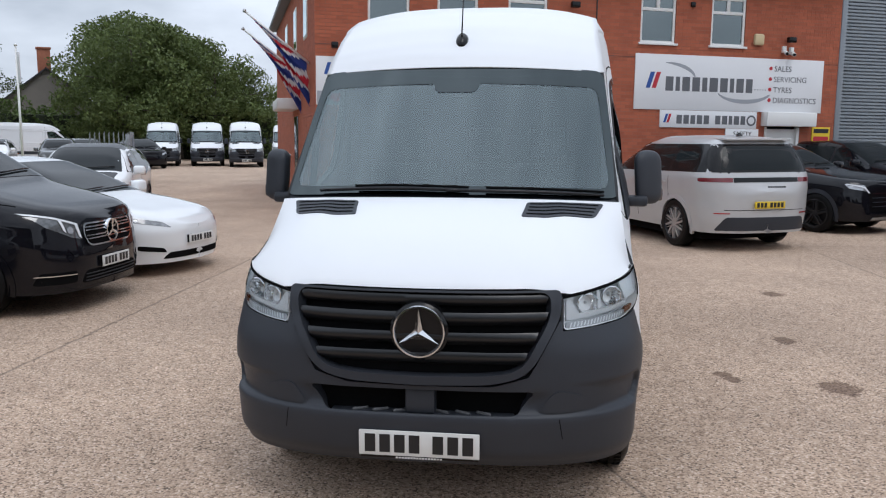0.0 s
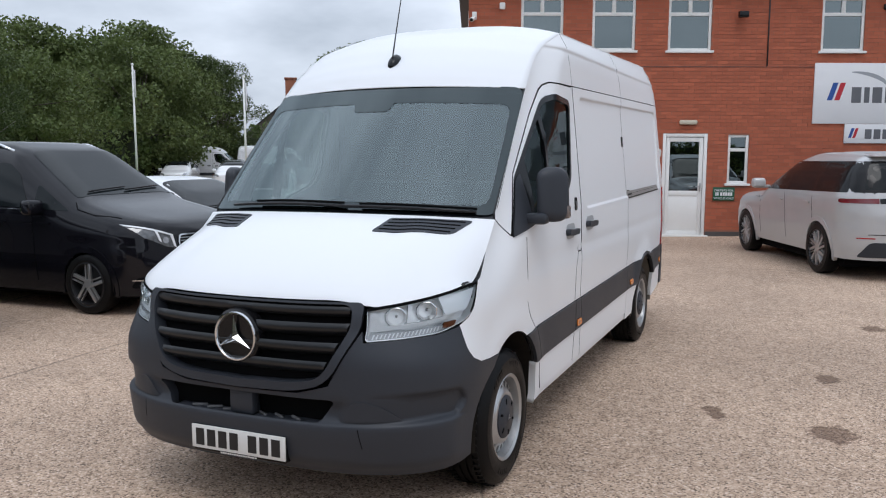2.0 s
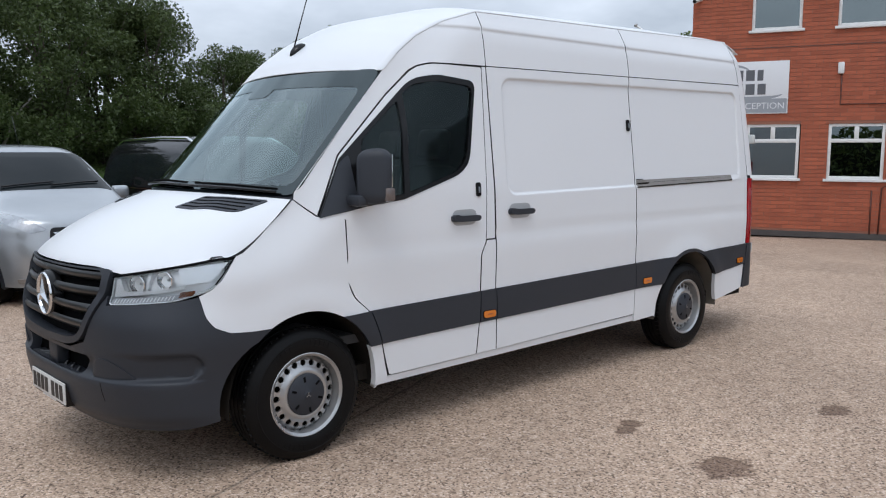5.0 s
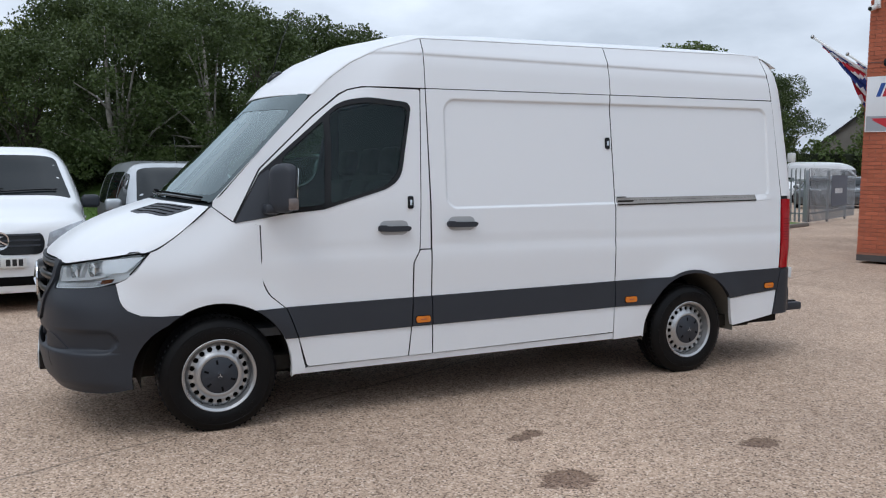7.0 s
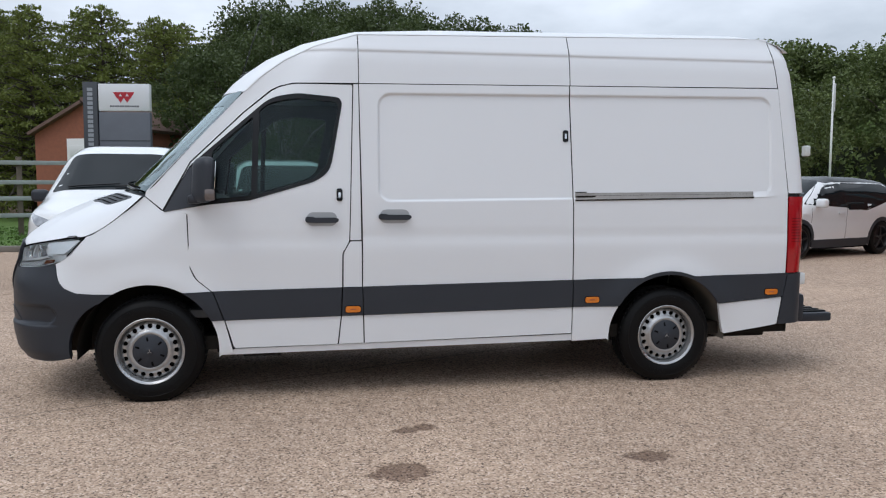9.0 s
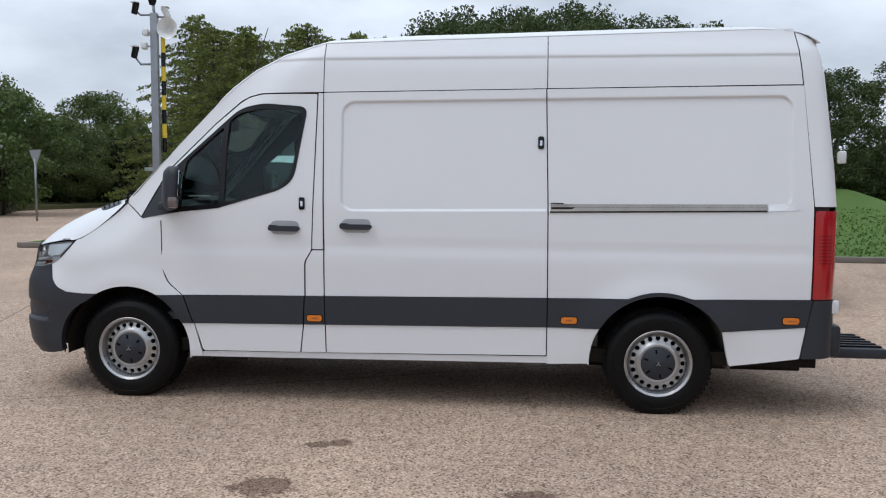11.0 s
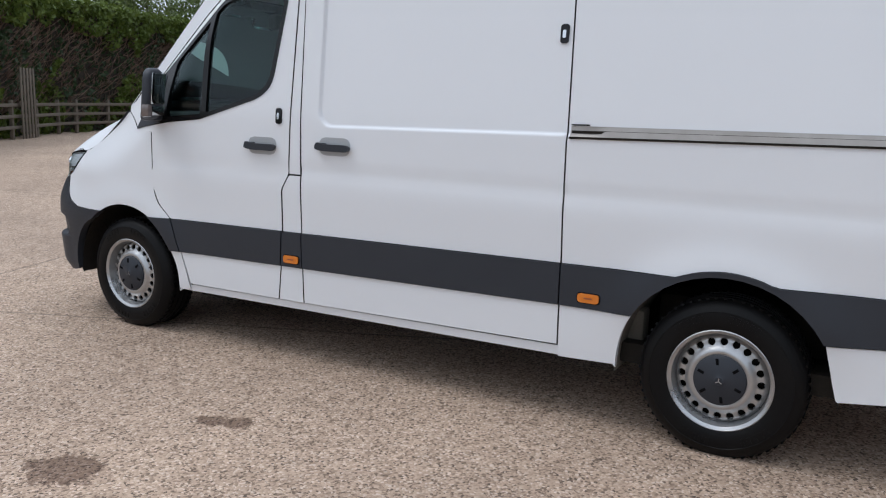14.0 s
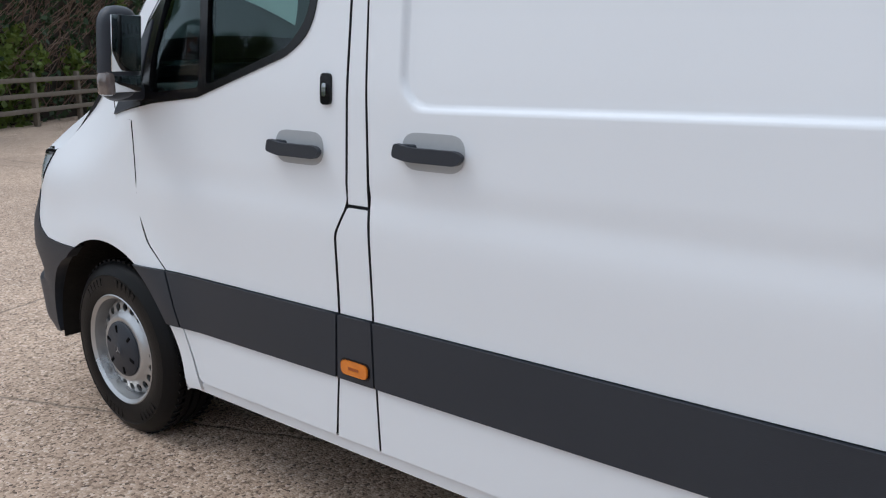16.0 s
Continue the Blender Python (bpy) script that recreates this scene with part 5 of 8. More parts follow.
# white half-glazed door
d = new("door")
d.parent = bld
d["label"] = "white half-glazed uPVC door"
bm = bmesh.new()
for lo, hi in (((-0.03, 0.0, 0), (0.04, 0.10, 2.17)), ((0.83, 0.0, 0), (0.90, 0.10, 2.17)), ((0.04, 0.0, 2.10), (0.83, 0.10, 2.17))):
    box_into(bm, lo, hi, 0.006)
part("door_frame", bm, UPVC, d)
bm = bmesh.new()
for lo, hi in (((0.05, 0.02, 0.03), (0.13, 0.08, 2.09)), ((0.74, 0.02, 0.03), (0.82, 0.08, 2.09)), ((0.13, 0.02, 2.0), (0.74, 0.08, 2.09)), ((0.13, 0.02, 0.86), (0.74, 0.08, 0.97)), ((0.13, 0.02, 0.03), (0.74, 0.08, 0.12)), ((0.13, 0.03, 0.12), (0.74, 0.07, 0.86))):
    box_into(bm, lo, hi, 0.005)
part("door_leaf", bm, UPVC, d)
box("pane", (0.13, 0.045, 0.97), (0.74, 0.055, 2.0), WINGLASS, d)
hm = tube("handle", [(0.775, -0.03, 1.06), (0.68, -0.03, 1.06)], 0.010, STEEL, d, 8, label="steel lever handle")
box("handle_plate", (0.765, 0.008, 0.96), (0.795, 0.022, 1.14), STEEL, hm, 0.004)
box("threshold", (-0.10, -0.10, 0.0), (0.96, 0.02, 0.035), UPVC, d, 0.008)
# side door under the shutter box
d2 = new("door")
d2.parent = bld
d2["label"] = "white panelled door under a roller shutter box"
box("door_leaf", (6.54, 0.04, 0.02), (7.36, 0.09, 2.0), UPVC, d2, 0.006)
for s in (6.47, 7.36):
    box("door_frame", (s, -0.02, 0.0), (s + 0.07, 0.10, 2.05), UPVC, d2, 0.006)
box("shutter_box", (6.36, -0.26, 2.06), (7.72, 0.0, 2.39), UPVC, d2, 0.02, "white roller shutter housing")
# wall fittings
lamp = box("bulkhead_lamp", (0.29, -0.09, 2.35), (0.66, 0.0, 2.45), surface("aged_lamp", (0.55, 0.50, 0.40), rough=0.4), None, 0.03)
lamp.matrix_world = BM
tagged(lamp, "aged cream bulkhead lamp over the white door", "lamp")


def fitting(name, label, cat, lo, hi, material, bevel=0.02):
    o = box(name, lo, hi, material, None, bevel)
    o.matrix_world = BM
    return tagged(o, label, cat)


fitting("alarm_box", "cream burglar alarm box on the brick wall", "alarm", (6.02, -0.10, 3.92), (6.28, 0, 4.18), surface("cream_box", (0.62, 0.50, 0.30), rough=0.5), 0.07)
fitting("junction_box", "white junction box on the brick wall", "box", (-1.53, -0.06, 3.02), (-1.42, 0, 3.23), UPVC)
fitting("junction_box", "white junction box on the brick wall", "box", (-3.50, -0.07, 4.70), (-3.38, 0, 4.84), UPVC)
fitting("wall_vent", "round black wall vent", "vent", (4.35, -0.05, 4.70), (4.47, 0, 4.82), GLOSSBLACK, 0.05)


def floodlight(s, z, scale=1.0):
    fl = thing("floodlight", "black floodlight on a bracket", "lamp", BM)
    box("lamp_head", (s - 0.10 * scale, -0.22, z), (s + 0.10 * scale, -0.10, z + 0.13), GLOSSBLACK, fl, 0.02, m=None)
    box("bracket", (s - 0.02, -0.11, z + 0.03), (s + 0.02, 0.0, z + 0.07), GLOSSBLACK, fl, 0.004)


def cctv(s, z, m=None):
    c = thing("security_camera", "white bullet security camera on the wall", "camera", m or BM)
    tube("camera_body", [(s, -0.06, z), (s - 0.06, -0.24, z - 0.06)], 0.045, UPVC, c, 14)
    tube("lens", [(s - 0.06, -0.24, z - 0.06), (s - 0.064, -0.25, z - 0.064)], 0.036, GLOSSBLACK, c, 12)
    box("mount", (s - 0.05, -0.07, z - 0.03), (s + 0.05, 0.0, z + 0.13), UPVC, c, 0.01)


floodlight(6.95, 4.0)
floodlight(1.48, 4.52)
floodlight(-3.75, 3.45, 0.7)
cctv(6.85, 3.80)
cctv(7.05, 3.78)
cctv(-4.02, 4.52)
for pts in ([(-1.46, -0.015, 3.03), (-1.46, -0.015, 2.47), (-0.61, -0.015, 2.47), (-0.61, -0.015, 1.0), (-0.70, -0.015, 0.95), (-0.72, -0.015, 0.11)], [(-0.86, -0.015, 0.9), (-0.86, -0.015, 0.1)], [(2.05, -0.02, 5.4), (2.05, -0.02, 3.56)]):
    cb = tube("cable", pts, 0.014 if pts[0][0] != 2.62 else 0.035, SLATE if pts[0][0] > 0 else surface("brown_cable", (0.10, 0.03, 0.02)), None, 6)
    cb.matrix_world = BM
    tagged(cb, "thin cable clipped to the brick wall", "cable")

# signs
def board(name, label, lo, hi, material, m=None, frame=None):
    t = thing(name, label, "sign", BM if m is None else m)
    box("board", (lo[0], -0.035, lo[1]), (hi[0], -0.002, hi[1]), material, t, 0.004)
    return t


def slants(t, s, z, h, y=-0.0355):
    for k, c in ((0, BLUE), (1, RED)):
        bm = bmesh.new()
        x = s + k * h * 0.42
        q = [bm.verts.new(v) for v in ((x, y - 0.002, z), (x + h * 0.30, y - 0.002, z), (x + h * 0.62, y - 0.002, z + h), (x + h * 0.32, y - 0.002, z + h))]
        bm.faces.new(q)
        part("slanted_stripe", bm, c, t, smooth=False)


def swoosh(t, cx, cz, rx, rz, a0, a1, w, y=-0.0365):
    bm = bmesh.new()
    n = 24
    prev = None
    for i in range(n + 1):
        k = i / n
        a = radians(a0 + (a1 - a0) * k)
        ww = w * math.sin(math.pi * min(1, 0.08 + k * 0.8))
        p = (bm.verts.new((cx + rx * math.cos(a), y, cz + rz * math.sin(a))), bm.verts.new((cx + (rx - ww) * math.cos(a), y, cz + (rz - ww * 0.8) * math.sin(a))))
        if prev:
            bm.faces.new((prev[0], p[0], p[1], prev[1]))
        prev = p
    part("swoosh", bm, SIGNL, t, smooth=False)


def letters(t, x0, x1, z0, z1, widths, material, y=-0.0355):
    bm = bmesh.new()
    bars_into(bm, x0, x1, z0, z1, widths, 0.003, y, 0.28)
    tagged(part("writing", bm, material, t, smooth=False), kind="stuff")


def print_text(t, text, s, z, size, material, y=-0.036, align="LEFT"):
    words("writing", text, size, pose(s, y, z, 90, 0, 0), material, t, align)


sg = board("garage_sign", "large white garage sign board with grey lettering bars", (3.03, 2.39), (7.98, 3.63), SIGNW)
slants(sg, 3.30, 2.87, 0.36)
letters(sg, 3.80, 6.06, 2.82, 3.14, [0.9, 0.5, 0.9, 0.9, 0.6, 1.0, 0.9, 0.5, 0.9, 0.8], SIGNG)
swoosh(sg, 3.9, 3.12, 0.66, 0.34, 100, 5, 0.10)
swoosh(sg, 5.85, 2.90, 0.75, 0.33, 200, 340, 0.12)
for k in range(5):
    box("dot", (6.12 + k * 0.07, -0.038, 2.89), (6.15 + k * 0.07, -0.034, 2.915), SIGNL, sg)
for k, w in enumerate(("SALES", "SERVICING", "TYRES", "DIAGNOSTICS")):
    z = 3.34 - k * 0.245
    print_text(sg, w, 6.62, z, 0.185, SIGNG)
    lathe("red_dot", [(0.001, -0.0385), (0.045, -0.0385), (0.045, -0.034)], RED, sg, 16, "y", Matrix.Translation((6.53, 0, z + 0.065)))
cs2 = board("tyre_sign", "white sign board with dark lettering bars below the garage sign", (3.70, 1.99), (6.23, 2.385), SIGNW)
slants(cs2, 3.78, 2.10, 0.20)
letters(cs2, 4.12, 5.92, 2.08, 2.28, [0.9, 0.9, 0.8, 0.9, 0.9, -0.5, 0.9, 0.9, 0.6, 0.9, 0.8], SIGNG)
lathe("tyre_ring", [(0.085, -0.037), (0.085, -0.0395), (0.125, -0.0395), (0.125, -0.037)], SIGNG, cs2, 24, "y", Matrix.Translation((6.08, 0, 2.18)))
sf = board("safety_notice", "small white notice board with black writing", (5.42, 1.40), (6.30, 1.985), SIGNW)
print_text(sf, "SAFETY", 5.62, 1.82, 0.15, INK)
letters(sf, 5.55, 6.15, 1.68, 1.74, [1] * 9, INK)
yn = board("warning_notice", "yellow warning notice by the shutter", (7.78, 1.30), (8.28, 2.06), YELLOW)
box("notice_band", (7.82, -0.038, 1.92), (8.24, -0.034, 2.02), INK, yn)
box("notice_band", (7.82, -0.038, 1.62), (8.24, -0.034, 1.84), RED, yn)
letters(yn, 7.84, 8.22, 1.50, 1.56, [1] * 6, INK)
letters(yn, 7.84, 8.22, 1.38, 1.44, [1] * 6, INK)
gn = board("parking_notice", "dark green parking notice with white writing", (1.05, 0.77), (1.50, 1.05), GREEN)
print_text(gn, "PARKING FOR", 1.275, 0.965, 0.062, SIGNW, align="CENTER")
letters(gn, 1.10, 1.45, 0.875, 0.945, [0.6, 0.7, -0.3, 1, 1, 1, 1, 1], SIGNW)
print_text(gn, "VEHICLES ONLY", 1.275, 0.80, 0.058, SIGNW, align="CENTER")
rc = board("reception_sign", "white and grey reception sign with a red arrow", (-4.12, 2.32), (-2.35, 3.30), SIGNW)
slants(rc, -3.96, 2.94, 0.24)
letters(rc, -3.66, -2.80, 2.94, 3.14, [0.9, 0.5, 0.9, 0.9, 0.6], SIGNG)
letters(rc, -3.70, -2.75, 2.68, 2.88, [1.0, 0.9, 0.5, 0.9, 0.8], SIGNG)
swoosh(rc, -3.6, 3.12, 0.55, 0.16, 100, 5, 0.06)
swoosh(rc, -2.9, 2.72, 0.48, 0.14, 200, 340, 0.08)
box("grey_band", (-4.10, -0.038, 2.34), (-2.37, -0.034, 2.60), SIGNL, rc)
print_text(rc, "RECEPTION", -3.30, 2.41, 0.17, SIGNW, -0.039)
bm = bmesh.new()
bm.faces.new([bm.verts.new(v) for v in ((-4.02, -0.040, 2.56), (-3.92, -0.040, 2.50), (-3.40 - 0.03, -0.040, 2.56))])
bm.faces.new([bm.verts.new(v) for v in ((-4.0, -0.0405, 2.53), (-3.70, -0.0405, 2.36), (-3.42, -0.0405, 2.53))])
part("red_arrow", bm, RED, rc, smooth=False)

# flags on the end wall: poles leaning out, furled red, white and blue cloth
FLAGM = [surface("flag_white", (0.66, 0.66, 0.68), rough=0.8), surface("flag_blue", (0.015, 0.035, 0.20), rough=0.8), surface("flag_red", (0.45, 0.012, 0.03), rough=0.8)]
for depth, z0 in ((1.2, 3.3), (3.4, 3.2)):
    fp = thing("wall_flag", "furled red, white and blue flag on a white wall pole", "flag", BM)
    a, b = Vector((S0, depth, z0 - 0.05)), Vector((S0 - 1.36, depth - 0.1, z0 + 0.98))
    tube("pole", [a, b], 0.025, UPVC, fp, 8)
    lathe("finial", [(0.001, 0.05), (0.03, 0.03), (0.04, 0.0), (0.03, -0.03)], STEEL, fp, 10, "z", Matrix.Translation(b))
    bm = bmesh.new()
    nu, nv = 26, 14

    def fold(u, v, a=a, b=b):
        p = b.lerp(a, 0.12 + 0.83 * u)
        wv = 0.07 * math.sin(v * 19 + u * 7) * (0.3 + v)
        return p + Vector((wv * 0.5 + 0.10 * v, wv, -v * (0.12 + 0.95 * u ** 1.6)))
    grid_into(bm, fold, nu, nv)
    cl = part("flag_cloth", bm, FLAGM, fp)
    for f in cl.data.polygons:
        i, j = divmod(f.index, nv)
        dd = (i * 0.55 + j * 0.9) % 9
        f.material_index = 2 if dd < 2.2 else 0 if dd < 3.6 else 1 if dd < 7.2 else 0
porch = thing("entrance_canopy", "white canopy box over the side entrance", "canopy", BM)
box("canopy", (S0 - 0.55, 4.0, 2.35), (S0, 6.2, 2.62), UPVC, porch, 0.03)
for depth in (1.6, 4.6, 8.0):
    for z0, hh in ((3.87, 1.08),):
        box("end_window", (S0 - 0.015, depth, z0), (S0 + 0.03, depth + 0.9, z0 + hh), UPVC, bld, 0.01, "white uPVC end window")
        box("end_pane", (S0 - 0.02, depth + 0.06, z0 + 0.06), (S0 - 0.008, depth + 0.84, z0 + hh - 0.06), WINGLASS, bld)
box("end_door", (S0 - 0.012, 4.4, 0.0), (S0 + 0.03, 5.6, 2.2), GLOSSBLACK, bld, 0.01, "dark glazed side entrance")

# grey clad workshop beside it
ws2 = thing("workshop", "tall grey metal-clad workshop beside the brick office", "building", BM)
box("wall", (S1 + 0.12, 0.25, 0), (S1 + 24, 16, 8.0), CLAD, ws2)
box("corner_trim", (S1, -0.03, 0), (S1 + 0.16, 0.30, 8.0), CLAD, ws2, 0.02)
bm = bmesh.new()
prof = [(0.0, 0.0), (0.02, 0.045), (0.06, 0.045), (0.08, 0.0)]
for k in range(96):
    z = k * 0.082
    rows = [[bm.verts.new((s, 0.25 - d, z + dz)) for s in (S1 + 0.16, S1 + 24)] for dz, d in prof]
    for u, v in zip(rows, rows[1:]):
        bm.faces.new((u[0], u[1], v[1], v[0]))
tagged(part("corrugation", bm, CLAD, ws2, "horizontal corrugated sheet", smooth=False), kind="stuff")
bo = thing("bollard", "black and yellow protective bollard", "bollard", BM)
lathe("post", [(0.001, 0.0), (0.085, 0.0), (0.085, 0.62), (0.001, 0.62)], surface("bollard_yellow", (0.72, 0.45, 0.02), (0.6, 0.36, 0.02), 5, 0.5), bo, 20, "z", pose(8.85, -0.75, 0))
lathe("cap", [(0.09, 0.60), (0.09, 1.02), (0.07, 1.06), (0.001, 1.06)], GLOSSBLACK, bo, 20, "z", pose(8.85, -0.75, 0.0))


# ---- parked cars ----
CARGLASS = surface("dark_car_glass", (0.006, 0.009, 0.010), (0.012, 0.015, 0.017), 2, 0.02, spec=0.18)
PAINT = {
    "black": surface("black_paint", (0.005, 0.005, 0.007), (0.007, 0.007, 0.010), 2, 0.05, spec=0.32),
    "white": surface("car_white_paint", (0.76, 0.77, 0.78), (0.72, 0.73, 0.74), 2, 0.22, coat=0.8),
    "silver": surface("silver_paint", (0.42, 0.44, 0.46), (0.36, 0.38, 0.40), 3, 0.28, metal=0.55, coat=0.7),
    "pale": surface("pale_grey_paint", (0.47, 0.47, 0.475), (0.43, 0.43, 0.435), 3, 0.30, metal=0.15, coat=0.7),
    "red": surface("dark_red_paint", (0.045, 0.005, 0.010), (0.03, 0.004, 0.009), 3, 0.08),
    "blue": surface("dark_blue_paint", (0.012, 0.02, 0.035), (0.01, 0.016, 0.026), 3, 0.08),
    "grey": surface("mid_grey_paint", (0.10, 0.105, 0.11), (0.08, 0.085, 0.09), 3, 0.25, metal=0.4, coat=0.8),
}
ALLOY = surface("alloy_wheel", (0.52, 0.53, 0.54), (0.42, 0.42, 0.43), 6, 0.28, metal=0.8)
DARKALLOY = surface("dark_alloy", (0.04, 0.04, 0.043), rough=0.3, metal=0.6)


class Form:
    """A car's body: half width at (y, z), nose towards -y, front axle at y = 0."""

    def __init__(self, fo, wb, ro, w, top, belt, zs=0.22, tum=0.20, cf=0.75, cr=0.5, nf=2.6, nr=3.2, q=7.0, lean=0.12):
        self.y0, self.y1, self.w, self.belt, self.zs, self.tum = -fo, wb + ro, w, belt, zs, tum
        self.cf, self.cr, self.nf, self.nr, self.q, self.lean, self.wb = cf, cr, nf, nr, q, lean, wb
        ty = np.linspace(-fo, wb + ro, 400)
        tz = np.interp(ty, [p[0] for p in top], [p[1] for p in top])
        k = np.ones(15) / 15
        self.ty, self.tz = ty, np.convolve(np.pad(tz, 7, mode="edge"), k, "valid")
        self.zr = max(p[1] for p in top)

    def zt(self, y):
        return float(np.interp(y, self.ty, self.tz))

    def x(self, y, z):
        yf = y - self.lean * (max(0, z - 0.55) * 1.3 + max(0, 0.36 - z) * 1.2)
        yr = y + self.lean * (0.4 * max(0, z - 0.9) + max(0, 0.5 - z))
        u = (self.y0 + self.cf - yf) / self.cf
        v = (yr - self.y1 + self.cr) / self.cr
        p = 1.0
        for t, n in ((u, self.nf), (v, self.nr)):
            if t > 0:
                p *= max(0.0, 1 - t ** n) ** (1 / n) if t < 1 else 0.0
        if z < self.belt:
            s = 1 - 0.07 * ((self.belt - z) / (self.belt - self.zs)) ** 2.2 - 0.012 * math.exp(-((z - self.belt * 0.72) / 0.05) ** 2)
        else:
            s = 1 - self.tum * ((z - self.belt) / (self.zr - self.belt)) ** 1.15
        h = (z - self.zs) / max(0.05, self.zt(y) - self.zs)
        t = max(0.0, 1 - max(0, h) ** self.q) ** (1 / self.q) if h < 1 else 0.0
        return self.w * p * s * t

    def side(self, y, z):
        return Vector((self.x(y, z), y, z))

    def front(self, x, z):
        a, b = self.y0 - 0.1, self.y0 + self.cf + 0.4
        for _ in range(26):
            m = (a + b) / 2
            a, b = (a, m) if self.x(m, z) > abs(x) else (m, b)
        return Vector((x, b, z))

    def rear(self, x, z):
        a, b = self.y1 - self.cr - 0.9, self.y1 + 0.1
        for _ in range(26):
            m = (a + b) / 2
            a, b = (m, b) if self.x(m, z) > abs(x) else (a, m)
        return Vector((x, a, z))

    def over(self, x, y):
        a, b = self.zs, self.zt(y) + 0.01
        lo = self.belt * 0.7
        a = lo
        for _ in range(26):
            m = (a + b) / 2
            a, b = (m, b) if self.x(y, m) > abs(x) else (a, m)
        return Vector((x, y, a))

    def mesh(self, arches, R):
        ends = (1 - np.cos(np.linspace(0, math.pi / 2, 16))) ** 1.0
        ys = np.concatenate([self.y0 + ends * self.cf, np.arange(self.y0 + self.cf + 0.06, self.y1 - self.cr, 0.06), (self.y1 - ends * self.cr)[::-1]])
        th0 = math.asin(0.85 ** (self.q / 2))
        hs = list(np.linspace(0, 0.85, 18)) + [math.sin(t) ** (2 / self.q) for t in np.linspace(th0, math.pi / 2, 14)[1:]]
        bm = bmesh.new()
        rows = []
        for y in ys:
            zt = self.zt(y)
            zz = [self.zs + (zt - self.zs) * h for h in hs]
            rows.append(([bm.verts.new((self.x(y, z), y, z)) for z in zz], [bm.verts.new((-self.x(y, z), y, z)) for z in zz]))
        for (a, b), (c, d) in zip(rows, rows[1:]):
            for i in range(len(hs) - 1):
                bm.faces.new((a[i], c[i], c[i + 1], a[i + 1]))
                bm.faces.new((b[i + 1], d[i + 1], d[i], b[i]))
            bm.faces.new((b[0], d[0], c[0], a[0]))
        bmesh.ops.remove_doubles(bm, verts=bm.verts[:], dist=2e-4)
        dead = []
        for f in bm.faces:
            c = f.calc_center_median()
            if abs(c.x) > self.w * 0.45 and any(math.hypot(c.y - ay, c.z - R) < R + 0.035 for ay in arches):
                dead.append(f)
        bmesh.ops.delete(bm, geom=dead, context="FACES")
        return bm


def car_wheel(car, x, y, R, rim, spokes, sgn, twin=False):
    w = new("wheel")
    w.parent = car
    w.matrix_basis = pose(x, y, R) if sgn > 0 else pose(-x, y, R, 0, 0, 180)
    k = 0.11
    ri = R * 0.70
    lathe("tyre", [(ri, k - 0.015), (ri + 0.02, k), (R - 0.03, k - 0.002), (R - 0.006, k - 0.02), (R, k - 0.045), (R, -k + 0.045), (R - 0.02, -k), (ri, -k + 0.01)], RUBBER, w, 40)
    lathe("rim", [(ri + 0.006, k - 0.008), (ri - 0.008, k - 0.004), (ri - 0.018, k - 0.03), (ri - 0.03, 0.0), (0.001, -0.01)], DARKALLOY, w, 40)
    bm = bmesh.new()
    for j in range(spokes):
        for dd in ((-0.032, 0.032) if twin else (0,)):
            m = pose(0, 0, 0, j * 360 / spokes, 0, 0)
            box_into(bm, (k - 0.045, -0.012 + dd * 0.6, 0.03), (k - 0.012, 0.012 + dd, ri - 0.006), 0.004, m)
    lathe_into(bm, [(0.001, k - 0.008), (0.05, k - 0.012), (0.06, k - 0.04)], 16)
    part("spokes", bm, rim, w, "alloy spokes")


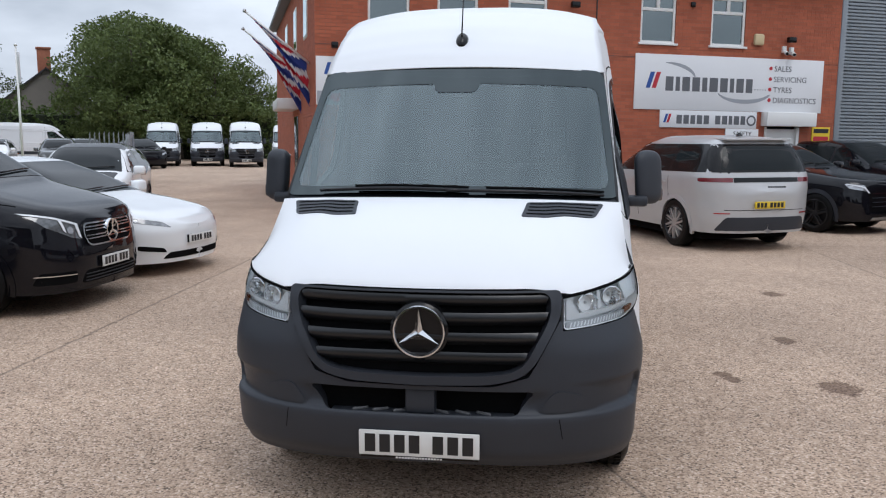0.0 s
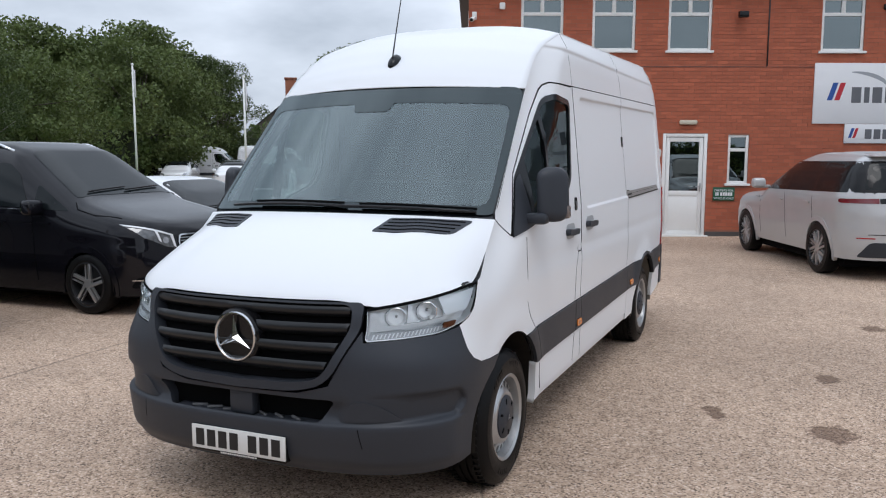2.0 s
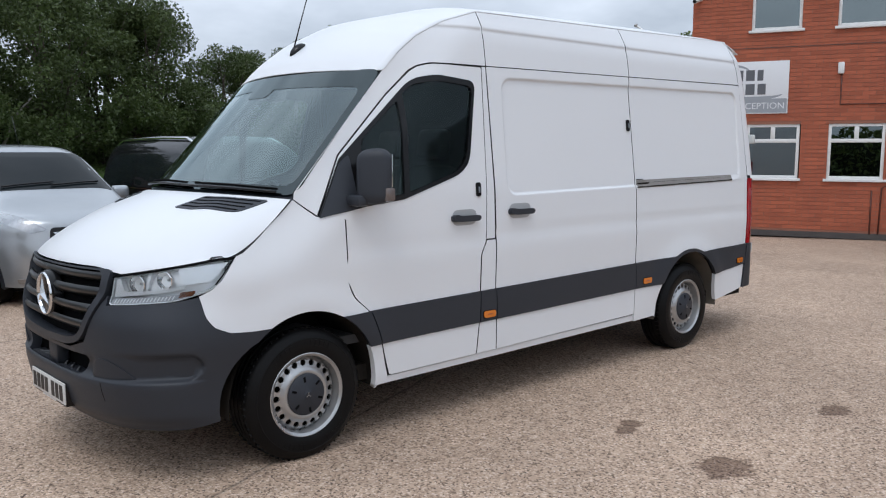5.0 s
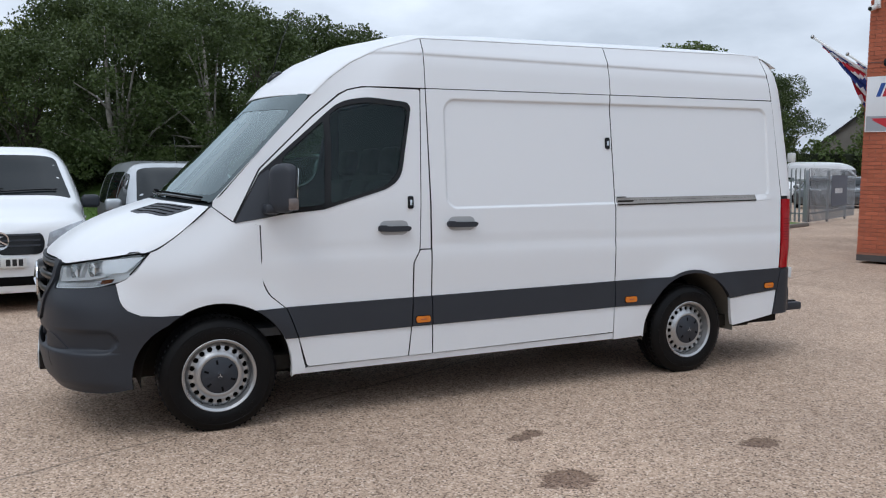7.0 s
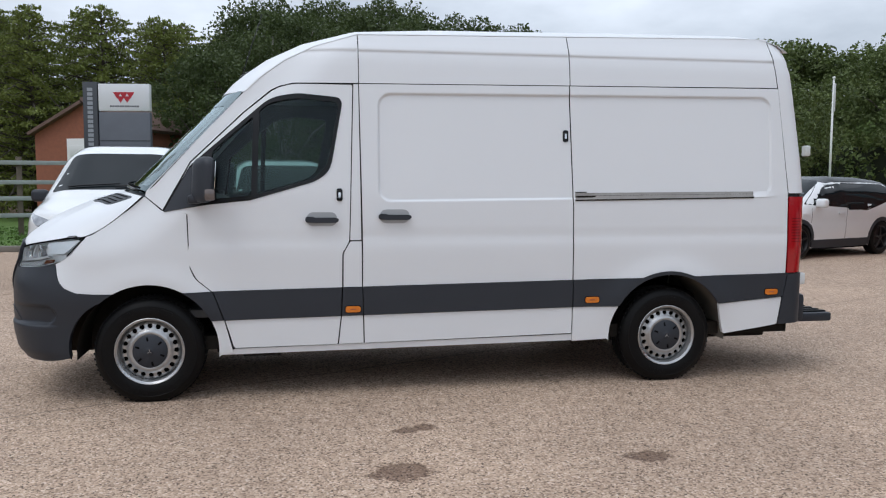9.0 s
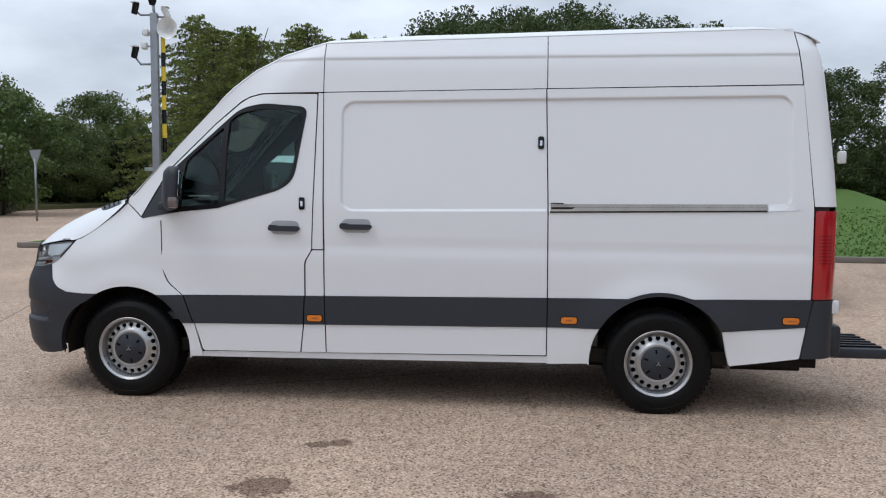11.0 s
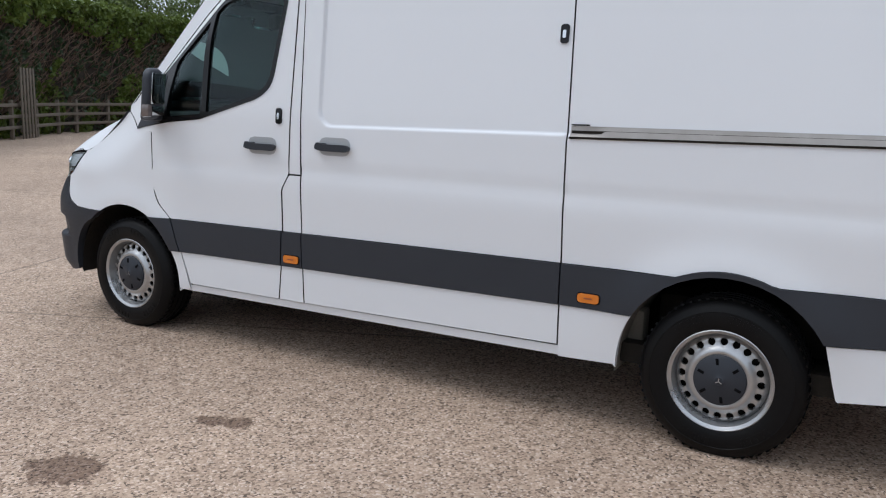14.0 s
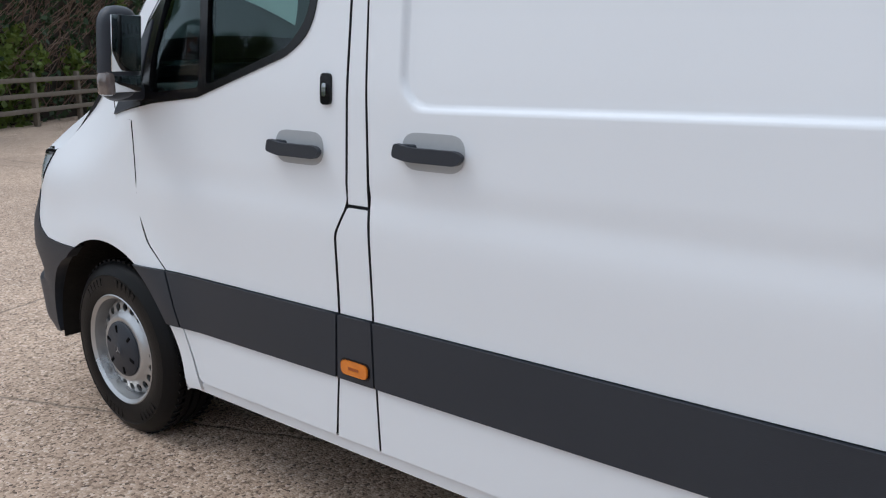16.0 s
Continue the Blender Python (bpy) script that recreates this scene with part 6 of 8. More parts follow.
def make_car(name, label, f, paint, R, side_glass, screen, back=None, m=None, lights=(), grille=None, rim=ALLOY, spokes=10, twin=False, cladding=None, plate_front="white", plate_rear=None,
             extras=None, mirror=(0.55, 1.02), roof_bars=False, tail=(), group="", plate_z=0.50, dark=None):
    car = thing(name, label, "car" if "van" not in name else "van", m, group)
    bm = f.mesh((0, f.wb), R)
    for face in bm.faces if dark else ():
        q = face.calc_center_median()
        face.material_index = 1 if dark(q) else 0
    body = part("body", bm, [paint, GLOSSBLACK], car, sharp=40)
    c = (0, f.wb / 2, 0.7)
    arch_m = cladding or paint
    for sgn in (1, -1):
        for ay in (0, f.wb):
            ring = [q for q in arc(ay, R, R + 0.085, -18, 198, 26)] + [q for q in arc(ay, R, R + 0.012, 198, -18, 26)]
            panel("wheel_arch", ring, f.side, arch_m, car, h=0.06, off=0.008, thick=0.05, sign=sgn, centre=c)
            bm = bmesh.new()
            grid_into(bm, lambda u, v, ay=ay: Vector((sgn * (f.w * 0.96 - 0.35 * v), ay + (R + 0.03) * math.cos(math.pi * (1.1 - 1.2 * u)), R + (R + 0.03) * math.sin(math.pi * (1.1 - 1.2 * u)))), 18, 3)
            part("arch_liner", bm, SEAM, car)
            car_wheel(car, f.w - 0.125, ay, R, rim, spokes, sgn, twin)
        for poly in side_glass:
            panel("side_window", rpoly(poly), f.side, CARGLASS, car, h=0.12, off=0.004, thick=0.008, sign=sgn, centre=c)
        my, mz = mirror
        bm = bmesh.new()
        box_into(bm, (f.w - 0.02, my - 0.06, mz - 0.02), (f.w + 0.20, my + 0.09, mz + 0.15), 0.05, seg=3)
        box_into(bm, (f.w - 0.10, my - 0.02, mz - 0.02), (f.w + 0.02, my + 0.05, mz + 0.03), 0.01)
        mr = part("mirror", bm, paint if name != "crew_van" else PLASTIC, car)
        if sgn < 0:
            mr.scale.x = -1
        # door joints
        for jy in [p[0][0] - 0.05 for p in side_glass[:1]] + [(a[1][0] + b[0][0]) / 2 for a, b in zip(side_glass, side_glass[1:])]:
            if 0.3 < jy < f.wb + 0.2:
                panel("door_joint", [(jy, f.zs + 0.12), (jy + 0.008, f.zs + 0.12), (jy + 0.008, f.belt - 0.01), (jy, f.belt - 0.01)], f.side, SEAM, car, h=0.1, off=0.002, thick=0.002, sign=sgn, centre=c)
                panel("door_handle", rpoly([(jy - 0.26, f.belt - 0.13, 0.01), (jy - 0.07, f.belt - 0.13, 0.01), (jy - 0.07, f.belt - 0.10, 0.01), (jy - 0.26, f.belt - 0.10, 0.01)]), f.side, paint, car, h=0.06, off=0.022, thick=0.02, sign=sgn, centre=c)
        if cladding:
            panel("sill_cladding", [(R + 0.08, f.zs), (f.wb - R - 0.08, f.zs), (f.wb - R - 0.09, f.zs + 0.16), (R + 0.09, f.zs + 0.16)], f.side, cladding, car, h=0.1, off=0.006, thick=0.02, sign=sgn, centre=c)
        for poly, mt, nm in lights:
            panel(nm, rpoly(poly), f.front, mt, car, h=0.06, off=0.004, thick=0.01, sign=sgn, centre=c)
        for poly, mt, nm in tail:
            panel(nm, rpoly(poly), f.rear, mt, car, h=0.06, off=0.005, thick=0.01, sign=sgn, centre=c)
    (xa, ya), (xb, yb) = screen
    panel("windscreen", rpoly([(-xa, ya, 0.06), (xa, ya, 0.06), (xb, yb, 0.08), (-xb, yb, 0.08)]), f.over, CARGLASS, car, h=0.10, off=0.004, thick=0.006, centre=(0, 2, 0.3))
    bm = bmesh.new()
    for x0, x1 in ((-xa * 0.75, 0.05), (0.0, xa * 0.8)):
        tube_into(bm, [f.over(x0 + (x1 - x0) * k / 4, ya + 0.05 + 0.015 * k) + Vector((0, -0.01, 0.02)) for k in range(5)], 0.011, 6)
    part("wiper", bm, GLOSSBLACK, car)
    if back:
        panel("rear_window", rpoly(back), f.rear, CARGLASS, car, h=0.1, off=0.004, thick=0.006, centre=c)
    if grille:
        for poly, mt, off in grille:
            panel("grille", rpoly(poly), f.front, mt, car, h=0.07, off=off, thick=0.012, centre=c)
    for where, fn, mt, s in ((plate_front, f.front, PLATEW, -1), (plate_rear, f.rear, PLATEY, 1)):
        if where:
            zc = plate_z if s < 0 else f.plate_rear_z
            p = fn(0.0, zc)
            pl2 = box("number_plate", (-0.26, p.y + s * 0.03 - 0.006, zc - 0.055), (0.26, p.y + s * 0.03 + 0.006, zc + 0.055), mt, car, 0.003, "number plate with plain bars")
            plate_marks(pl2, -0.235, 0.235, zc - 0.037, zc + 0.037, p.y + s * 0.03 + (-0.006 if s < 0 else 0.009))
            box("plate_mount", (-0.25, p.y - 0.022, zc - 0.05), (0.25, p.y + 0.03, zc + 0.05), GLOSSBLACK, pl2) if s < 0 else None
    if roof_bars:
        for sgn in (1, -1):
            xs = f.w * 0.70
            tube("roof_bar", [(sgn * xs, 1.30 + 0.27 * k, f.over(xs, 1.30 + 0.27 * k).z + (0.035 if 0 < k < 10 else -0.01)) for k in range(11)], 0.020, CHROME, car, 8)
    # Near-black box carries the shade below the car in its colour.
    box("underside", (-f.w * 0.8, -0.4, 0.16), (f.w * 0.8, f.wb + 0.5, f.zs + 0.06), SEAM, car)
    if extras:
        extras(car, f)
    return car


def heading(x, y, deg):
    """A car's pose from its front axle's middle and the way its nose points."""
    return pose(x, y, 0, 0, 0, deg + 90)


def nose_at(x, y, deg, fo):
    a = radians(deg)
    return heading(x - fo * math.cos(a), y - fo * math.sin(a), deg)


def ring_star(car, y, z, r, f):
    p = f.front(0, z)
    o = lathe("emblem", [(r * 0.84, 0.02), (r * 0.86, -0.01), (r, -0.012), (r * 1.02, 0.02)], CHROME, car, 28, "y", Matrix.Translation((0, p.y - 0.025, z)))
    bm = bmesh.new()
    for k in range(3):
        box_into(bm, (-r * 0.09, -0.012, 0), (r * 0.09, 0.0, r * 0.9), 0.0, Matrix.Translation((0, p.y - 0.025, z)) @ pose(0, 0, 0, 0, k * 120, 0))
    part("emblem_spokes", bm, CHROME, o, smooth=False)


VTOP = [(-0.90, 0.80), (-0.86, 0.93), (-0.70, 1.02), (-0.3, 1.12), (0.05, 1.20), (0.22, 1.25), (0.75, 1.565), (1.15, 1.815), (1.5, 1.905), (2.4, 1.935), (3.7, 1.925), (4.05, 1.87), (4.2, 1.74), (4.26, 1.3)]
fv = Form(0.90, 3.20, 1.05, 0.965, VTOP, 1.10, tum=0.17, cf=0.62, nf=2.9, cr=0.3, lean=0.10)
VGLASS = [[(0.80, 1.15, 0.03), (1.38, 1.17, 0.03), (1.40, 1.655, 0.05), (1.22, 1.645, 0.05), (1.02, 1.52, 0.08)], [(1.47, 1.17, 0.03), (2.80, 1.185, 0.03), (2.80, 1.665, 0.05), (1.49, 1.66, 0.05)], [(2.87, 1.185, 0.03), (3.92, 1.21, 0.10), (3.82, 1.64, 0.14), (2.87, 1.665, 0.05)]]
LAMP = surface("headlamp_silver", (0.55, 0.57, 0.60), (0.2, 0.21, 0.22), 14, 0.12, metal=0.6, coat=1.0)
DARKLAMP = surface("smoked_lamp_body", (0.045, 0.048, 0.052), (0.16, 0.165, 0.17), 22, 0.08, metal=0.4, coat=1.0)
LAMPWHITE = surface("lamp_white", (0.80, 0.82, 0.85), rough=0.2)
HL_V = [[(0.47, 0.715, 0.02), (0.60, 0.745), (0.80, 0.855, 0.03), (0.885, 0.995, 0.02), (0.70, 0.945, 0.03), (0.50, 0.875, 0.02)]]


def v_front(car, f):
    c = (0, 2, 0.7)
    ring_star(car, 0, 0.762, 0.115, f)
    rim = rpoly([(-0.40, 0.635, 0.08), (0.40, 0.635, 0.08), (0.455, 0.75, 0.05), (0.43, 0.865, 0.04), (-0.43, 0.865, 0.04), (-0.455, 0.75, 0.05)])
    panel("grille_surround", rim, f.front, CHROME, car, holes=[[(a * 0.965, 0.75 + (b - 0.75) * 0.87) for a, b in rim]], h=0.06, off=0.014, thick=0.012, centre=c)
    for z in (0.808, 0.724):
        for dz in (-0.015, 0.015):
            panel("chrome_bar", rpoly([(-0.42, z + dz - 0.006), (0.42, z + dz - 0.006), (0.42, z + dz + 0.006), (-0.42, z + dz + 0.006)]), f.front, CHROME, car, h=0.08, off=0.018, thick=0.012, centre=c)
    for k in range(3):
        z = 0.305 + k * 0.032
        panel("intake_slat", [(-0.47, z), (0.47, z), (0.47, z + 0.010), (-0.47, z + 0.010)], f.front, PLASTIC, car, h=0.08, off=0.010, thick=0.012, centre=c)
    for s in (1, -1):
        th = {"sign": s, "centre": c}
        panel("light_strip", rpoly([(0.505, 0.868), (0.70, 0.938), (0.875, 0.988), (0.865, 0.970), (0.70, 0.920), (0.515, 0.852)]), f.front, LAMPWHITE, car, h=0.08, off=0.012, thick=0.004, **th)
        panel("light_strip", rpoly([(0.505, 0.868), (0.535, 0.858), (0.512, 0.745), (0.485, 0.725)]), f.front, LAMPWHITE, car, h=0.08, off=0.013, thick=0.004, **th)
        panel("light_strip", rpoly([(0.66, 0.905), (0.685, 0.912), (0.665, 0.815), (0.640, 0.790)]), f.front, LAMPWHITE, car, h=0.08, off=0.013, thick=0.004, **th)
        panel("projector", [(0.595 + 0.032 * math.cos(a), 0.812 + 0.036 * math.sin(a)) for a in np.linspace(0, math.tau, 17)[:-1]], f.front, LAMP, car, h=0.04, off=0.012, thick=0.006, **th)
        panel("intake_trim", rpoly([(0.58, 0.385), (0.88, 0.392), (0.88, 0.402), (0.58, 0.396)]), f.front, CHROME, car, h=0.08, off=0.012, thick=0.006, **th)
        # bonnet joint, quarter light and bright waist line
        panel("bonnet_joint", [(0.80, -0.40), (0.868, -0.10), (0.862, 0.16), (0.80, 0.24), (0.808, 0.245), (0.871, 0.166), (0.877, -0.10), (0.809, -0.405)], f.over, SEAM, car, h=0.08, off=0.0025, thick=0.002, sign=s, centre=(0, 0, 0.3))
        panel("quarter_light", rpoly([(0.25, 1.125, 0.03), (0.72, 1.145, 0.03), (0.74, 1.41, 0.04)]), f.side, CARGLASS, car, h=0.08, off=0.004, thick=0.006, **th)
        panel("waist_trim", [(0.76, 1.130), (2.2, 1.150), (3.86, 1.178), (3.86, 1.188), (2.2, 1.160), (0.76, 1.140)], f.side, CHROME, car, h=0.12, off=0.006, thick=0.006, **th)
        # Thin near-black strip draws the shade along the body crease.
        panel("bonnet_side_crease", [(0.50, 0.985), (0.50, 0.990), (2.4, 1.00), (2.4, 0.995)], f.side, SEAM, car, h=0.12, off=0.0015, thick=0.001, **th)


GR_V = [([(-0.42, 0.64, 0.08), (0.42, 0.64, 0.08), (0.455, 0.75, 0.05), (0.43, 0.865, 0.04), (-0.43, 0.865, 0.04), (-0.455, 0.75, 0.05)], SEAM, 0.006), ([(-0.52, 0.29, 0.05), (0.52, 0.29, 0.05), (0.46, 0.41, 0.04), (-0.46, 0.41, 0.04)], SEAM, 0.004),
        ([(-0.88, 0.31, 0.03), (-0.57, 0.31, 0.03), (-0.57, 0.42, 0.03), (-0.86, 0.43, 0.03)], SEAM, 0.004), ([(0.57, 0.31, 0.03), (0.88, 0.31, 0.03), (0.86, 0.43, 0.03), (0.57, 0.42, 0.03)], SEAM, 0.004)]
make_car("people_carrier", "glossy black people carrier with silver roof bars", fv, PAINT["black"], 0.335, VGLASS, ((0.745, 0.27), (0.60, 1.12)), None, heading(-4.836, 3.555, 0.8),
         [(HL_V[0], DARKLAMP, "headlight")], GR_V, ALLOY, 5, True, None, extras=v_front, mirror=(0.62, 1.10), roof_bars=True, plate_z=0.47)


def crew_front(car, f):
    ring_star(car, 0, 0.80, 0.10, f)
    for z in (0.86, 0.80, 0.74):
        panel("grille_bar", rpoly([(-0.40, z - 0.010), (0.40, z - 0.010), (0.41, z + 0.010), (-0.41, z + 0.010)]), f.front, PLASTIC, car, h=0.08, off=0.014, thick=0.012, centre=(0, 2, 0.7))


GR_T = [(GR_V[0][0], GLOSSBLACK, 0.005), ([(-0.55, 0.30, 0.04), (0.55, 0.30, 0.04), (0.50, 0.40, 0.04), (-0.50, 0.40, 0.04)], SEAM, 0.004)]
make_car("crew_van", "white mid-size van with black grille and mirrors parked facing the yard", fv, PAINT["white"], 0.33, VGLASS[:1], ((0.80, 0.26), (0.66, 1.10)), None, heading(-5.455, -1.47, 2) @ Matrix.Diagonal((1.035, 1.035, 1.03, 1)),
         [(HL_V[0], LAMP, "headlight")], GR_T, STEEL, 8, False, None, extras=crew_front, mirror=(0.72, 1.12), plate_z=0.56)

PTOP = [(-0.86, 0.74), (-0.82, 0.90), (-0.6, 1.0), (-0.2, 1.08), (0.10, 1.16), (0.24, 1.22), (0.65, 1.48), (0.98, 1.68), (1.3, 1.76), (2.2, 1.80), (3.1, 1.79), (3.35, 1.72), (3.45, 1.3)]
fp2 = Form(0.86, 2.73, 0.79, 0.90, PTOP, 1.05, tum=0.16, cf=0.75, cr=0.3, lean=0.12)


def family_front(car, f):
    for z in (0.80, 0.745):
        panel("chrome_bar", rpoly([(-0.40, z - 0.010), (0.40, z - 0.010), (0.42, z + 0.010), (-0.42, z + 0.010)]), f.front, CHROME, car, h=0.08, off=0.016, thick=0.012, centre=(0, 2, 0.7))
    p = f.front(0, 0.80)
    box("emblem", (-0.045, p.y - 0.03, 0.755), (0.045, p.y - 0.01, 0.85), CHROME, car, 0.02, "plain silver emblem")
    panel("skid_trim", rpoly([(-0.72, 0.27, 0.02), (0.72, 0.27, 0.02), (0.74, 0.32, 0.02), (-0.74, 0.32, 0.02)]), f.front, ALU, car, h=0.08, off=0.02, thick=0.03, centre=(0, 2, 0.7))
    box("red_notice", (-0.5, 0.30, 1.225), (-0.12, 0.45, 1.235), surface("red_card", (0.65, 0.08, 0.08)), car, 0.0, "red card inside the windscreen")
    tube("aerial", [(-0.02, 1.2, 1.75), (0.0, 1.45, 2.15)], 0.004, GLOSSBLACK, car, 5)


make_car("family_van", "silver family van with a red card behind the windscreen", fp2, PAINT["silver"], 0.315, [[(0.45, 1.12, 0.03), (1.25, 1.12, 0.03), (1.25, 1.60, 0.05), (0.98, 1.58, 0.08)], [(1.34, 1.12, 0.03), (2.25, 1.13, 0.03), (2.25, 1.62, 0.05), (1.34, 1.62, 0.05)], [(2.33, 1.14, 0.03), (3.1, 1.15, 0.05), (3.05, 1.58, 0.06), (2.33, 1.62, 0.05)]],
         ((0.74, 0.27), (0.62, 1.0)), None, heading(-5.617, 0.907, 3.8), [([(0.46, 0.84, 0.03), (0.62, 0.80, 0.03), (0.86, 0.94, 0.03), (0.84, 1.06, 0.03), (0.66, 0.98, 0.03)], LAMP, "headlight")],
         [([(-0.46, 0.70, 0.05), (0.46, 0.70, 0.05), (0.44, 0.86, 0.05), (-0.44, 0.86, 0.05)], GLOSSBLACK, 0.006), ([(-0.62, 0.33, 0.05), (0.62, 0.33, 0.05), (0.60, 0.50, 0.05), (-0.60, 0.50, 0.05)], PLASTIC, 0.006)],
         ALLOY, 8, False, PLASTIC, extras=family_front, mirror=(0.62, 1.10), plate_z=0.60)

TTOP = [(-0.84, 0.58), (-0.80, 0.66), (-0.5, 0.79), (0.0, 0.89), (0.40, 0.95), (0.55, 0.99), (1.05, 1.22), (1.55, 1.39), (2.0, 1.44), (2.5, 1.41), (3.1, 1.24), (3.5, 1.12), (3.75, 1.06), (3.84, 0.85)]
ft = Form(0.84, 2.875, 0.975, 0.925, TTOP, 0.90, zs=0.17, tum=0.30, cf=0.70, nf=2.6, cr=0.5, lean=0.12)
GT = [[(0.75, 0.95, 0.03), (1.62, 0.97, 0.03), (1.62, 1.30, 0.04), (1.25, 1.22, 0.08)], [(1.70, 0.97, 0.03), (2.60, 0.99, 0.03), (2.35, 1.28, 0.06), (1.70, 1.31, 0.04)]]
make_car("saloon_car", "white electric saloon car with smooth nose", ft, PAINT["white"], 0.335, GT, ((0.74, 0.52), (0.58, 1.50)), None, heading(-4.78, 5.80, -8.3),
         [([(0.48, 0.60, 0.02), (0.86, 0.68, 0.03), (0.88, 0.75, 0.02), (0.56, 0.67, 0.03)], surface("dark_lamp", (0.08, 0.085, 0.09), (0.35, 0.36, 0.38), 20, 0.1, coat=1.0), "headlight"), ([(0.55, 0.30, 0.03), (0.82, 0.34, 0.03), (0.82, 0.40, 0.02), (0.60, 0.36, 0.02)], SEAM, "side_intake")],
         [([(-0.60, 0.22, 0.03), (0.60, 0.22, 0.03), (0.52, 0.30, 0.03), (-0.52, 0.30, 0.03)], SEAM, 0.004)], DARKALLOY, 10, False, None, mirror=(0.75, 0.94), plate_z=0.44)

ITOP = [(-0.66, 0.70), (-0.62, 0.84), (-0.3, 0.96), (0.02, 1.05), (0.5, 1.33), (0.85, 1.49), (1.3, 1.575), (2.2, 1.56), (2.9, 1.50), (3.15, 1.40), (3.32, 1.0)]
fi = Form(0.66, 2.57, 0.77, 0.885, ITOP, 0.98, zs=0.2, tum=0.22, cf=0.65, cr=0.45)


def city_extras(car, f):
    for s in (1, -1):
        panel("dark_pillar", rpoly([(0.16, 1.04, 0.03), (1.4, 0.965, 0.03), (2.02, 0.90, 0.10), (3.06, 1.14, 0.06), (2.98, 1.46, 0.06), (0.90, 1.50, 0.10)]), f.side, GLOSSBLACK, car, h=0.10, off=0.002, thick=0.006, sign=s, centre=(0, 1.3, 0.7))
    panel("black_bonnet", rpoly([(-0.60, -0.50, 0.1), (0.60, -0.50, 0.1), (0.66, 0.0, 0.05), (-0.66, 0.0, 0.05)]), f.over, GLOSSBLACK, car, h=0.08, off=0.004, thick=0.004, centre=(0, 2, 0.3))
    panel("black_roof", rpoly([(-0.64, 0.92, 0.1), (0.64, 0.92, 0.1), (0.64, 2.95, 0.1), (-0.64, 2.95, 0.1)]), f.over, GLOSSBLACK, car, h=0.1, off=0.004, thick=0.004, centre=(0, 2, 0.3))


make_car("city_car", "pale grey electric city car with black glass and bonnet", fi, PAINT["white"], 0.34, [[(0.36, 1.02, 0.03), (1.35, 0.98, 0.03), (1.35, 1.44, 0.04), (0.85, 1.38, 0.10)], [(1.42, 0.92, 0.03), (2.02, 0.92, 0.10), (2.95, 1.18, 0.05), (2.85, 1.40, 0.06), (1.42, 1.45, 0.04)]],
         ((0.72, 0.06), (0.58, 0.88)), None, heading(-8.2, 10.08, -70), [([(0.46, 0.70, 0.03), (0.80, 0.76, 0.03), (0.80, 0.88, 0.03), (0.50, 0.80, 0.03)], LAMP, "headlight")],
         None, DARKALLOY, 5, False, PLASTIC, extras=city_extras, mirror=(0.45, 1.0), plate_z=0.45, dark=lambda q: q.z > 1.46 or (q.y > 2.9 and q.z > 1.0))

RTOP = [(-0.90, 0.86), (-0.86, 1.0), (-0.4, 1.09), (0.3, 1.15), (0.66, 1.19), (1.1, 1.46), (1.5, 1.70), (1.95, 1.80), (2.8, 1.81), (3.45, 1.77), (3.62, 1.73), (3.80, 1.45), (3.92, 1.18), (3.97, 0.9)]
fr2 = Form(0.90, 2.95, 1.06, 0.965, RTOP, 1.16, zs=0.30, tum=0.25, cf=0.6, cr=0.55, nr=2.5, lean=0.14)
fr2.plate_rear_z = 0.74


